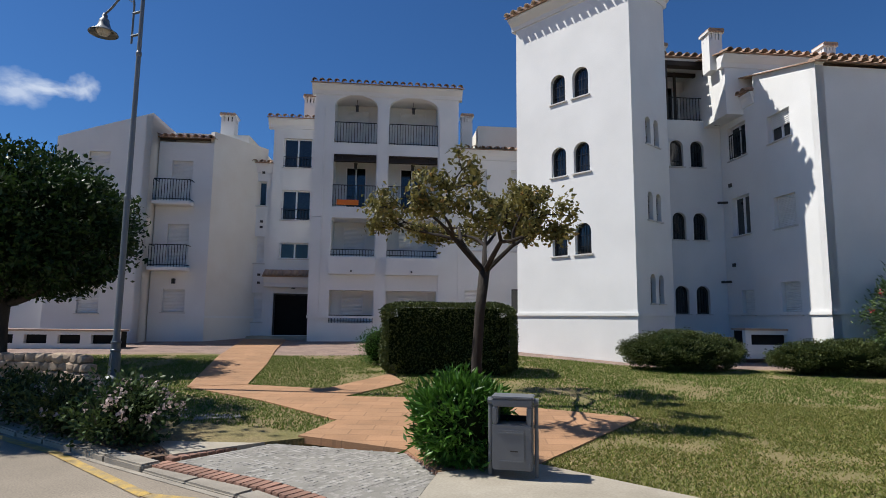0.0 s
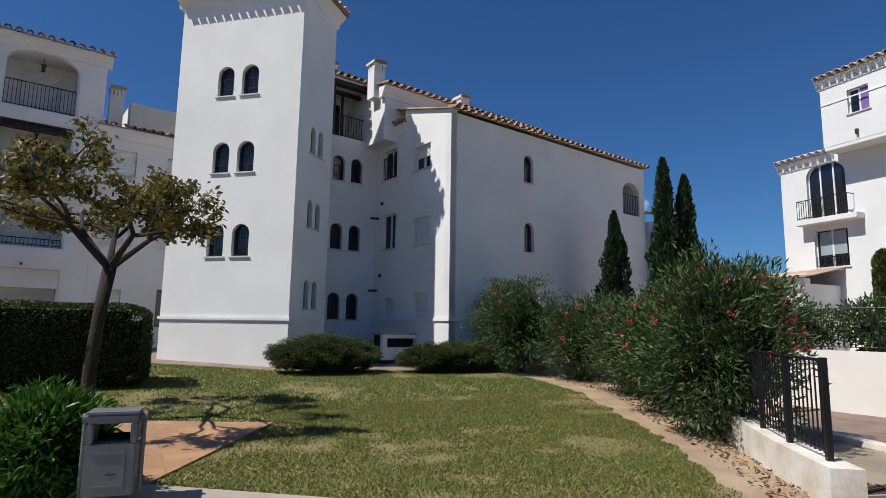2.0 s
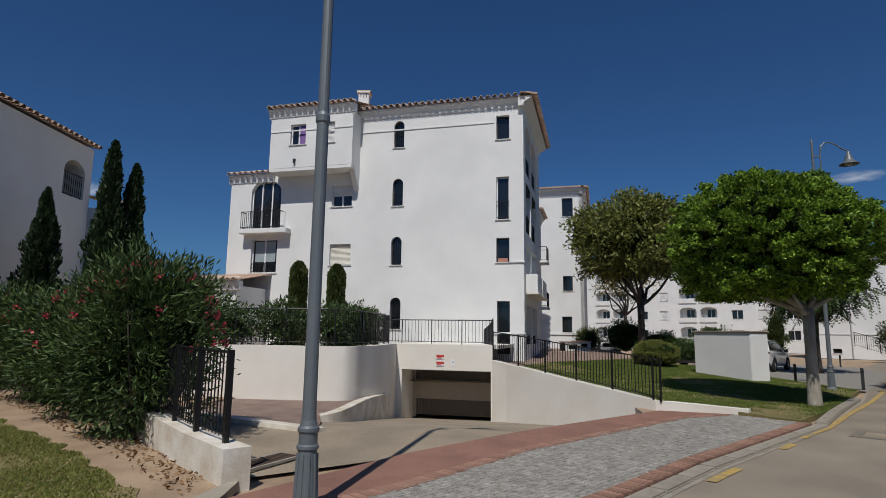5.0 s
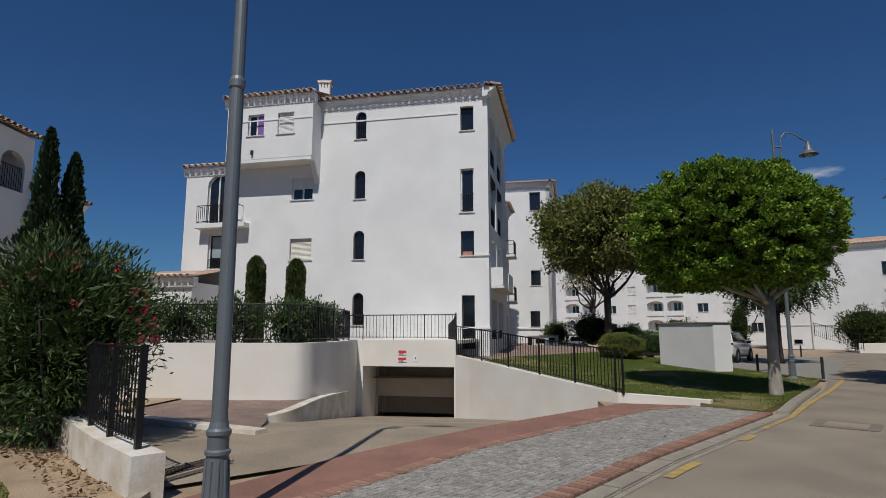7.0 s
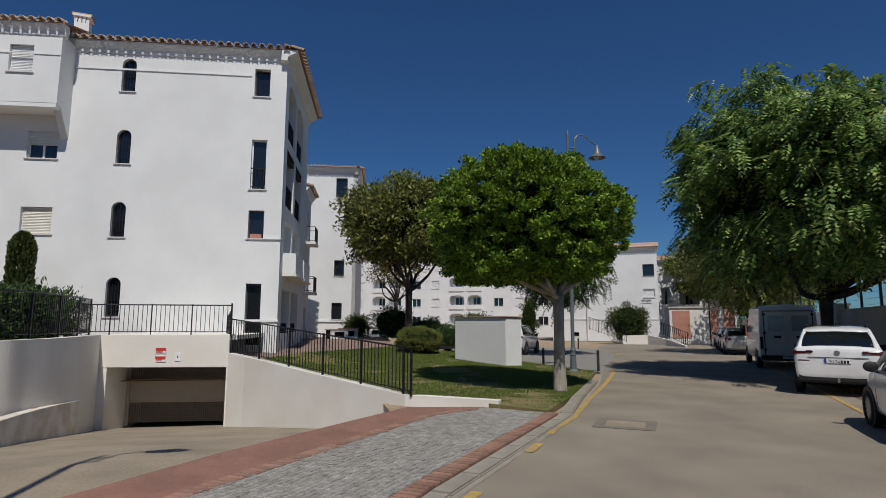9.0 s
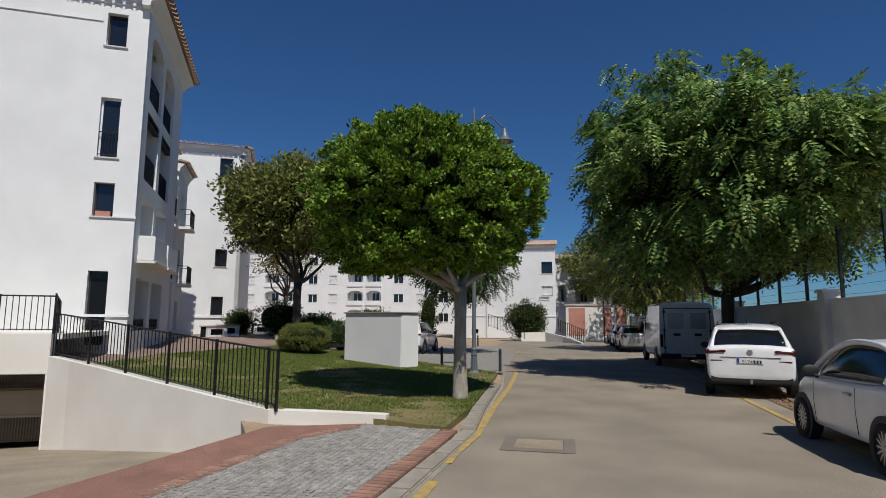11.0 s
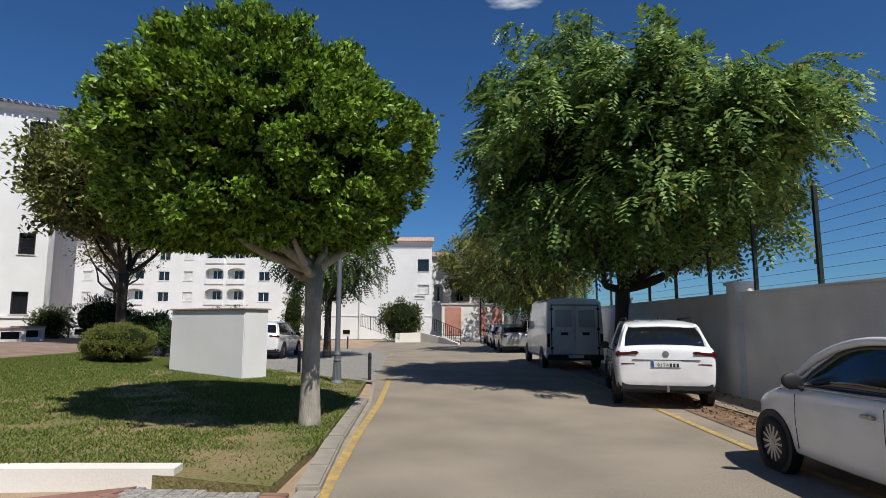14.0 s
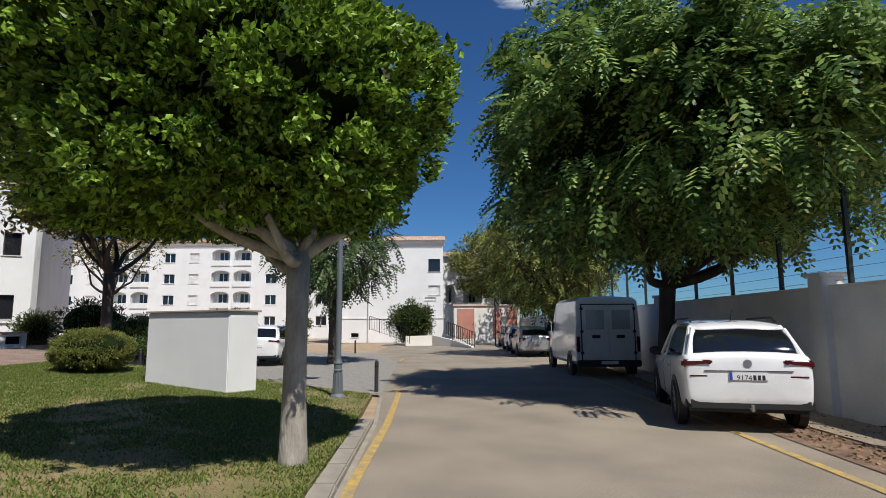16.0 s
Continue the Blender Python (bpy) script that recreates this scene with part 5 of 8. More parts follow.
part("gate_panel", boxm(0.66, 3.7, 1.42, 1.47, -0.66, -0.02, mGl), beige, gate)
for z0, z1 in ((-1.3, -0.72), (-0.02, 0.38)):
    bm = bmesh.new()
    k = 0.68
    while k < 3.7:
        box(bm, k, k + 0.035, 1.43, 1.45, z0, z1, mGl)
        k += 0.062
    z = z0
    while z < z1:
        box(bm, 0.66, 3.7, 1.452, 1.468, z, z + 0.03, mGl)
        z += 0.062
    part("perforated_panel", bm, perf, gate, "perforated steel ventilation panel")
red = plain("red_sign", (0.55, 0.05, 0.04), 0.5)
for z in (0.66, 0.9):
    sg = thing("garage_sign", tuple(mG @ Vector((1.98, -0.012, z))), math.degrees(math.atan2(d.y, d.x)), "small red and white garage notice on the lintel", "sign")
    part("plate", boxm(-0.15, 0.15, -0.008, 0.008, -0.085, 0.085, None, 0.003), plain("sign_white", (0.75, 0.75, 0.75), 0.4), sg)
    part("red_field", boxm(-0.14, 0.14, -0.013, -0.009, -0.01, 0.075), red, sg)
    for zz in (-0.035, -0.06):
        part("print_bar", boxm(-0.12, 0.05, -0.012, -0.009, zz, zz + 0.014), red, sg)
wp = thing("white_plate", tuple(mG @ Vector((2.45, -0.012, 0.72))), math.degrees(math.atan2(d.y, d.x)), "small white notice plate on the lintel", "sign")
part("plate", boxm(-0.08, 0.08, -0.006, 0.006, -0.12, 0.12, None, 0.003), FRAME, wp)
part("print_bar", boxm(-0.015, 0.015, -0.01, -0.007, -0.03, 0.03), DARKFRAME, wp)


# ---- railings ----
def fence(name, line, h, label, gap=0.115, every=10, post=0.02, lift=0.06):
    """Iron fence that follows a line of (x, y, foot): posts, top and bottom rail and single bars."""
    x0, y0, z0 = line[0]
    f = thing(name, (x0, y0, z0), 0, label, "fence")
    bpy.context.view_layer.update()
    inv = f.matrix_world.inverted()
    for k, (z, r) in enumerate(((h, 0.02), (lift + 0.03, 0.013))):
        bm = bmesh.new()
        tube(bm, [inv @ Vector((x, y, zz + z)) for x, y, zz in line], [r] * len(line), 6)
        part(("top_rail", "bottom_rail")[k], bm, BLACKIRON, f)
    bar = mesh_of("bar", boxm(-0.007, 0.007, -0.007, 0.007, lift, h), BLACKIRON)
    pst = mesh_of("post", boxm(-post, post, -post, post, -0.02, h + 0.03), BLACKIRON)
    i = 0
    for (xa, ya, za), (xb, yb_, zb) in zip(line, line[1:]):
        ln = math.hypot(xb - xa, yb_ - ya)
        n = max(1, round(ln / gap))
        a = math.degrees(math.atan2(yb_ - ya, xb - xa))
        for k in range(n):
            t = k / n
            m = inv @ pose(xa + (xb - xa) * t, ya + (yb_ - ya) * t, za + (zb - za) * t, 0, 0, a)
            if i % every == 0:
                piece("post", pst, f, m)
            else:
                piece("bar", bar, f, m)
            i += 1
    piece("post", pst, f, inv @ pose(*line[-1], 0, 0, a))
    return f


fence("gate_railing", [(7.98, 3.37, 0.42), (8.7, 4.27, 0.43), (9.9, 5.6, 0.46), (11.2, 7.2, 0.5)], 1.02, "black iron railing on the low gate wall", 0.105, 9, 0.03)
fence("ramp_railing", [(22.12, 1.3, 0.82), (21.5, 0.74, 0.74), (20.6, 0.04, 0.64), (19.2, -1.03, 0.47), (17.6, -2.23, 0.3), (16.38, -3.11, 0.18)], 0.98, "black iron railing falling along the ramp wall", 0.12, 12)
fence("garage_railing", [tuple(add(gR, dG, 0.0, 0.15)) + (1.34,), tuple(add(gR, dG, -6.5, 0.15)) + (1.34,)], 0.86, "thin black railing above the garage mouth", 0.125, 9, 0.014)
fence("garage_railing", [(22.05, 1.3, 1.34), (23.6, 1.5, 1.2), (25.6, 1.9, 1.0)], 0.9, "black iron railing turning from garage to building", 0.12, 9)


fence("wall_railing", [(22.3, 5.12, 1.33), (20.6, 4.88, 1.33), (18.8, 4.84, 1.33), (17.7, 4.94, 1.33), (17.1, 5.1, 1.33), (16.88, 5.5, 1.33), (16.78, 6.4, 1.33), (16.55, 8.5, 1.33), (16.05, 10.6, 1.33), (15.6, 12.3, 1.33)], 1.0, "black iron railing on the curved wall, grown through by the hedge", 0.115, 12)


# ---- plants ----
def leaves(centres, outward, size, aspect, spread, rng, droop=0.0):
    """Rhombic leaf blades: arrays of vertices and faces."""
    n = len(centres)
    d = outward + rng.normal(0, spread, (n, 3))
    d[:, 2] -= droop
    d /= np.linalg.norm(d, axis=1)[:, None] + 1e-9
    r = rng.normal(0, 1, (n, 3))
    s = np.cross(d, r)
    s /= np.linalg.norm(s, axis=1)[:, None] + 1e-9
    up = np.cross(s, d)
    ln = size * rng.uniform(0.65, 1.3, n)[:, None]
    w = ln * aspect * 0.5
    base = centres - d * ln * 0.4
    v = np.stack([base, base + d * ln * 0.45 + s * w + up * w * 0.25, base + d * ln, base + d * ln * 0.45 - s * w + up * w * 0.25], 1).reshape(-1, 3)
    return v, np.arange(4 * n).reshape(-1, 4)


def lumpy(dirs, seed, amount=0.16, freq=2.2):
    return np.array([1 + amount * noise.fractal(Vector(d) * freq + Vector((seed, seed * 1.7, 0)), 1.0, 2.0, 3) for d in dirs])


def sphere_dirs(n, rng):
    d = rng.normal(0, 1, (n, 3))
    return d / np.linalg.norm(d, axis=1)[:, None]


def crown_points(n, radii, rng, seed, tufts=350, tuft=0.26, shell=(0.72, 1.0), flat_below=None, amount=0.16, inner=0.25):
    """Leaf places of a crown: tufts near an uneven outline, and a thinner inside."""
    r = np.array(radii)
    cd = sphere_dirs(tufts, rng)
    cc = cd * (lumpy(cd, seed, amount) * rng.uniform(shell[0], shell[1], tufts))[:, None] * r
    if flat_below is not None:
        cc[:, 2] = np.maximum(cc[:, 2], -flat_below * r[2] + rng.uniform(0, 0.3, tufts))
    k = rng.integers(0, tufts, n)
    p = cc[k] + np.clip(rng.normal(0, tuft, (n, 3)), -1.7 * tuft, 1.7 * tuft) * np.array((1, 1, 0.7))
    out = p / r
    out /= np.linalg.norm(out, axis=1)[:, None] + 1e-9
    m = int(n * inner)
    if m:
        p[:m] *= rng.uniform(0.35, 0.9, m)[:, None]
    return p, out, cc


def limb(bm, a, b, r0, r1, rng, sag=0.0, n=6):
    a, b = Vector(a), Vector(b)
    pts, rad = [], []
    side = Vector(rng.normal(0, 1, 3)) * (b - a).length * 0.08
    for k in range(n + 1):
        t = k / n
        p = a.lerp(b, t) + side * math.sin(math.pi * t) + Vector((0, 0, sag * math.sin(math.pi * t)))
        pts.append(p)
        rad.append(r0 + (r1 - r0) * t)
    tube(bm, pts, rad, 7)


def tree(loc, radii, centre, leaf_n, leaf_size, material, bark, trunk_r, fork, label, seed, aspect=0.5, tufts=350, tuft=0.26, flat_below=None, limbs=9, spread=0.6, amount=0.16, shell=(0.72, 1.0), group="", fronds=0, inner=0.25, name="tree", lean=(0, 0), core=0.0, lobes=()):
    """Tapered trunk, limbs that reach into the crown, and a crown of single leaves (or feathered fronds)."""
    rng = np.random.default_rng(seed)
    t = thing(name, loc, 0, label, "tree", group)
    c = np.array(centre, float)
    p, out, cc = crown_points(leaf_n if not fronds else fronds, radii, rng, seed, tufts, tuft, shell, flat_below, amount, inner)
    for k, (off, lr, ln, lt) in enumerate(lobes):
        p2, out2, cc2 = crown_points(ln, lr, rng, seed + k + 1, lt, tuft, shell, flat_below, amount, inner)
        off = np.array(off, float)
        p, out, cc = np.concatenate((p, p2 + off)), np.concatenate((out, out2)), np.concatenate((cc, cc2 + off))
    if fronds:
        v, f = frond_mesh(p + c, out, rng, leaf_size)
    else:
        v, f = leaves(p + c, out + np.array((0, 0, 0.25)), leaf_size, aspect, spread, rng)
    quads("crown", v, f, material, t)
    # added dark mass blocks light and stands for the crown's inner shade
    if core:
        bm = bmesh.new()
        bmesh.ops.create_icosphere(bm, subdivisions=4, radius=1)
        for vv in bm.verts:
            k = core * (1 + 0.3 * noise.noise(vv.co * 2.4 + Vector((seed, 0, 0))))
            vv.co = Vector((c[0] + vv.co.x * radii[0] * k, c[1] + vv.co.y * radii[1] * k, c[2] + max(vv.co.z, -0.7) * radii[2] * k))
        part("inner_mass", bm, INNERSHADE, t, "near-black solid mass painted as the shade inside the crown")
    bm = bmesh.new()
    top = Vector((lean[0], lean[1], fork))
    pts = [Vector((0, 0, -0.15)), Vector((0, 0, 0.08)), Vector((0.02, 0, fork * 0.3)) + top * 0.0, Vector((lean[0] * 0.5, lean[1] * 0.5, fork * 0.65)), top]
    tube(bm, pts, [trunk_r * 1.45, trunk_r * 1.2, trunk_r, trunk_r * 0.92, trunk_r * 1.02], 12)
    part("trunk", bm, bark, t, smooth=True)
    order = np.argsort(rng.random(len(cc)))
    n = 0
    for i in order:
        if n >= limbs:
            break
        e = Vector(cc[i] * 0.86 + c)
        if e.z < fork + 0.1:
            continue
        bm = bmesh.new()
        mid = top.lerp(e, 0.5) + Vector((0, 0, -0.12 * (e - top).length)) + Vector(rng.normal(0, 0.12, 3))
        limb(bm, top - Vector((0, 0, 0.08)), mid, trunk_r * 0.62, trunk_r * 0.36, rng, 0, 4)
        limb(bm, mid, e, trunk_r * 0.36, trunk_r * 0.08, rng, 0, 4)
        for _ in range(3):
            k = int(order[(n * 7 + _ * 3 + 11) % len(order)])
            e2 = Vector(cc[k] * 0.9 + c)
            if (e2 - mid).length < (e - top).length * 0.9:
                limb(bm, mid.lerp(e, 0.3), e2, trunk_r * 0.26, trunk_r * 0.06, rng, 0, 4)
        part("limb", bm, bark, t, smooth=True)
        n += 1
    return t


def frond_mesh(p, out, rng, size, pairs=6):
    """Feathered leaves: leaflets in pairs along a drooping stem."""
    n = len(p)
    d = out * np.array((0.7, 0.7, 0.2)) + rng.normal(0, 0.45, (n, 3))
    d[:, 2] -= 0.6
    d /= np.linalg.norm(d, axis=1)[:, None]
    s = np.cross(d, np.array((0, 0, 1.0)) + rng.normal(0, 0.25, (n, 3)))
    s /= np.linalg.norm(s, axis=1)[:, None] + 1e-9
    up = np.cross(s, d)
    ln = size * rng.uniform(0.7, 1.25, n)[:, None]
    vs = []
    for k in range(pairs):
        t = (k + 0.8) / pairs
        root = p + d * ln * t - np.array((0, 0, 1.0)) * ln * 0.35 * t * t
        w = ln * 0.34 * (1 - 0.55 * abs(t - 0.45) / 0.55)
        for sg in (-1, 1):
            tip = root + s * sg * w + d * ln * 0.13 - up * w * 0.25
            half = (root + tip) / 2
            q = d * ln * 0.1
            vs.append(np.stack([root, half + q, tip, half - q], 1))
    v = np.concatenate(vs, 1).reshape(-1, 3)
    return v, np.arange(len(v)).reshape(-1, 4)


def sparse_tree(loc, seed, label):
    """A dark forking tree: limbs split again and again into a flat open crown, tufts of leaves at the twigs."""
    rng = np.random.default_rng(seed)
    t = thing("tree", loc, 0, label, "tree")
    fork = Vector((0.14, 0.05, 2.42))
    part("trunk", tube(bmesh.new(), [(0, 0, -0.15), (0, 0, 0.1), (0.0, 0.0, 0.8), (0.05, 0.02, 1.6), fork], [0.14, 0.11, 0.095, 0.09, 0.1], 12), BARKBLACK, t, smooth=True)
    tips = []

    def grow(bm, a, d, length, r, depth):
        b = a + d * length
        limb(bm, a, b, r, r * 0.62, rng, 0, 4)
        if depth <= 2:
            tips.append(b)
            tips.append(a.lerp(b, 0.55))
        if depth == 0:
            return
        for _ in range(2 if rng.random() < 0.55 else 3):
            e = Vector(rng.normal(0, 1, 3))
            q = (d + (e - d * e.dot(d)).normalized() * rng.uniform(0.45, 0.95))
            q.z = max(q.z * 0.66, -0.1)
            grow(bm, b, q.normalized(), length * rng.uniform(0.62, 0.86), r * 0.6, depth - 1)

    for k in range(5):
        a = k * 1.2566 + rng.uniform(-0.3, 0.3)
        bm = bmesh.new()
        grow(bm, fork - Vector((0, 0, 0.06)), Vector((math.cos(a), math.sin(a), rng.uniform(0.75, 1.1))).normalized(), rng.uniform(0.74, 0.9), 0.062, 4)
        part("limb", bm, BARKBLACK, t)
    c = np.array([tuple(p) for p in tips])
    keep = rng.random(len(c)) < 0.72
    c = c[keep]
    k = rng.integers(0, len(c), 9000)
    p = c[k] + rng.normal(0, 0.075, (9000, 3))
    v, f = leaves(p, rng.normal(0, 1, (9000, 3)) + np.array((0, 0, 0.2)), 0.1, 0.55, 0.5, rng)
    quads("crown", v, f, SPARSE, t)
    return t


def shrub(name, loc, radii, n, size, material, label, seed, category="shrub", aspect=0.3, tufts=120, tuft=0.12, boxy=False, flowers=0, petal=None, stems=True, spread=0.5, amount=0.14, group="", rz=0.0, up=0.35, core=0.8):
    """A bush: stems, a leafy mass and flowers."""
    rng = np.random.default_rng(seed)
    t = thing(name, loc, rz, label, category, group)
    r = np.array(radii)
    if boxy:
        q = rng.uniform(-1, 1, (n, 3))
        ax = rng.integers(0, 5, n)
        for a, (i, s) in enumerate(((0, 1), (0, -1), (1, 1), (1, -1), (2, 1))):
            q[ax == a, i] = s * rng.uniform(0.93, 1.03, (ax == a).sum())
        lump = np.array([1 + 0.05 * noise.noise(Vector(x * r) * 1.7 + Vector((seed, 0, 0))) for x in q])
        k = np.clip(np.abs(q) - 0.78, 0, 1)
        q *= (1 - 0.35 * (k[:, 0] * k[:, 1] + k[:, 0] * k[:, 2] + k[:, 1] * k[:, 2]) / 0.06 * 0.25)[:, None] * lump[:, None]
        p = q * r
        out = np.where(np.abs(q) > 0.9, q, q * 0.2)
        out /= np.linalg.norm(out, axis=1)[:, None] + 1e-9
    else:
        p, out, _ = crown_points(n, radii, rng, seed, tufts, tuft, (max(0.6, core - 0.01), 1.02), None, amount, 0.2 if core < 0.9 else 0.0)
    p[:, 2] = np.maximum(p[:, 2], -r[2] * 0.97 + rng.uniform(0, 0.1, n))
    c = np.array((0, 0, radii[2]))
    v, f = leaves(p + c, out + np.array((0, 0, up)), size, aspect, spread, rng)
    quads("foliage", v, f, material, t)
    # solid near-black filling painted as the shade inside the bush
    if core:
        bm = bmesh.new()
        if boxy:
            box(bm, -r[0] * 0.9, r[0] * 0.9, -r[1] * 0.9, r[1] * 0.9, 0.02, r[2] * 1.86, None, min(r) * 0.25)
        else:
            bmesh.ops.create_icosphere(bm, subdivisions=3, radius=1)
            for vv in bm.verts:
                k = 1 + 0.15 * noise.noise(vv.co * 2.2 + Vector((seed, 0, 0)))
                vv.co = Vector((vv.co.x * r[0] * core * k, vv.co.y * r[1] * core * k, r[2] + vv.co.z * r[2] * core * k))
        part("inner_mass", bm, INNERSHADE, t)
    if stems:
        for k in range(6):
            bm = bmesh.new()
            a = rng.uniform(0, 6.28)
            limb(bm, (0.15 * math.cos(a), 0.15 * math.sin(a), -0.05), (r[0] * 0.7 * math.cos(a), r[1] * 0.7 * math.sin(a), r[2] * 1.3), 0.025, 0.01, rng)
            part("stem", bm, BARKDARK, t)
    if flowers:
        d = sphere_dirs(flowers, rng)
        d[:, 2] = np.abs(d[:, 2]) * 0.9 - 0.1
        fp = d * r * 1.02 + c
        k = rng.integers(0, flowers, flowers * 14)
        v, f = leaves(fp[k] + rng.normal(0, 0.035, (len(k), 3)), rng.normal(0, 1, (len(k), 3)), 0.05, 0.9, 0.4, rng)
        tagged(quads("blossom", v, f, petal, t), "clusters of small bright blooms", kind="stuff")
    return t


def cypress(loc, h, r, n, label, seed, clipped=False):
    rng = np.random.default_rng(seed)
    t = thing("cypress", loc, 0, label, "tree")
    z = rng.random(n) ** 1.15
    a = rng.uniform(0, 6.283, n)
    prof = (np.minimum(1, np.minimum(z / 0.08 + 0.45, 1)) * np.minimum(1, (1 - z) / 0.1) ** 0.5) if clipped else np.sin(np.pi * np.clip(z, 0.0, 1) ** 0.62) ** 0.6 * (1 - 0.2 * z)
    lump = 1 + (0.04 if clipped else 0.75) * np.array([noise.noise(Vector((math.cos(b) * 1.8, math.sin(b) * 1.8, q * h * 1.5 + seed))) for b, q in zip(a, z)])
    rad = r * prof * lump * rng.uniform(0.75, 1.02, n)
    p = np.stack([rad * np.cos(a), rad * np.sin(a), 0.15 + z * h], 1)
    out = np.stack([np.cos(a) * 0.5, np.sin(a) * 0.5, np.full(n, 1.0)], 1)
    v, f = leaves(p, out, 0.16, 0.45, 0.3, rng)
    quads("foliage", v, f, HEDGE if clipped else CYPRESS, t)
    bm = tube(bmesh.new(), [(0, 0, -0.2), (0, 0, 0.3), (0, 0, h * 0.9)], [0.12, 0.1, 0.02], 8)
    part("trunk", bm, BARKDARK, t)
    # dark spindle stands for the shade deep in the foliage
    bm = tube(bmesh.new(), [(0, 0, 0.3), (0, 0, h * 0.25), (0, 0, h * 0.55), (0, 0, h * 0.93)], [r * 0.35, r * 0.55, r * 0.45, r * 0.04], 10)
    part("inner_mass", bm, INNERSHADE, t)
    return t


H = height
# trees
tree((17.5, -6.98, 0.07), (2.36, 2.36, 1.66), (0.32, 0.72, 4.22), 120000, 0.088, FICUS, BARK, 0.138, 2.4, "round-clipped ficus tree with bright glossy leaves beside the lane", 11, 0.55, 1350, 0.078, 0.93, 9, 0.7, 0.16, (0.87, 1.06), inner=0.04, core=0.76, lobes=(((0.05, 0.1, -1.0), (2.05, 2.05, 0.7), 20000, 240),))
sparse_tree((1.2, 10.5, H(1.35, 10.5)), 23, "small sparse tree with yellowing leaves and dark trunk")
tree((20.1, -17.6, 0.05), (4.7, 4.4, 3.1), (-1.3, 0.9, 6.1), 0, 0.52, PINNATE, BARKDARK, 0.2, 2.6, "large drooping tree with feathered leaves over the parked cars", 31, fronds=7600, tufts=300, tuft=0.24, limbs=11, amount=0.24, flat_below=0.8, shell=(0.72, 1.0), lean=(-0.3, 0.2), core=0.68, lobes=(((1.1, 1.4, 1.75), (2.1, 2.0, 2.2), 1000, 70), ((-2.5, 1.1, -0.5), (2.6, 2.4, 1.7), 1400, 100), ((-0.9, 0.6, -2.0), (4.0, 3.7, 1.0), 600, 75)))
tree((36.0, -6.2, H(36, -6.2)), (3.5, 3.5, 2.6), (0, 0.4, 6.7), 22000, 0.24, OLIVE, BARKDARK, 0.2, 3.0, "broad yellow-green tree on the far lawn", 41, 0.45, 420, 0.3, 0.8, 9, 1.0, 0.2, inner=0.15, core=0.6)
tree((47.0, -7.0, 0.8), (2.7, 2.7, 2.0), (0, 0, 5.4), 3600, 0.2, SPARSE, BARKDARK, 0.14, 2.6, "thin half-bare tree before the white blocks", 43, 0.4, 120, 0.3, None, 8, 0.8, 0.2, (0.4, 1.0), inner=0.1)
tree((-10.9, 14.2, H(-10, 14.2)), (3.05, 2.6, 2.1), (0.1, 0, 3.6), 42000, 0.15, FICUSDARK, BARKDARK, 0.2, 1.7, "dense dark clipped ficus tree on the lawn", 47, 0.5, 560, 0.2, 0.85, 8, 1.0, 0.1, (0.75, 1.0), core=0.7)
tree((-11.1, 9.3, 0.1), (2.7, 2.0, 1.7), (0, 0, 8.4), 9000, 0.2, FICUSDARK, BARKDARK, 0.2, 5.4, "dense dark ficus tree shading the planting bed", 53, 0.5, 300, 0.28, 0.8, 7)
tree((34.2, -14.5, 0.1), (2.6, 2.6, 2.4), (0, 0, 5.0), 0, 0.55, OLEANDER, BARKDARK, 0.16, 2.6, "pepper tree with hanging feathered branches in the court", 59, fronds=1500, tufts=160, tuft=0.35, limbs=7, amount=0.3)
tree((33.0, -26.6, 0.05), (3.6, 3.4, 3.0), (0, 0.4, 5.6), 0, 0.6, OLIVE, BARKDARK, 0.2, 2.6, "yellow-green feathery tree further along the wall", 61, fronds=2200, tufts=220, tuft=0.45, limbs=8, amount=0.25)
tree((44.0, -36.5, 0.05), (4.0, 4.0, 3.2), (0, 0, 5.5), 9000, 0.25, PINNATE, BARKDARK, 0.22, 2.6, "dark green tree at the end of the lane", 67, 0.4, 240, 0.4, None, 8, 0.7, 0.2)
# cypresses
for x, y, h, r, s in ((17.8, 15.6, 4.9, 0.62, 71), (16.35, 12.1, 5.5, 0.52, 72), (17.1, 11.9, 5.0, 0.5, 73)):
    cypress((x, y, 1.15 if y < 13 else H(x, y)), h + 0.4, r, 8000, "tall dark cypress behind the oleanders", s)
for x, y, h, s in ((24.3, 9.55, 4.6, 74), (24.6, 8.0, 4.5, 75)):
    cypress((x, y, 0.2), h - 0.35, 0.36, 9000, "clipped columnar cypress against the white wall", s, True)
# oleanders along the gate wall
for k, (x, y, rx, rz, n, fl) in enumerate(((10.05, 5.95, 1.15, 1.5, 12000, 30), (11.5, 8.1, 1.1, 1.35, 8000, 22), (12.6, 10.2, 1.0, 1.15, 6500, 14), (13.3, 12.5, 1.15, 1.25, 8000, 8), (12.55, 14.7, 1.35, 1.5, 11000, 10))):
    shrub("oleander", (x, y, H(x, y)), (rx, rx, rz), int(n * 1.5), 0.13, OLEANDER, "tall oleander bush with pink flowers by the gate wall" if fl > 5 else "tall green oleander bush with few flowers", 80 + k, "shrub", 0.24, 170, 0.18, False, int(fl * 1.6), PETAL, True, 0.55, 0.22, "oleanders along the gate wall", core=0.66)
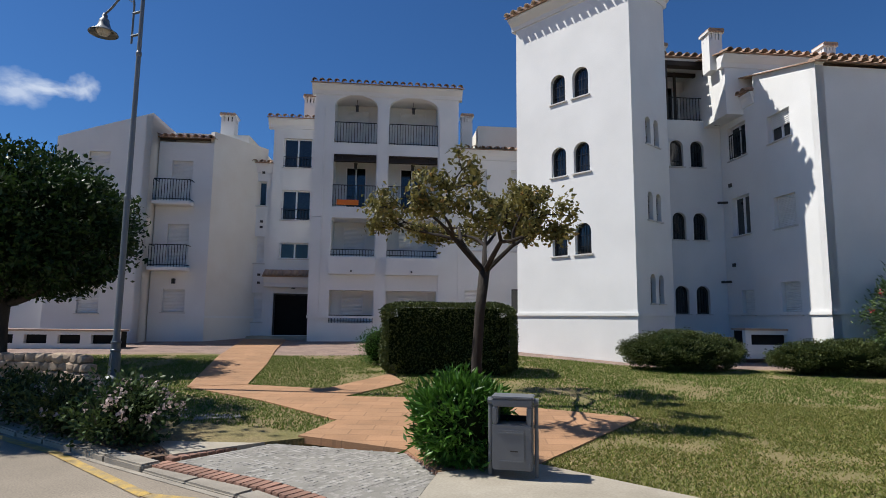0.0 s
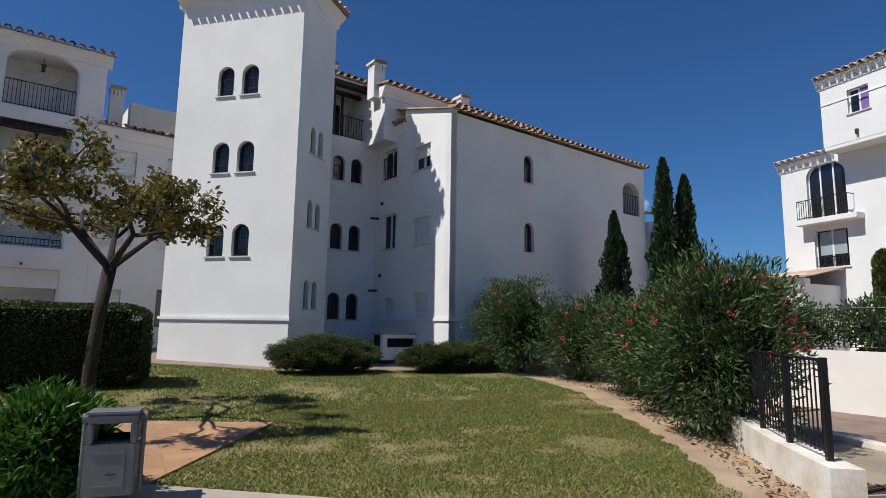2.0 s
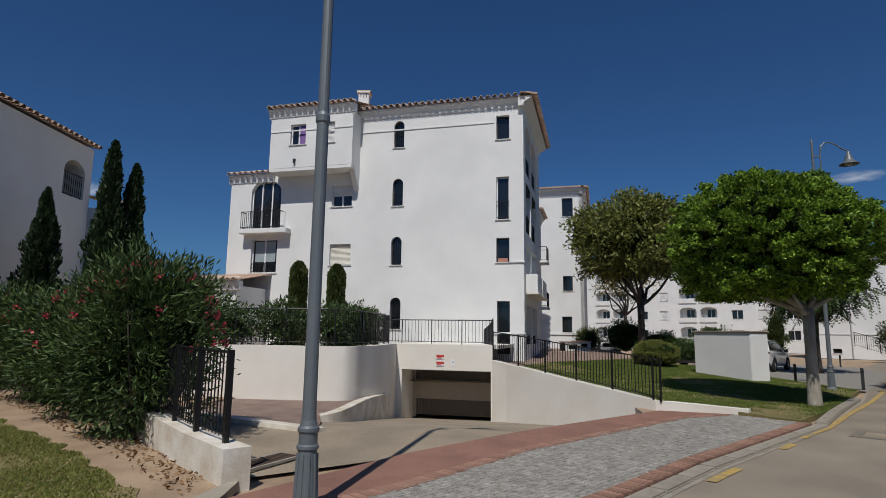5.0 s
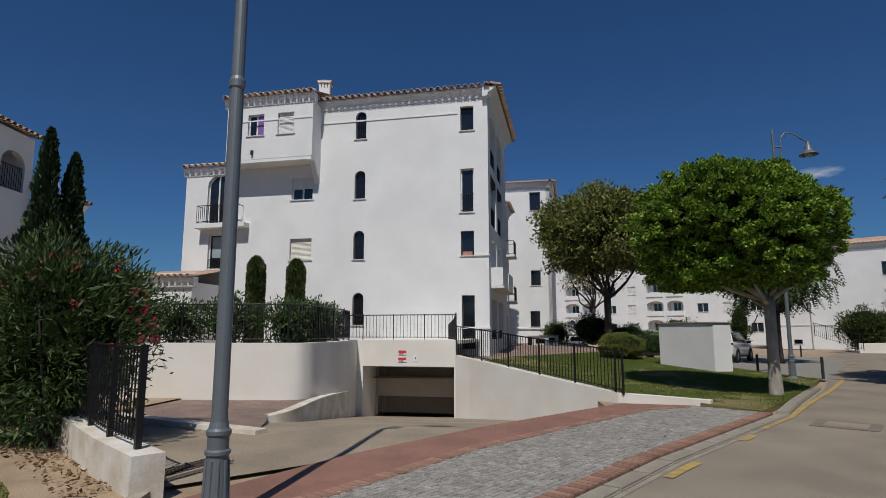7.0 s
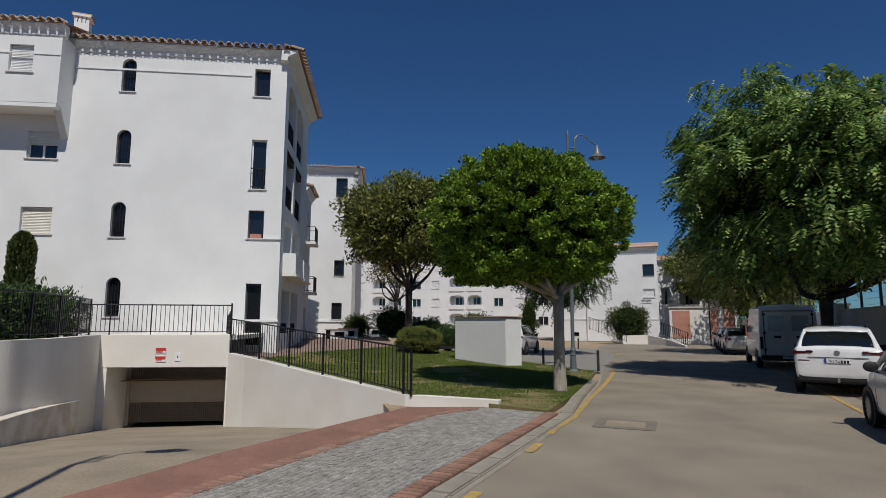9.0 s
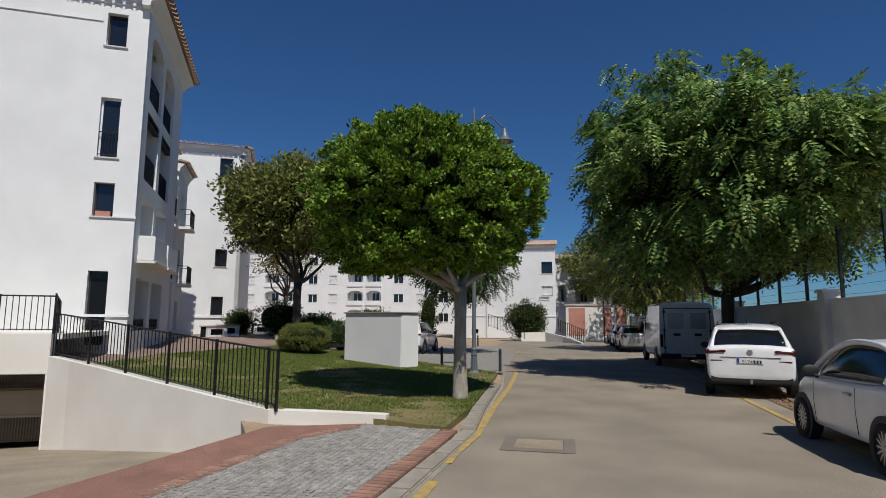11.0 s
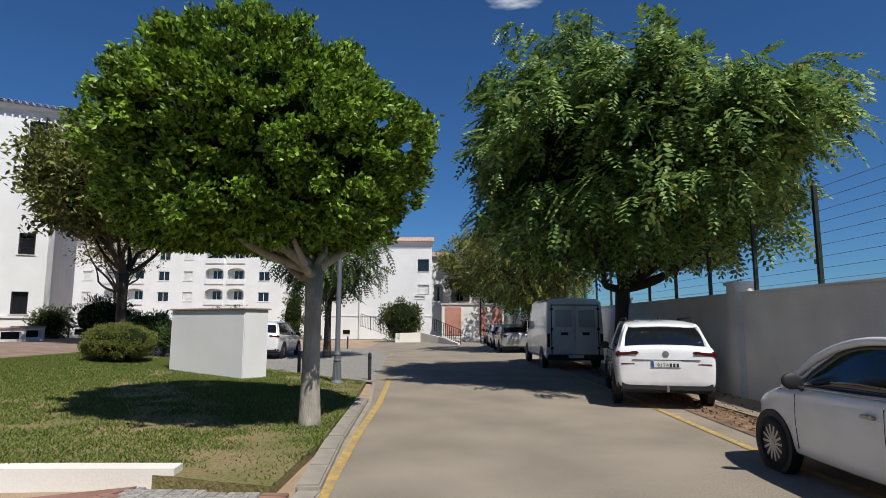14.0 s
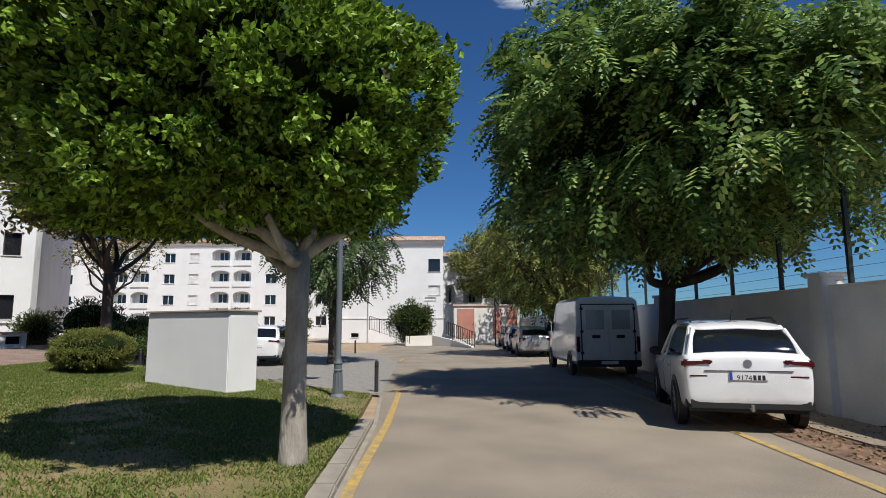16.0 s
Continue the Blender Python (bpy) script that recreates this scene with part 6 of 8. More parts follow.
# hedge above the curved wall
for k, (x, y, rx) in enumerate(((16.9, 11.2, 1.4), (17.2, 9.9, 1.3), (17.4, 8.6, 1.25), (17.7, 7.2, 1.25), (18.4, 6.0, 1.2), (19.7, 5.75, 1.2), (21.0, 5.75, 1.2), (22.3, 5.95, 1.0))):
    shrub("hedge_shrub", (x, y, 1.15), (rx, 0.6, 0.72), 2400, 0.15, OLEANDER, "dark loose hedge shrub above the curved wall", 95 + k, "shrub", 0.3, 70, 0.15, False, 4 if k < 2 else 0, PETAL, True, 0.6, 0.3, "hedge above the ramp", core=0.4)
tagged(ribbon_wall("hedge_bank", [(23.2, 5.6, 1.2), (20, 5.75, 1.2), (17.95, 6.1, 1.2), (17.4, 8.8, 1.2), (16.6, 12.5, 1.2)], 1.5, -0.3, "raised soil bed behind the curved wall", SAND), category="soil")
# clipped hedges and mounds on the lawn
shrub("clipped_hedge", (0.55, 14.75, H(0.8, 14.7) - 0.02), (1.62, 0.95, 0.86), 26000, 0.06, HEDGE, "large box-clipped dark green hedge on the lawn", 110, "hedge", 0.55, boxy=True, stems=False, spread=0.8)
shrub("round_shrub", (-1.5, 16.0, H(-1.5, 16)), (0.42, 0.42, 0.5), 3000, 0.07, SHRUB, "small round green shrub beside the hedge", 111, stems=False)
shrub("mound_hedge", (6.65, 15.75, H(6.6, 15.7)), (1.6, 0.8, 0.5), 26000, 0.05, HEDGE, "low rounded olive-green hedge by the tower", 112, "hedge", 0.55, 300, 0.085, stems=False, amount=0.09, spread=0.8, core=0.9)
shrub("mound_hedge", (10.5, 15.35, H(10.4, 15.3)), (1.75, 0.7, 0.42), 26000, 0.05, HEDGE, "low rounded green hedge by the corner", 113, "hedge", 0.55, 300, 0.085, stems=False, amount=0.07, spread=0.8, core=0.9)
shrub("bright_shrub", (0.97, 6.9, 0.04), (0.52, 0.5, 0.5), 7500, 0.115, SHRUB, "bright green leafy shrub beside the litter bin", 114, "shrub", 0.28, 160, 0.1, False, 0, None, True, 0.55, 0.08, core=0.78)
for k, (x, y, rr, rz) in enumerate(((-3.4, 7.5, 0.66, 0.44), (-4.45, 8.1, 0.7, 0.34), (-5.6, 8.85, 0.75, 0.34), (-6.9, 9.7, 0.8, 0.34))):
    shrub("rose_bush", (x, y, 0.05), (rr, rr * 0.85, rz), 3600, 0.075, HEDGE if k else OLEANDER, "rose bush with fading pale blooms behind the kerb", 120 + k, "shrub", 0.5, 120, 0.1, False, 26 if k == 0 else 8, ROSE, True, 0.7, 0.2, "rose bushes", core=0.6)
shrub("clipped_ball", (28.9, -5.5, H(28.9, -5.5)), (1.15, 0.95, 0.54), 24000, 0.05, BOX, "low clipped olive-green bush on the lawn", 130, "shrub", 0.55, 280, 0.075, stems=False, amount=0.06, spread=0.8, core=0.9)
for k, (x, y, rr, rz) in enumerate(((37.5, -7.5, 1.3, 0.7), (34.8, -8.6, 1.4, 0.5), (40.5, -6.0, 1.4, 1.0), (44, -12.5, 1.6, 0.9), (43.3, -3.9, 0.75, 0.75))):
    shrub("garden_shrub", (x, y, H(x, y)), (rr, rr, rz), 3800, 0.16, OLEANDER if k != 4 else HEDGE, "dark garden shrub before the far blocks", 140 + k, "shrub", 0.3, 90, 0.2, stems=False, amount=0.2, group="far garden shrubs")
shrub("garden_shrub", (51.9, -28.9, 0.1), (1.75, 1.7, 1.75), 7000, 0.2, HEDGE, "big round dark shrub beside the pink utility hut", 150, "shrub", 0.4, 120, 0.3, stems=False)


# grass blades over the near lawns
def grass(name, poly, holes, n, seed, label, size=0.055, material=GRASS):
    rng = np.random.default_rng(seed)
    x0, x1 = min(p[0] for p in poly), max(p[0] for p in poly)
    y0, y1 = min(p[1] for p in poly), max(p[1] for p in poly)
    pts = []
    while len(pts) < n:
        x, y = rng.uniform(x0, x1), rng.uniform(y0, y1)
        if not inside(poly, x, y) or any(inside(h, x, y) for h in holes):
            continue
        k = noise.noise(Vector((x * 0.45, y * 0.45, 3.0))) + 0.5 * noise.noise(Vector((x * 1.7, y * 1.7, 7.0)))
        if k < -0.18 and rng.random() < min(0.85, -k * 2.0):
            continue
        pts.append((x, y, height(x, y)))
    p = np.array(pts)
    a = rng.uniform(0, 6.283, n)
    h = size * rng.uniform(0.5, 1.3, n)
    w = 0.011
    tip = p + np.stack([rng.normal(0, 0.6, n) * h, rng.normal(0, 0.6, n) * h, h], 1)
    s = np.stack([np.cos(a) * w, np.sin(a) * w, np.zeros(n)], 1)
    v = np.stack([p - s, p + s, tip], 1).reshape(-1, 3)
    g = quads(name, v, np.arange(3 * n).reshape(-1, 3), material)
    return tagged(g, label, "grass", "", "stuff")


PLAZA = [(-4.7, 11.75), (-3.6, 12.15), (-1.86, 11.8), (-0.85, 14.1), (-0.35, 12.75), (-1.28, 11.0), (0.6, 11.0), (2.2, 10.2), (3.8, 9.55), (1.9, 6.95), (0.75, 6.5), (0.3, 7.4), (-0.84, 7.85), (-1.25, 8.0), (-0.95, 9.0), (-2.6, 10.4)]
DOORPATH = [(-4.7, 11.75), (-3.6, 12.15), (-4.4, 15.5), (-5.41, 19.1), (-6.5, 23.5), (-8.2, 23.5), (-6.6, 17.5)]
grass("grass_near", [(1.9, 6.95), (4.2, 4.95), *TRODDEN, (3.9, 11.2), (3.8, 9.55)], [], 95000, 201, "short dry-tipped lawn grass near the path", 0.028)
grass("grass_west", [(-12, 13.4), (-5.0, 8.9), (-2.9, 8.7), (-1.1, 8.2), (-0.9, 9.0), (3.8, 9.6), (3.9, 11.2), (11.45, 10.85), (11.95, 13.2), (12.0, 15.2), (5.8, 16.2), (2.2, 19.0), (-4.4, 17.8), (-11.5, 17.1)], [PLAZA, DOORPATH], 110000, 202, "lawn grass between paths and buildings", 0.038, GRASSGREEN)
grass("grass_east", [(15.75, -4.9), (15.42, -5.02), (14.62, -5.47), (16.4, -6.79), (19.72, -8.84), (22.9, -10.65), (26.5, -9.1), (30, -7.4), (32.5, -5.0), (26.5, -0.7), (22.4, 0.9), (19.2, -1.0), (16.6, -3.1)], [], 110000, 203, "short green grass round the clipped ficus", 0.036, GRASSGREEN)


# ---- street furniture ----
def lamp(loc, arm, label):
    """Tall street lamp: fluted base, ringed pole, side rod, curved arm and bell shade."""
    t = thing("street_lamp", loc, arm, label, "street lamp", "street lamps")
    part("base", lathe([(0.18, -0.1), (0.18, 0.03), (0.15, 0.06), (0.11, 0.1), (0.1, 0.28), (0.088, 0.54), (0.088, 0.56), (0.103, 0.575), (0.103, 0.6), (0.086, 0.615), (0.086, 0.71), (0.1, 0.73), (0.1, 0.76), (0.082, 0.78), (0.07, 0.83), (0.066, 0.9)], 24), LAMPGREY, t, "fluted cast base")
    for k in range(10):
        a = 2 * math.pi * k / 10
        part("flute", tube(bmesh.new(), [(0.103 * math.cos(a), 0.103 * math.sin(a), 0.14), (0.091 * math.cos(a), 0.091 * math.sin(a), 0.53)], [0.013, 0.011], 6), LAMPGREY, t)
    part("pole", lathe([(0.065, 0.89), (0.06, 3.7), (0.072, 3.72), (0.072, 3.78), (0.056, 3.82), (0.048, 6.9), (0.06, 6.93), (0.06, 6.99), (0.045, 7.02), (0.04, 8.45), (0.012, 8.62)], 16), LAMPGREY, t)
    rod = part("side_rod", tube(bmesh.new(), [(0.26, 0, 7.25), (0.26, 0, 8.15)], [0.022, 0.022], 8), LAMPGREY, t)
    for z in (7.42, 7.95):
        part("bracket", tube(bmesh.new(), [(0, 0, z), (0.27, 0, z)], [0.028, 0.028], 8), LAMPGREY, rod)
    pts = [(0.26, 0, 8.15), (0.3, 0, 8.32), (0.42, 0, 8.45), (0.6, 0, 8.47), (0.8, 0, 8.38), (0.98, 0, 8.24), (1.12, 0, 8.17), (1.2, 0, 8.14)]
    part("arm", tube(bmesh.new(), pts, [0.024] * len(pts), 8), LAMPGREY, t)
    part("scroll", tube(bmesh.new(), [(0.34 + 0.1 * math.cos(a) * (1 - a / 12), 0, 8.3 + 0.1 * math.sin(a) * (1 - a / 12)) for a in (k * 0.5 for k in range(16))], [0.01] * 16, 6), LAMPGREY, t)
    sh = part("shade", lathe([(0.03, 8.15), (0.06, 8.1), (0.06, 8.02), (0.1, 7.99), (0.11, 7.93), (0.14, 7.82), (0.2, 7.75), (0.3, 7.68), (0.31, 7.66), (0.29, 7.665), (0.19, 7.73), (0.09, 7.9)], 24), LAMPGREY, t, "grey bell-shaped shade", True)
    for v in sh.data.vertices:
        v.co.x += 1.2
    gl = part("bulb_glass", lathe([(0.02, 7.6), (0.1, 7.63), (0.15, 7.7), (0.16, 7.74)], 18), plain("lamp_glass", (0.5, 0.49, 0.44), 0.15), t)
    for v in gl.data.vertices:
        v.co.x += 1.2
    return t


lamp((6.9, 1.96, 0.05), -38, "tall grey street lamp with fluted base beside the driveway")
lamp((22.75, -9.8, 0.06), -85, "tall grey street lamp at the corner of the lawn")
lamp((-6.17, 11.6, 0.42), 160, "tall grey street lamp on the lawn by the stone wall")


def bollard(loc, label="dark slim metal bollard beside the kerb"):
    t = thing("bollard", loc, 0, label, "bollard", "bollards of the court")
    part("post", lathe([(0.05, -0.05), (0.05, 0.7), (0.045, 0.74), (0.03, 0.76)], 14), plain("bollard_grey", (0.045, 0.045, 0.05), 0.5, 0.3), t)
    part("collar", lathe([(0.055, 0.6), (0.055, 0.63)], 14), BLACKIRON, t)


for x, y in ((23.75, -11.25), (25.9, -10.0), (34.0, -7.2), (41.6, -12.0), (43.5, -15.2), (41.9, -19.2)):
    bollard((x, y, 0.0))

# litter bin
bn = thing("litter_bin", (1.55, 6.36, 0.02), -9, "grey painted metal litter bin on two posts", "litter bin")
bm = bmesh.new()
for a in ((-0.21, 0.21, -0.15, 0.15, 0.14, 0.6), (-0.21, -0.15, -0.15, 0.15, 0.6, 0.78), (0.15, 0.21, -0.15, 0.15, 0.6, 0.78), (-0.21, 0.21, -0.15, 0.15, 0.78, 0.86)):
    box(bm, *a, None, 0.012)
part("body", bm, BINGREY, bn)
part("lid", boxm(-0.225, 0.225, -0.165, 0.165, 0.862, 0.885, None, 0.01), BINGREY, bn)
part("door_panel", boxm(-0.16, 0.13, -0.165, -0.152, 0.2, 0.55, None, 0.005), BINGREY, bn, "raised door panel")
for z, zz in ((0.225, 0.24), (0.51, 0.525)):
    part("panel_rib", boxm(-0.145, 0.115, -0.172, -0.166, z, zz), BINGREY, bn)
part("inner_liner", boxm(-0.15, 0.15, 0.1, 0.11, 0.6, 0.66), DARK, bn)
part("print_bar", boxm(-0.02, 0.06, -0.168, -0.1655, 0.33, 0.342), DARKFRAME, bn)
for x in (-0.245, 0.245):
    p = part("post", tube(bmesh.new(), [(x, 0, -0.1), (x, 0, 0.8)], [0.022, 0.022], 10), BINGREY, bn)
    part("pivot", tube(bmesh.new(), [(x - 0.025, 0, 0.82), (x + 0.025, 0, 0.82)], [0.04, 0.04], 12), BINGREY, p)
for z in (0.55, 0.2):
    part("latch", tube(bmesh.new(), [(0.18, -0.155, z), (0.18, -0.17, z)], [0.014, 0.014], 8), BINGREY, bn)
part("foot_bar", boxm(-0.3, 0.3, -0.03, 0.03, -0.04, 0.015), BINGREY, bn)

# utility hut on the lawn
HD = (0.8765, -0.4815)
hut = thing("utility_hut", (25.4, -7.55, 0.1), -30, "small white rendered utility enclosure with a stone coping", "hut")
h1, h2 = Vector((23.75, -7.72)), Vector((26.15, -6.45))
a = math.degrees(math.atan2(h2.y - h1.y, h2.x - h1.x))
hut.matrix_world = pose(h1.x, h1.y, 0.1, 0, 0, a)
part("body", boxm(0, 2.72, -0.83, 0, -0.2, 1.82, None, 0.02), WHITE, hut)
part("coping", boxm(-0.05, 2.77, -0.88, 0.05, 1.822, 1.865, None, 0.01), mat("tan_coping", (0.36, 0.28, 0.2), 0.85), hut)


# ---- boundary wall ----
WD = Vector((0.824, -0.566))
w0 = Vector((15.74, -15.95))
wn_ = Vector((-WD.y, WD.x))
bw = thing("wall_boundary", (w0.x, w0.y, 0), math.degrees(math.atan2(WD.y, WD.x)), "long weathered pale boundary wall with piers", "wall", kind="structure")
part("wall", boxm(-22, 46, -0.3, -0.08, -0.1, 2.22, None, 0.01), WALLGREY, bw)
part("coping", boxm(-22, 46, -0.33, -0.05, 2.222, 2.27, None, 0.01), WALLGREY, bw)
for s in (-16, -8, 0, 8, 16, 24):
    p = part("pier", boxm(s - 0.2, s + 0.2, -0.36, 0.06, -0.1, 2.42, None, 0.01), WALLGREY, bw)
    part("pier_cap", boxm(s - 0.25, s + 0.25, -0.4, 0.1, 2.422, 2.5, None, 0.015), WALLGREY, p)
mf = thing("mesh_fence", (w0.x, w0.y, 2.27), math.degrees(math.atan2(WD.y, WD.x)), "tall wire mesh fence with dark posts on the wall", "fence")
post_me = mesh_of("post", boxm(-0.035, 0.035, -0.035, 0.035, -0.02, 1.75), plain("green_black_post", (0.018, 0.03, 0.025), 0.5, 0.3))
for k in range(-8, 20):
    piece("post", post_me, mf, Matrix.Translation((k * 2.05 - 0.6, -0.19, 0)))
for k in range(9):
    part("wire", tube(bmesh.new(), [(-18, -0.19, 0.08 + 0.2 * k), (40, -0.19, 0.08 + 0.2 * k)], [0.005, 0.005], 4), plain("wire", (0.25, 0.27, 0.27), 0.5, 0.6) if k == 0 else bpy.data.materials["wire"], mf)

# rubble wall by the lamp
rub = thing("rubble_wall", (-7.4, 11.2, 0.2), 0, "sunlit tan rubble stone wall on the lawn", "wall")
bpy.context.view_layer.update()
ri = rub.matrix_world.inverted()
stones = []
for k in range(6):
    bm = bmesh.new()
    bmesh.ops.create_icosphere(bm, subdivisions=2, radius=1)
    for v in bm.verts:
        q = v.co.copy()
        for i in range(3):
            q[i] = math.copysign(abs(q[i]) ** 0.55, q[i])
        v.co = q * (1 + 0.14 * noise.noise(q * 1.6 + Vector((k * 5, 0, 0))))
        v.co = Vector((v.co.x * 0.14, v.co.y * 0.13, v.co.z * 0.095))
    stones.append(mesh_of("stone", bm, STONE))
rr = random.Random(9)
RL = [(-6.35, 11.15), (-6.9, 11.45), (-7.7, 11.6), (-8.8, 11.65), (-10.2, 11.9)]
for row in range(5):
    for x, y, a in along(RL, 0.1 * (row % 2), 9, 0.235):
        s = rr.uniform(0.85, 1.2)
        top = 0.88 - 0.3 * max(0, min(1, (x + 7.0) / 0.7))
        if row * 0.165 < top:
            piece("stone", stones[rr.randrange(6)], rub, ri @ pose(x, y + rr.uniform(-0.02, 0.02), 0.18 + row * 0.165, rr.uniform(-8, 8), rr.uniform(-8, 8), a + rr.choice((0, 180))) @ Matrix.Scale(s, 4))
bm = bmesh.new()
for (x0, y0), (x1, y1) in zip(RL, RL[1:]):
    tube(bm, [ri @ Vector((x0, y0 + 0.05, 0.38)), ri @ Vector((x1, y1 + 0.05, 0.38))], [0.22, 0.22], 8)
part("mortar_core", bm, STONE, rub)


# low vented planters at the foot of the blocks
def planter(p0, d, length, z, label, depth=0.6, h=0.62):
    t = thing("planter_wall", (p0[0], p0[1], z), math.degrees(math.atan2(d[1], d[0])), label, "planter")
    m = Matrix()
    n = max(1, int(length / 1.05))
    holes = [(0.18 + k * length / n, (k + 1) * length / n - 0.18, 0.2, 0.5) for k in range(n)]
    wall(t, m, length, -0.2, h, holes, WHITE, 0.15)
    # near-black filling painted as the shade behind the vent openings
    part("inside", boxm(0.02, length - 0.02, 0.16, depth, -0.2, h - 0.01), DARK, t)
    part("coping", boxm(-0.04, length + 0.04, -0.05, depth + 0.05, h + 0.002, h + 0.06, None, 0.01), mat("clay_coping", (0.42, 0.3, 0.22), 0.85) if "clay_coping" not in bpy.data.materials else bpy.data.materials["clay_coping"], t)


planter((-17.5, 18.6), (0.99, 0.11), 6.6, 0.55, "low white planter wall with vent openings by the wing")
planter((8.4, 18.7), (0.99, 0.14), 2.5, 0.55, "low white planter wall with vent openings below the stairs")
planter((9.2, 17.6), (0.99, 0.14), 1.5, 0.85, "short white planter wall by the corner")
planter((39.0, -2.9), (0.6, -0.8), 1.0, 0.75, "small white vented planter on the gravel")
planter((38.2, -2.1), (0.6, -0.8), 1.2, 0.7, "small white vented planter by the block")
planter((44.2, -4.8), (0.2, -0.98), 1.4, 0.75, "small white vented planter by the far block")


# ---- vehicles ----
def loft(stations, closed_ends=True):
    """Skin over mirrored cross sections; a station is x and half-section points (y, z) from below to the top."""
    bm = bmesh.new()
    rows = []
    for x, sec in stations:
        full = [(-y, z) for y, z in sec[::-1]] + [(y, z) for y, z in sec]
        rows.append([bm.verts.new((x, y, z)) for y, z in full])
    for a, b in zip(rows, rows[1:]):
        for k in range(len(a) - 1):
            bm.faces.new((a[k], a[k + 1], b[k + 1], b[k]))
        bm.faces.new((a[-1], a[0], b[0], b[-1]))
    if closed_ends:
        bm.faces.new(rows[0])
        bm.faces.new(rows[-1][::-1])
    bmesh.ops.remove_doubles(bm, verts=bm.verts, dist=0.0005)
    return bm


def body_section(w, zb, zt, crown=0.04):
    zm = zb + (zt - zb) * 0.55
    return [(0.001, zb), (w * 0.88, zb), (w * 0.97, zb + 0.06), (w, zm), (w * 0.985, zt - 0.06), (w * 0.93, zt), (w * 0.5, zt + crown), (0.001, zt + crown * 1.2)]


def soften(ob, levels=1):
    md = ob.modifiers.new("soft", "SUBSURF")
    md.levels = md.render_levels = levels
    for p in ob.data.polygons:
        p.use_smooth = True
    return ob


PAINT = plain("white_car_paint", (0.8, 0.8, 0.795), 0.22, 0.0, 0.6)
SILVER = plain("silver_car_paint", (0.42, 0.43, 0.44), 0.3, 0.5, 0.5)
BLACKPAINT = plain("black_car_paint", (0.01, 0.01, 0.012), 0.2, 0.0, 0.6)
TRIM = plain("black_car_trim", (0.015, 0.015, 0.016), 0.6)
RUBBER = plain("tyre_rubber", (0.014, 0.014, 0.014), 0.85)
ALLOY = plain("alloy_rim", (0.45, 0.45, 0.46), 0.3, 0.8)
REDLAMP = plain("red_lamp_glass", (0.07, 0.006, 0.008), 0.12)
HEADLAMP = plain("headlamp_glass", (0.5, 0.52, 0.55), 0.08)
CARGLASS = plain("car_glass", (0.008, 0.009, 0.011), 0.03, spec=0.9)
PLATE = plain("plate_white", (0.75, 0.75, 0.73), 0.4)


def wheel(parent, x, y, r, w, side, spokes=9):
    t = part("wheel", lathe([(r * 0.69, -w / 2), (r * 0.92, -w / 2), (r, -w * 0.3), (r, w * 0.3), (r * 0.92, w / 2), (r * 0.69, w / 2)], 28, False), RUBBER, parent, "black tyre", True)
    t.matrix_basis = pose(x, y, r, -90 * side, 0, 0)
    part("rim", lathe([(r * 0.7, -w * 0.3), (r * 0.7, w * 0.46), (r * 0.65, w * 0.46), (r * 0.62, w * 0.2), (r * 0.05, w * 0.2)], 28), TRIM, t)
    for k in range(spokes):
        a = 2 * math.pi * k / spokes
        part("spoke", boxm(r * 0.08, r * 0.67, -0.012, 0.012, w * 0.3, w * 0.42, Matrix.Rotation(a, 4, "Z")), ALLOY, t)
    part("hub", lathe([(r * 0.14, w * 0.2), (r * 0.14, w * 0.45), (r * 0.08, w * 0.48)], 14), ALLOY, t)


def tight(bm):
    """Halved faces, so that softening keeps close to the drawn sections."""
    bmesh.ops.subdivide_edges(bm, edges=list(bm.edges), cuts=1, use_grid_fill=True)
    return bm


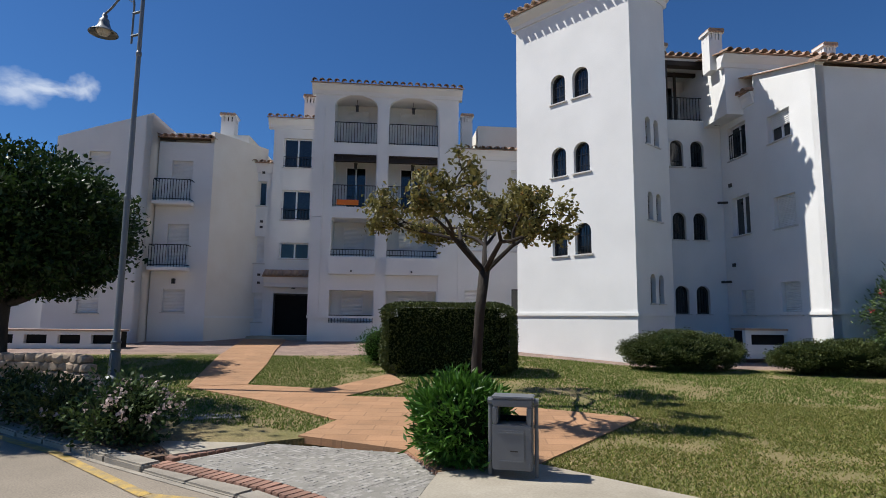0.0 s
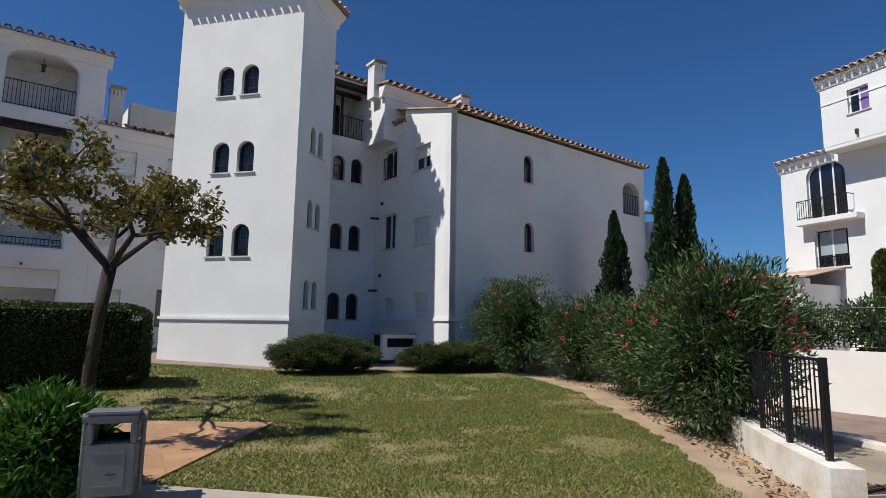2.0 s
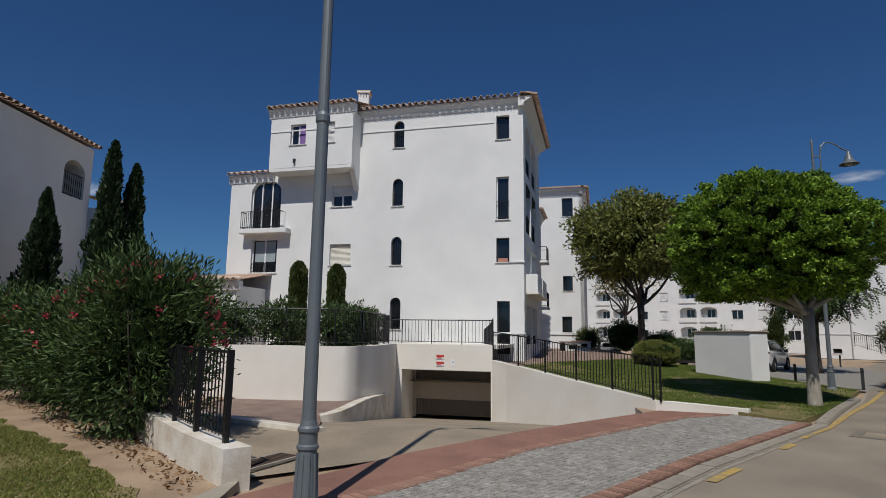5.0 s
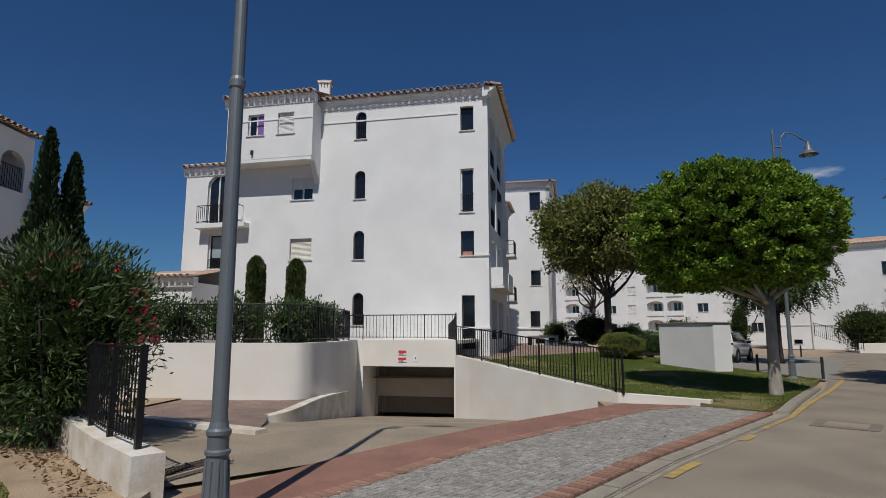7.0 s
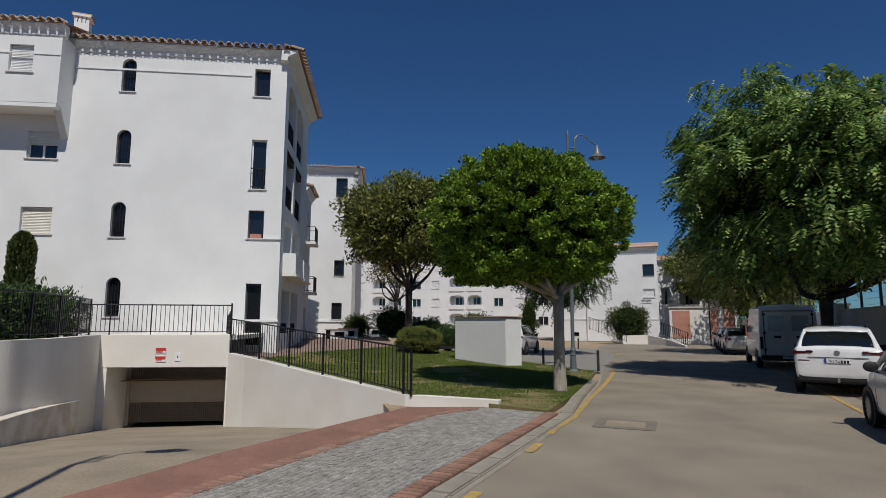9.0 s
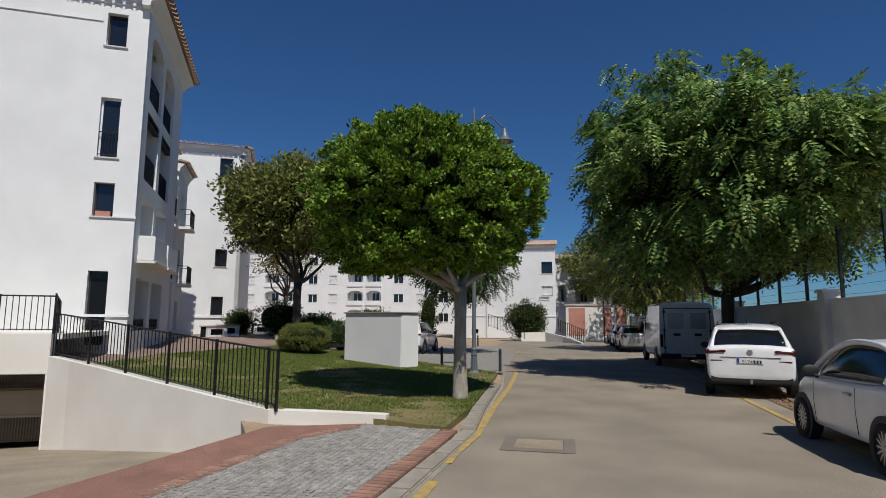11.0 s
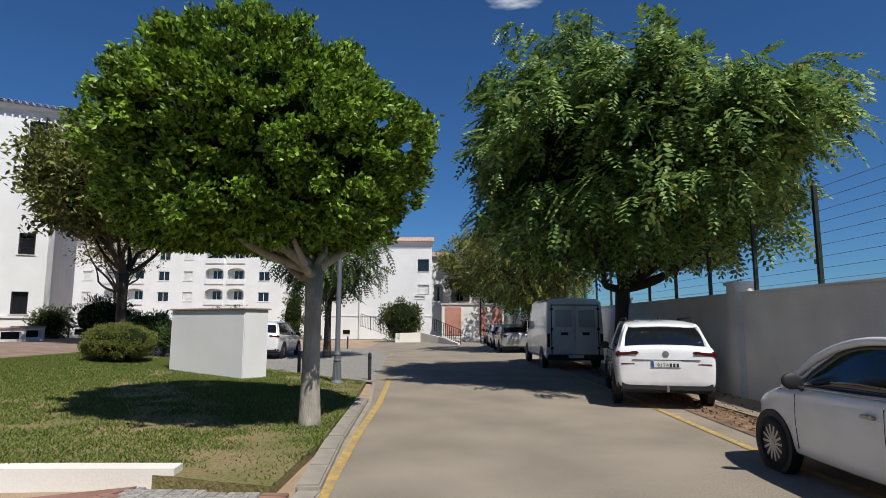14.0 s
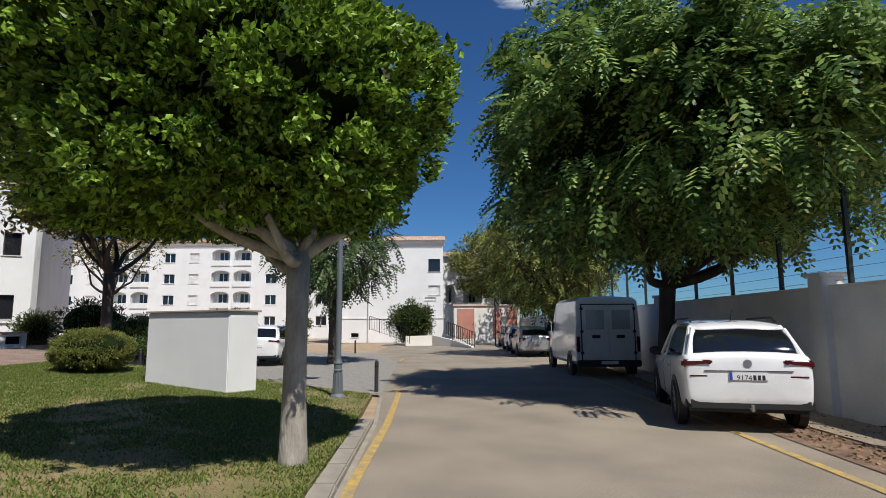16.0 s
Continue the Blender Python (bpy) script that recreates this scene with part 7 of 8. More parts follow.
def car(loc, rz, spec, paint, label):
    """Lofted body, glasshouse, roof panel, pillars, wheels, lamps and plates."""
    t = thing("parked_car", loc, rz, label, "car")
    b = part("body", tight(loft([(x, body_section(w, zb, zt)) for x, w, zb, zt in spec["body"]])), paint, t)
    soften(b, 1)
    g = spec["glass"]
    secs = [(x, [(0.001, zb), (wb, zb), ((wb + wr) / 2 + 0.015, (zb + zr) / 2), (wr, zr - 0.02), (wr * 0.5, zr + 0.012), (0.001, zr + 0.018)]) for x, wb, zb, wr, zr in g]
    gl = part("glasshouse", tight(loft(secs)), CARGLASS, t, "dark tinted windows")
    soften(gl, 1)
    top = [s for s in g if s[4] > max(q[4] for q in g) - 0.16]
    rf = part("roof", tight(loft([(x, [(0.001, zr + 0.0), (wr + 0.015, zr - 0.045), (wr + 0.012, zr - 0.01), (wr * 0.55, zr + 0.03), (0.001, zr + 0.038)]) for x, wb, zb, wr, zr in top])), paint, t)
    soften(rf, 1)
    for side in (-1, 1):
        for (xa, wa, za), (xb, wb, zb), r in spec["pillars"]:
            part("pillar", tube(bmesh.new(), [(xa, side * wa, za), (xb, side * wb, zb)], [r, r * 0.8], 8), paint if not spec.get("dark_pillars") else TRIM, t)
        if "arc" in spec:
            q = [Vector((x, side * y, z)) for x, y, z in spec["arc"]]
            q = [2 * q[0] - q[1]] + q + [2 * q[-1] - q[-2]]
            pts = [((2 * b) + (c - a) * u + (2 * a - 5 * b + 4 * c - d) * u * u + (3 * b - a - 3 * c + d) * u ** 3) / 2 for a, b, c, d in zip(q, q[1:], q[2:], q[3:]) for u in (0, 0.2, 0.4, 0.6, 0.8)] + [q[-2]]
            part("window_arch", tube(bmesh.new(), pts, [0.042] * len(pts), 10), paint, t, smooth=True)
            part("belt_strip", tube(bmesh.new(), [(x, side * y, z) for x, y, z in spec["strip"]], [0.012] * len(spec["strip"]), 8), ALLOY, t, "chrome strip")
        for xw in spec["axles"]:
            part("wheel_arch", tube(bmesh.new(), [(xw, side * (spec["w"] - 0.12), spec["r"] + 0.01), (xw, side * (spec["w"] + 0.004), spec["r"] + 0.01)], [spec["r"] * 1.18] * 2, 28), TRIM, t)
            wheel(t, xw, side * (spec["w"] - 0.075), spec["r"], 0.2, side, spec.get("spokes", 9))
        mr = bmesh.new()
        bmesh.ops.create_uvsphere(mr, u_segments=16, v_segments=10, radius=1)
        for v in mr.verts:
            v.co = Vector((spec["mirror"][0] + v.co.x * 0.075 * (1 if v.co.x > 0 else 0.35), side * (spec["w"] + 0.06) + v.co.y * 0.11, spec["mirror"][1] + 0.08 + v.co.z * 0.085))
        part("mirror", mr, TRIM if spec.get("dark_mirror") else paint, t, smooth=True)
        part("mirror_arm", tube(bmesh.new(), [(spec["mirror"][0], side * (spec["w"] - 0.06), spec["mirror"][1] - 0.02), (spec["mirror"][0], side * (spec["w"] + 0.03), spec["mirror"][1] + 0.04)], [0.025, 0.02], 8), TRIM, t)
        for xs in spec.get("seams", ()):
            q = spec["body"]
            ws, zbs, zts = (float(np.interp(xs, [s[0] for s in q], [s[j] for s in q])) for j in (1, 2, 3))
            zms = zbs + (zts - zbs) * 0.55
            part("door_seam", tube(bmesh.new(), [(xs, side * (ws * k - 0.001), z) for k, z in ((0.975, zbs + 0.1), (0.985, zbs + 0.22), (0.996, zms), (0.985, zts - 0.08))], [0.0055] * 4, 6), TRIM, t)
        for xs in spec.get("handles", ()):
            part("door_handle", boxm(xs, xs + 0.17, side * (spec["w"] + 0.012) - 0.016, side * (spec["w"] + 0.012) + 0.016, spec["belt"] - 0.17, spec["belt"] - 0.135, None, 0.008), ALLOY, t)
        yl = sorted((side * spec["tail"][0], side * spec["tail"][1]))
        tl = boxm(spec["tail"][4], spec["tail"][4] + 0.2, *yl, spec["tail"][2], spec["tail"][3], None, 0.025)
        for v in tl.verts:  # tapers inwards and follows the corner
            k = (abs(v.co.y) - spec["tail"][0]) / (spec["tail"][1] - spec["tail"][0])
            v.co.x += 0.045 * k * k
            v.co.z = spec["tail"][3] - (spec["tail"][3] - v.co.z) * (0.45 + 0.55 * min(1, k * 1.6))
        part("tail_lamp", tl, REDLAMP, t)
        hl = bmesh.new()
        bmesh.ops.create_uvsphere(hl, u_segments=16, v_segments=10, radius=1)
        for v in hl.verts:
            v.co = Vector((spec["front"] - 0.27 + v.co.x * 0.12, side * (spec["w"] - 0.2) + v.co.y * 0.1, 0.68 + v.co.z * 0.09))
        part("headlamp", hl, HEADLAMP, t, smooth=True)
    xr = spec["rear"]
    part("rear_bumper", boxm(xr + 0.0, xr + 0.3, -spec["w"] * 0.94, spec["w"] * 0.94, 0.28, spec["bump"], None, 0.06), TRIM, t)
    pl = part("number_plate", boxm(xr - 0.035, xr - 0.02, -0.26, 0.26, spec["plate"], spec["plate"] + 0.11), PLATE, t)
    part("plate_band", boxm(xr - 0.0375, xr - 0.0355, 0.22, 0.26, spec["plate"], spec["plate"] + 0.11), plain("plate_blue", (0.02, 0.06, 0.35), 0.4) if "plate_blue" not in bpy.data.materials else bpy.data.materials["plate_blue"], pl)
    return t


SUV = dict(w=0.92, r=0.345, axles=(-1.35, 1.32), rear=-2.22, front=2.22, belt=1.02, bump=0.52, plate=0.76, spokes=10,
           body=[(-2.24, 0.82, 0.44, 1.02), (-2.18, 0.88, 0.36, 1.10), (-2.02, 0.90, 0.32, 1.14), (-1.5, 0.92, 0.26, 1.08), (0.0, 0.925, 0.24, 1.02), (1.1, 0.92, 0.24, 1.0), (1.75, 0.9, 0.26, 0.93), (2.1, 0.82, 0.32, 0.8), (2.23, 0.68, 0.4, 0.68)],
           glass=[(-2.12, 0.80, 1.08, 0.74, 1.13), (-1.84, 0.83, 1.05, 0.67, 1.5), (-1.4, 0.86, 1.0, 0.655, 1.6), (-0.3, 0.87, 1.0, 0.66, 1.635), (0.35, 0.86, 0.99, 0.645, 1.58), (1.2, 0.82, 0.97, 0.76, 1.0)],
           pillars=[((-2.1, 0.78, 1.08), (-1.76, 0.655, 1.49), 0.05), ((-1.95, 0.80, 1.08), (-1.55, 0.65, 1.53), 0.06), ((0.0, 0.87, 1.0), (-0.1, 0.66, 1.6), 0.02), ((1.15, 0.8, 1.0), (0.35, 0.65, 1.56), 0.03)],
           mirror=(0.75, 0.98), tail=(0.48, 0.895, 0.93, 1.05, -2.262), seams=(-0.95, 0.05, 1.0), handles=(-0.8, 0.2), dark_mirror=True)
FIAT = dict(w=0.81, r=0.295, axles=(-1.15, 1.15), rear=-1.75, front=1.78, belt=0.95, bump=0.46, plate=0.62, spokes=14,
            body=[(-1.76, 0.60, 0.42, 0.82), (-1.66, 0.72, 0.32, 0.93), (-1.25, 0.80, 0.24, 0.98), (0.0, 0.815, 0.22, 0.955), (0.75, 0.81, 0.22, 0.945), (1.15, 0.80, 0.24, 0.9), (1.55, 0.72, 0.28, 0.78), (1.74, 0.58, 0.34, 0.62), (1.8, 0.45, 0.4, 0.52)],
            glass=[(-1.62, 0.68, 0.93, 0.6, 0.97), (-1.28, 0.72, 0.94, 0.56, 1.3), (-0.85, 0.75, 0.94, 0.57, 1.42), (-0.1, 0.77, 0.94, 0.58, 1.46), (0.32, 0.77, 0.93, 0.56, 1.39), (0.98, 0.72, 0.9, 0.66, 0.95)],
            pillars=[((-1.6, 0.67, 0.95), (-1.25, 0.57, 1.32), 0.06), ((-1.15, 0.7, 0.98), (-1.25, 0.6, 1.3), 0.09)],
            arc=((1.02, 0.72, 0.91), (0.82, 0.69, 1.06), (0.56, 0.64, 1.24), (0.28, 0.59, 1.365), (-0.1, 0.585, 1.435), (-0.5, 0.58, 1.435), (-0.9, 0.585, 1.385), (-1.25, 0.62, 1.22), (-1.5, 0.66, 1.02)), strip=((0.9, 0.765, 0.94), (0.3, 0.785, 0.957), (-0.5, 0.785, 0.968), (-1.05, 0.765, 0.985)),
            mirror=(0.62, 0.93), tail=(0.5, 0.66, 0.7, 0.92, -1.76), seams=(-0.5, 0.72), handles=(-0.42,), dark_mirror=True)
HATCH = dict(SUV, body=[(x, w * 0.95, zb - 0.05, zt - 0.08) for x, w, zb, zt in SUV["body"]], glass=[(x, wb * 0.95, zb - 0.08, wr * 0.95, zr - 0.13) for x, wb, zb, wr, zr in SUV["glass"]], w=0.875, r=0.32, pillars=[((a[0], a[1] * 0.95, a[2] - 0.08), (b[0], b[1] * 0.95, b[2] - 0.13), r) for a, b, r in SUV["pillars"]], tail=(0.5, 0.84, 0.72, 0.98, -2.25), belt=0.94, bump=0.5)  # lower kin

suv = car((17.1, -14.85, 0.025), -48, SUV, PAINT, "white compact SUV parked half on the leaf-strewn strip")
part("tailgate_lip", boxm(-2.25, -2.225, -0.6, 0.6, 0.885, 0.895), TRIM, suv)
for s in (-1, 1):
    part("reflector", boxm(-2.235, -2.2, *sorted((s * 0.56, s * 0.8)), 0.80, 0.822), REDLAMP, suv)
    part("roof_rail", tube(bmesh.new(), [(-1.45, s * 0.63, 1.62), (-1.3, s * 0.62, 1.68), (0.2, s * 0.62, 1.67), (0.35, s * 0.63, 1.6)], [0.018] * 4, 8), TRIM, suv)
bd = part("badge", tube(bmesh.new(), [(-2.245, 0, 1.0), (-2.225, 0, 1.0)], [0.06, 0.06], 16), ALLOY, suv, "oval chrome badge")
part("aerial", tube(bmesh.new(), [(-1.35, 0, 1.64), (-1.5, 0, 1.82)], [0.014, 0.005], 6), TRIM, suv)
part("tow_hook", tube(bmesh.new(), [(-2.25, 0, 0.34), (-2.38, 0, 0.34), (-2.38, 0, 0.42)], [0.025] * 3, 8), ALLOY, suv)
part("wiper", tube(bmesh.new(), [(-2.11, -0.02, 1.07), (-1.98, 0.3, 1.12)], [0.01, 0.008], 6), TRIM, suv)
txt = bpy.data.curves.new("plate_text", "FONT")
txt.body, txt.size, txt.align_x = "9174", 0.105, "CENTER"
tm = new("plate_text", txt)
bpy.context.view_layer.update()
me = bpy.data.meshes.new_from_object(tm.evaluated_get(bpy.context.evaluated_depsgraph_get()))
bpy.data.objects.remove(tm)
me.materials.append(TRIM)
tp = new("plate_digits", me)
tp.parent = suv
tp.matrix_basis = pose(-2.257, 0.06, 0.757, 90, 0, -90)
part("plate_letters", box(box(boxm(-2.258, -2.2562, -0.1, -0.06, 0.76, 0.83), -2.258, -2.2562, -0.16, -0.12, 0.76, 0.83), -2.258, -2.2562, -0.22, -0.18, 0.76, 0.83), TRIM, suv)
car((10.92, -10.3, 0.0), -34.5, FIAT, PAINT, "small white rounded hatchback parked at the lane's edge")
car((34.2, -25.8, 0.0), -34.5, HATCH, SILVER, "silver hatchback parked along the lane")
car((39.0, -29.2, 0.0), -34.5, HATCH, PAINT, "white hatchback parked behind other cars")
car((43.6, -32.6, 0.0), -34.5, HATCH, BLACKPAINT, "black car parked at the end of the row")
car((36.2, -12.6, 0.0), -34.5, SUV, PAINT, "white SUV parked in the side court")
car((38.5, -8.6, 0.02), -60, HATCH, BLACKPAINT, "dark car parked behind the shrubs")

van = thing("parked_van", (25.2, -20.35, 0.0), -34.5, "white high-roof panel van with black-framed rear doors", "van")
vs = lambda w, zb, zt, wr: [(0.001, zb), (w * 0.95, zb), (w, zb + 0.1), (w, zb + (zt - zb) * 0.5), (wr + 0.05, zt - 0.12), (wr - 0.1, zt - 0.01), (0.001, zt + 0.03)]
bd = part("body", loft([(-2.7, vs(0.98, 0.42, 2.38, 0.86)), (-2.6, vs(1.01, 0.38, 2.45, 0.9)), (0.6, vs(1.02, 0.36, 2.48, 0.9)), (1.3, vs(1.02, 0.36, 2.3, 0.84)), (1.95, vs(1.0, 0.36, 1.45, 0.84)), (2.5, vs(0.93, 0.38, 1.15, 0.8)), (2.72, vs(0.75, 0.45, 0.85, 0.62))]), PAINT, van)
for p in bd.data.polygons:
    p.use_smooth = False
for s in (-1, 1):
    d0 = part("rear_door", boxm(-2.735, -2.7, *sorted((s * 0.015, s * 0.8)), 0.55, 2.2, None, 0.012), PAINT, van)
    part("door_panel", boxm(-2.745, -2.737, *sorted((s * 0.12, s * 0.68)), 1.45, 2.05, None, 0.004), SILVER, d0)
    part("badge_bar", boxm(-2.742, -2.737, *sorted((s * 0.25, s * 0.5)), 1.18, 1.28), TRIM, d0)
    for z in (0.7, 1.35, 2.05):
        part("hinge", boxm(-2.755, -2.72, *sorted((s * 0.76, s * 0.86)), z, z + 0.08, None, 0.01), TRIM, d0)
    part("tail_lamp", boxm(-2.72, -2.6, *sorted((s * 0.86, s * 0.985)), 0.75, 1.25, None, 0.02), REDLAMP, van)
    part("door_gap", boxm(-2.725, -2.705, *sorted((s * 0.8, s * 0.835)), 0.52, 2.24), TRIM, van)
    part("mirror", boxm(1.35, 1.5, *sorted((s * 1.05, s * 1.28)), 1.35, 1.7, None, 0.03), TRIM, van)
    part("side_window", boxm(1.05, 1.75, *sorted((s * 1.0, s * 1.028)), 1.2, 1.7, None, 0.01), CARGLASS, van)
    for x in (-1.75, 1.75):
        part("wheel_arch", tube(bmesh.new(), [(x, s * 0.9, 0.36), (x, s * 1.026, 0.36)], [0.41, 0.41], 24), TRIM, van)
        wheel(van, x, s * 0.94, 0.34, 0.2, s, 6)
part("door_frame_top", boxm(-2.725, -2.705, -0.8, 0.8, 2.205, 2.24), TRIM, van)
part("rear_bumper", boxm(-2.8, -2.55, -0.97, 0.97, 0.32, 0.52, None, 0.03), TRIM, van)
part("number_plate", boxm(-2.812, -2.802, -0.26, 0.26, 0.4, 0.5), PLATE, van)

# ---- far side of the court ----
E0 = Vector((10.917, -4.639))
EF, ER = Vector((0.831, -0.556)), Vector((-0.556, -0.831))


def at(px, depth):
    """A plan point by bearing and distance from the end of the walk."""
    p = E0 + EF * depth + ER * ((px - 784) / 1015 * depth)
    return (p.x, p.y)


far = building((*at(300, 78), 0), "white four-storey block with arched balconies across the court")
dE = (ER.x, ER.y)
mE = axes(far, at(60, 72), dE)
he, LE = [], 38.0
for k in range(6):
    a = 3.0 + k * 6.4
    for j in range(4):
        z = 1.5 + j * 2.65
        if k in (1, 3):
            he.append(("lg", a, a + 2.3, z, z + 1.75, 0.5))
            he.append(("lg", a + 2.8, a + 5.0, z, z + 1.75, 0.5))
        else:
            he.append(("gl", a + 0.4, a + 1.8, z + 0.1, z + 1.3, 0))
            he.append(("sh", a + 3.6, a + 4.8, z + 0.1, z + 1.3, 0))
wall(far, mE, LE, 0.0, 11.9, [h[1:] for h in he])
for h in he:
    if h[0] != "lg":
        window(far, mE, h[0], *h[1:5])
    else:
        loggia(far, mE, *h[1:5], 1.2, door=("gl", 0.5), rail=False)
        part("balcony_parapet", boxm(h[1] - 0.02, h[2] + 0.02, -0.12, -0.002, h[3] - 0.3, h[3] + 0.35, mE), WHITE, far)
eave(far, mE, 0, LE, 12.0, 0.3, TILE_A)
slab(far, [add(at(60, 72), dE, 0, 6), add(at(60, 72), dE, LE, 6), add(at(60, 72), dE, LE, 6.4), add(at(60, 72), dE, 0, 6.4)], 0, 11.9)

side = building((*at(700, 54), 0), "white block with a plain end wall beside the court")
mP = axes(side, at(585, 54), dE)
hp = [(9.2, 10.3, 6.6, 7.8), (9.2, 10.3, 4.4, 5.3), (2.0, 2.7, 0.5, 0.9), (8.9, 9.9, 3.9, 4.2)]
wall(side, mP, 10.6, 0.0, 9.4, hp)
for k, h in zip(("dk", "sh", "dk", "sh"), hp):
    window(side, mP, k, *h)
band(side, mP, 0, 10.6, 2.3, 0.06)
eave(side, mP, 0, 10.6, 9.5, 0.3, TILE_B)
mP2 = axes(side, at(775, 60), dE)
hq = [(0.8, 1.7, 3.9, 5.8, 0.4), (2.6, 4.6, 3.9, 6.4, 0.9)]
wall(side, mP2, 6.5, 0, 8.6, hq)
for h in hq:
    loggia(side, mP2, *h[:4], 1.4, door=("gl", 0.4), rail_h=0.8)
eave(side, mP2, 0, 6.5, 8.7, 0.3, TILE_B)
part("downpipe", tube(bmesh.new(), [mP @ Vector((3.6, -0.08, 0)), mP @ Vector((3.6, -0.08, 9))], [0.09, 0.09], 8), WALLGREY, side)
slab(side, [add(at(585, 54), dE, 0, 0.3), add(at(585, 54), dE, 0.3, 0.3), add(at(585, 54), dE, 0.3, 9), add(at(585, 54), dE, 0, 9)], 0, 9.4)

pink = thing("utility_building", (*at(803, 50), 0), math.degrees(math.atan2(dE[1], dE[0])), "low white utility building with three pink doors", "building")
part("body", boxm(0, 5.7, 0, 3.5, -0.1, 3.2, None, 0.02), CREAM, pink)
part("roof_edge", boxm(-0.1, 5.8, -0.1, 3.6, 3.202, 3.36, None, 0.02), TILEWHITE, pink)
for a, c in ((0.28, 1.75), (3.35, 4.1), (4.55, 5.45)):
    dr = part("door", boxm(a, c, -0.05, -0.002, 0.5, 3.0), RUST, pink, "pink painted metal door")
    part("handle", boxm(c - 0.14, c - 0.08, -0.09, -0.052, 1.6, 1.75), TRIM, dr)
pole = thing("sign_pole", (*at(875, 45), 0), 0, "slim dark pole by the lane", "pole")
part("post", tube(bmesh.new(), [(0, 0, -0.1), (0, 0, 3.6)], [0.05, 0.05], 10), BLACKIRON, pole)
a0, a1 = at(655, 47), at(725, 44)
fence("court_railing", [(*a0, 1.25), (*a1, 0.25)], 1.1, "black iron railing beside the court ramp", 0.2, 6)
a0, a1 = at(790, 46), at(838, 40)
fence("court_railing", [(*a0, 0.9), (*a1, 0.1)], 1.0, "black iron railing of the far ramp", 0.5, 1)
ribbon_wall("wall_court", [(*at(718, 45.5), 0.75), (*at(765, 46), 0.8), (*at(800, 44), 0.5), (*at(835, 40.5), 0.1)], 0.2, -0.3, "low white wall of the far ramp", CREAM)
for px, dp, r in ((930, 62, 3.2), (1010, 70, 4.0), (890, 72, 3.5)):
    x, y = at(px, dp)
    tree((x, y, 0), (r, r, r * 0.8), (0, 0, r + 2.2), 5000, 0.4, PINNATE, BARKDARK, 0.2, 2.2, "dark tree behind the utility building", int(px), 0.4, 140, 0.5, None, 5)
x, y = at(890, 57)
tree((x, y, 0), (6.0, 5.0, 3.7), (0, 0, 7.6), 16000, 0.36, OLIVE, BARKDARK, 0.2, 2.6, "yellow-green tree above the pink-doored utility building", 71, 0.45, 260, 0.42, 0.8, 8, 0.9, 0.22)
sv = shrub("hanging_vine", (*at(530, 40), 0.1), (0.7, 0.7, 1.9), 4000, 0.16, HEDGE, "tall vine-covered column in the court", 301, "shrub", 0.4, 90, 0.2, stems=False)


# fallen leaves on the soil
def litter(name, poly, n, seed, z, label):
    rng = np.random.default_rng(seed)
    x0, x1, y0, y1 = min(p[0] for p in poly), max(p[0] for p in poly), min(p[1] for p in poly), max(p[1] for p in poly)
    pts = []
    while len(pts) < n:
        x, y = rng.uniform(x0, x1), rng.uniform(y0, y1)
        if inside(poly, x, y):
            pts.append((x, y, (height(x, y) if z is None else z) + 0.012 + rng.random() * 0.012))
    p = np.array(pts)
    d = rng.normal(0, 1, (n, 3)) * np.array((1, 1, 0.25))
    v, f = leaves(p, d, 0.075, 0.45, 0.1, rng)
    return tagged(quads(name, v, f, DRYLEAF), label, "leaf litter", "", "stuff")


DRYLEAF = leaf_mat("dry_leaf", (0.10, 0.055, 0.03), (0.33, 0.20, 0.10), 0.8, 0.1)
litter("fallen_leaves_wall", [(5.4, -6.4), (15.2, -16.2), (25.6, -23.8), (26.4, -22.4), (21.2, -17.7), (12.9, -11.7)], 4200, 401, 0.01, "dry fallen leaves on the strip by the wall")
litter("fallen_leaves_oleander", [(7.2, 3.4), (9.3, 6.1), (12.2, 10.6), (12.6, 14.5), (13.4, 14.2), (12.6, 9.6), (9.6, 5.4), (8.2, 3.6)], 900, 402, None, "dry leaves under the oleanders")
litter("fallen_leaves_bed", [(-5.4, 8.6), (-3.4, 8.2), (-2.6, 7.0), (-2.8, 6.8), (-5.3, 8.35)], 700, 403, None, "dry leaves in the planting bed")

# garden wall and shrubs beyond the wing
ribbon_wall("wall_garden_west", [(-40, 24.5, 3.0), (-27, 22.6, 3.0), (-17.5, 21.6, 3.0), (-14.9, 21.4, 3.0)], 0.25, 0.2, "white garden wall beyond the wing")
for k, (x, y, r) in enumerate(((-19.0, 20.3, 0.9), (-21.5, 20.8, 1.1), (-25, 21.4, 1.3))):
    shrub("garden_shrub", (x, y, height(x, y)), (r, r, r), 3500, 0.14, HEDGE, "dark garden shrub beside the garden wall", 410 + k, "shrub", 0.4, 90, 0.16, stems=False)

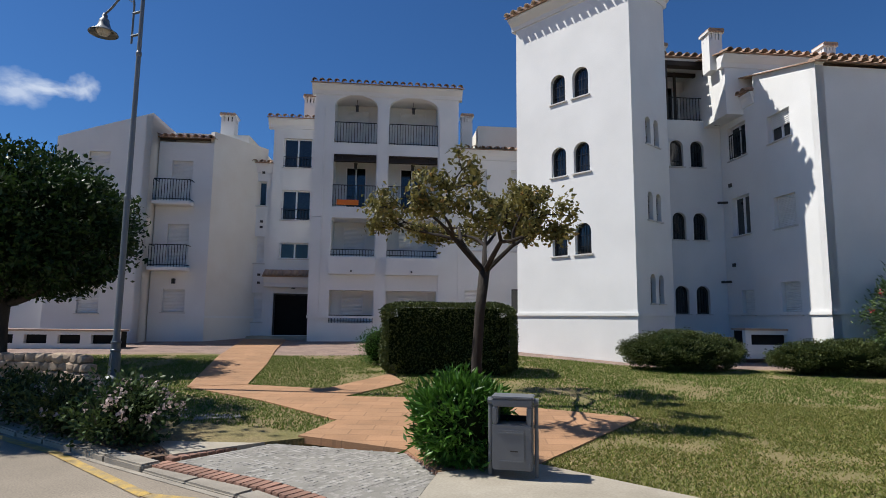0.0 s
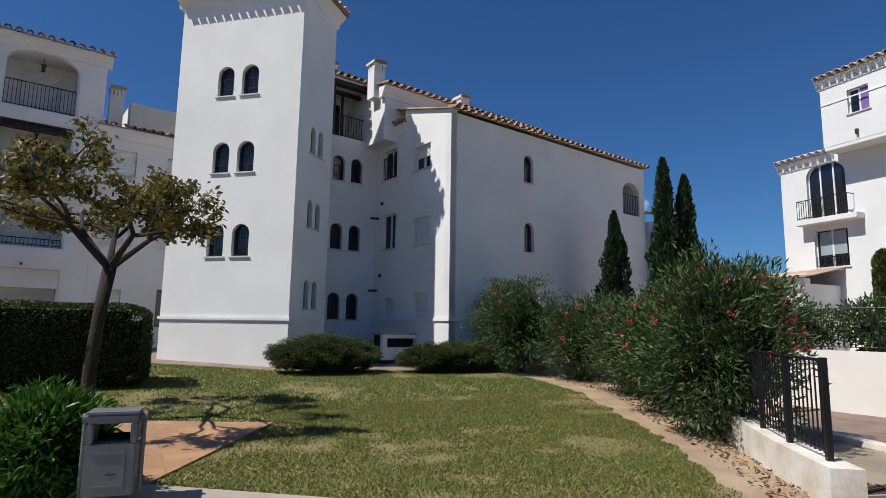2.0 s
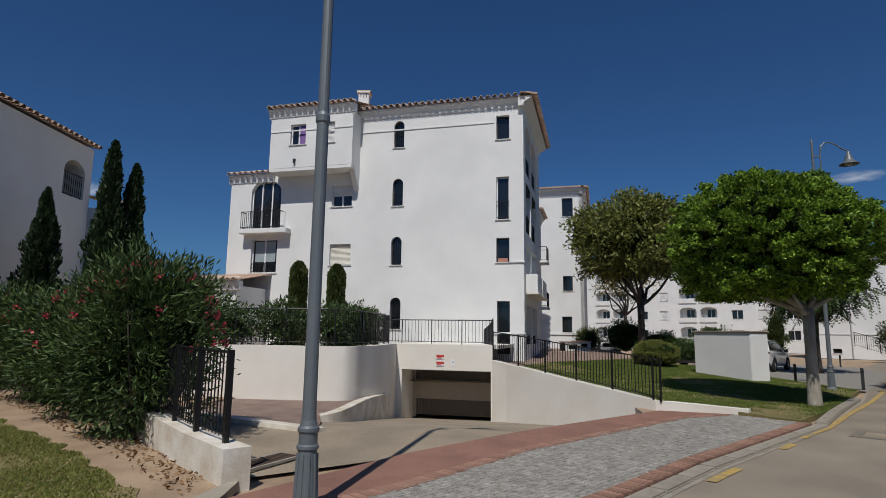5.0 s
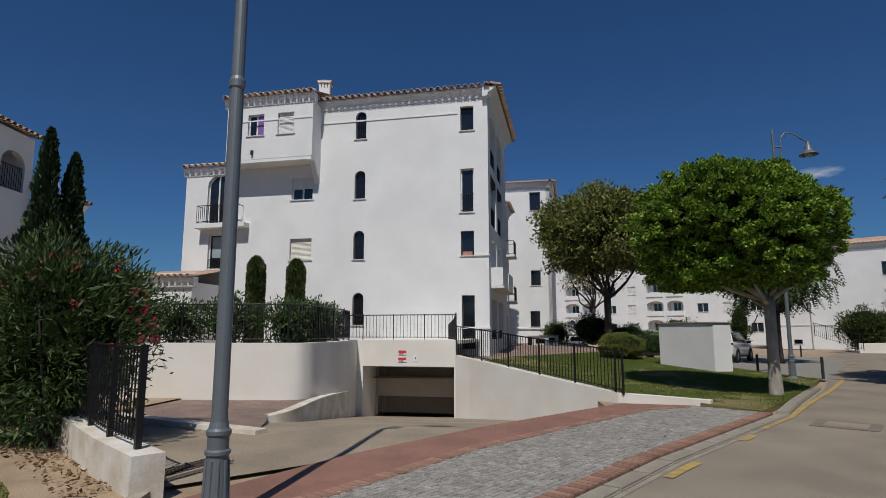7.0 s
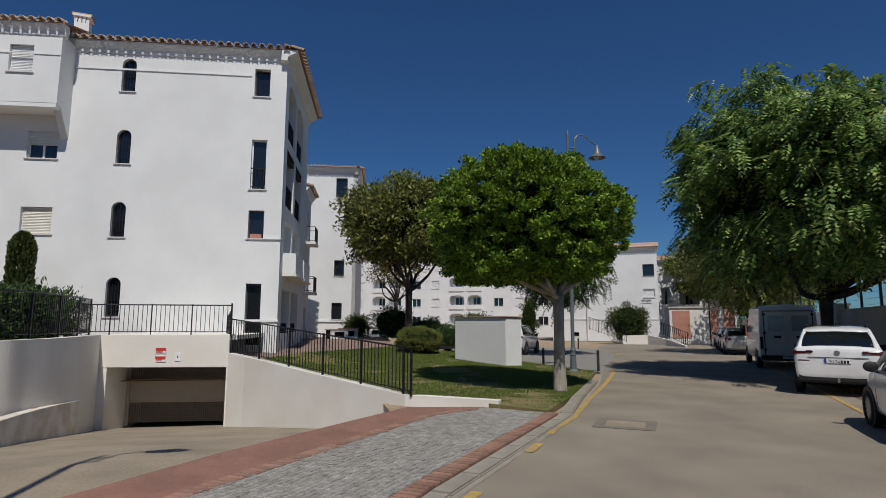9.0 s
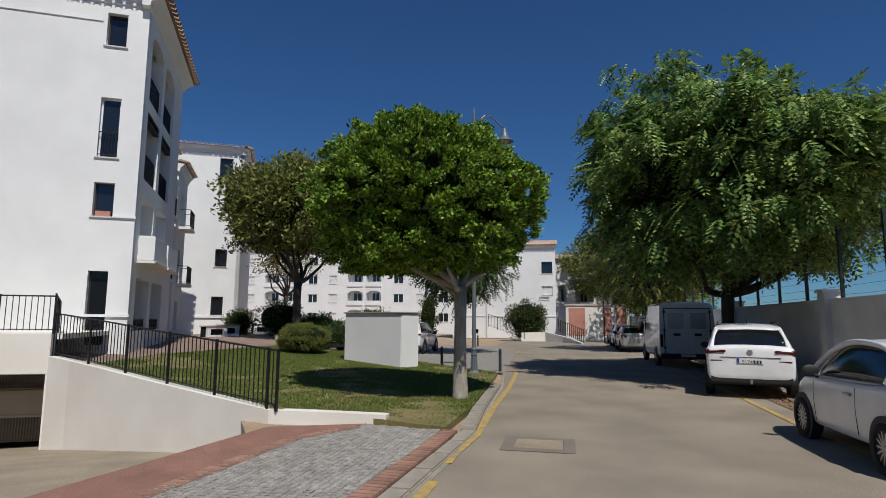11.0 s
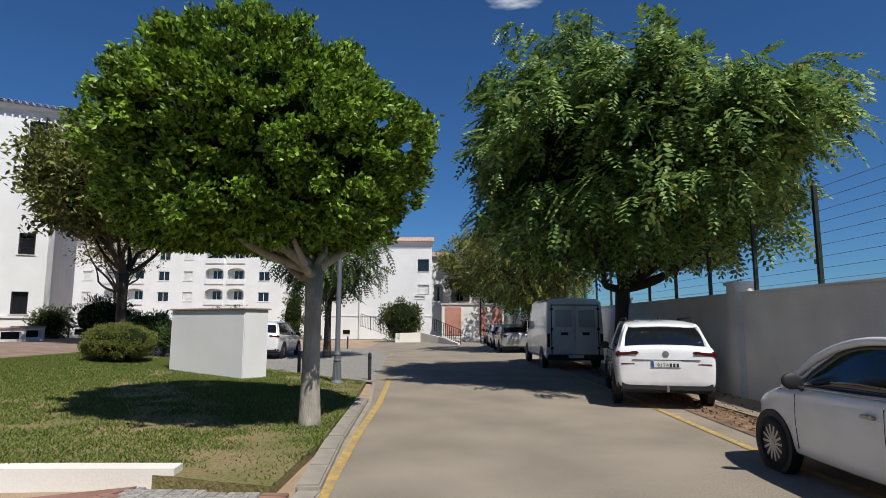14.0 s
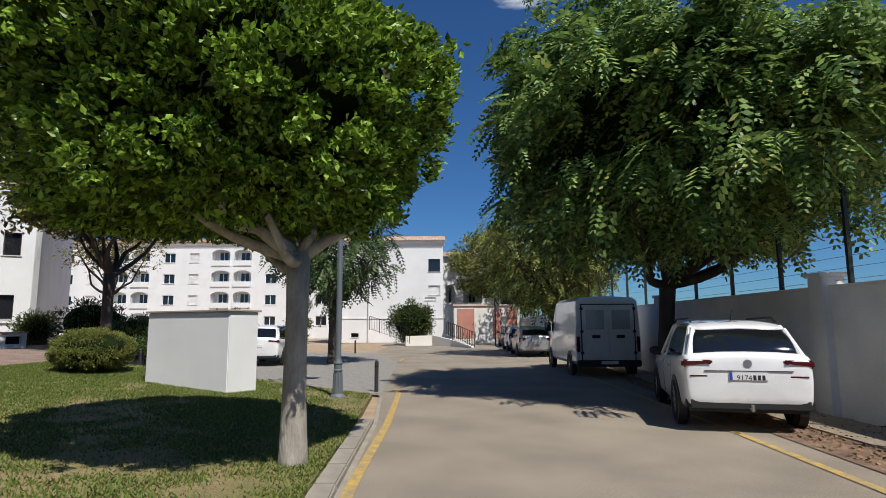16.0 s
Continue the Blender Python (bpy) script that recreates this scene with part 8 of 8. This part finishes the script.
# ---- a few small clouds, far off ----
def cloud_mat():
    m = bpy.data.materials.new("thin_cloud")
    m.use_nodes = True
    n, l = m.node_tree.nodes, m.node_tree.links
    n.remove(n["Principled BSDF"])
    tc, no, gr, mp, ad, rp = n.new("ShaderNodeTexCoord"), n.new("ShaderNodeTexNoise"), n.new("ShaderNodeTexGradient"), n.new("ShaderNodeMapping"), n.new("ShaderNodeMath"), n.new("ShaderNodeMapRange")
    gr.gradient_type = "SPHERICAL"
    no.inputs["Scale"].default_value, no.inputs["Detail"].default_value = 2.2, 7
    l.new(tc.outputs["Object"], gr.inputs["Vector"])
    l.new(tc.outputs["Object"], no.inputs["Vector"])
    ad.operation = "MULTIPLY"
    l.new(gr.outputs["Fac"], ad.inputs[0])
    l.new(no.outputs["Fac"], ad.inputs[1])
    rp.inputs["From Min"].default_value, rp.inputs["From Max"].default_value, rp.inputs["To Max"].default_value = 0.17, 0.5, 0.5
    l.new(ad.outputs["Value"], rp.inputs["Value"])
    em, tr, mx = n.new("ShaderNodeEmission"), n.new("ShaderNodeBsdfTransparent"), n.new("ShaderNodeMixShader")
    em.inputs["Color"].default_value, em.inputs["Strength"].default_value = (0.9, 0.95, 1.0, 1), 0.75
    l.new(rp.outputs["Result"], mx.inputs["Fac"])
    l.new(tr.outputs["BSDF"], mx.inputs[1])
    l.new(em.outputs["Emission"], mx.inputs[2])
    l.new(mx.outputs["Shader"], n["Material Output"].inputs["Surface"])
    return m


CLOUD = cloud_mat()
for az, el, w, h in ((-40.51, 18.11, 33, 21), (-35.95, 19.14, 16, 16), (-38.35, 18.61, 28, 9), (131.18, 30.37, 24, 9), (132.11, 29.85, 30, 7), (49.1, 11.98, 9, 9), (117.45, 13.3, 28, 7)):
    d = Vector((math.sin(radians(az)) * math.cos(radians(el)), math.cos(radians(az)) * math.cos(radians(el)), math.sin(radians(el))))
    bm = bmesh.new()
    bm.faces.new([bm.verts.new(v) for v in ((-1, -1, 0), (1, -1, 0), (1, 1, 0), (-1, 1, 0))])
    cl = obj("backdrop_cloud", bm, CLOUD)
    cl.matrix_world = look(d * 480, (0, 0, 0)) @ Matrix.Diagonal((w, h, 1, 1))
    tagged(cl, "small thin white cloud far off in the sky", "sky", "", "structure")
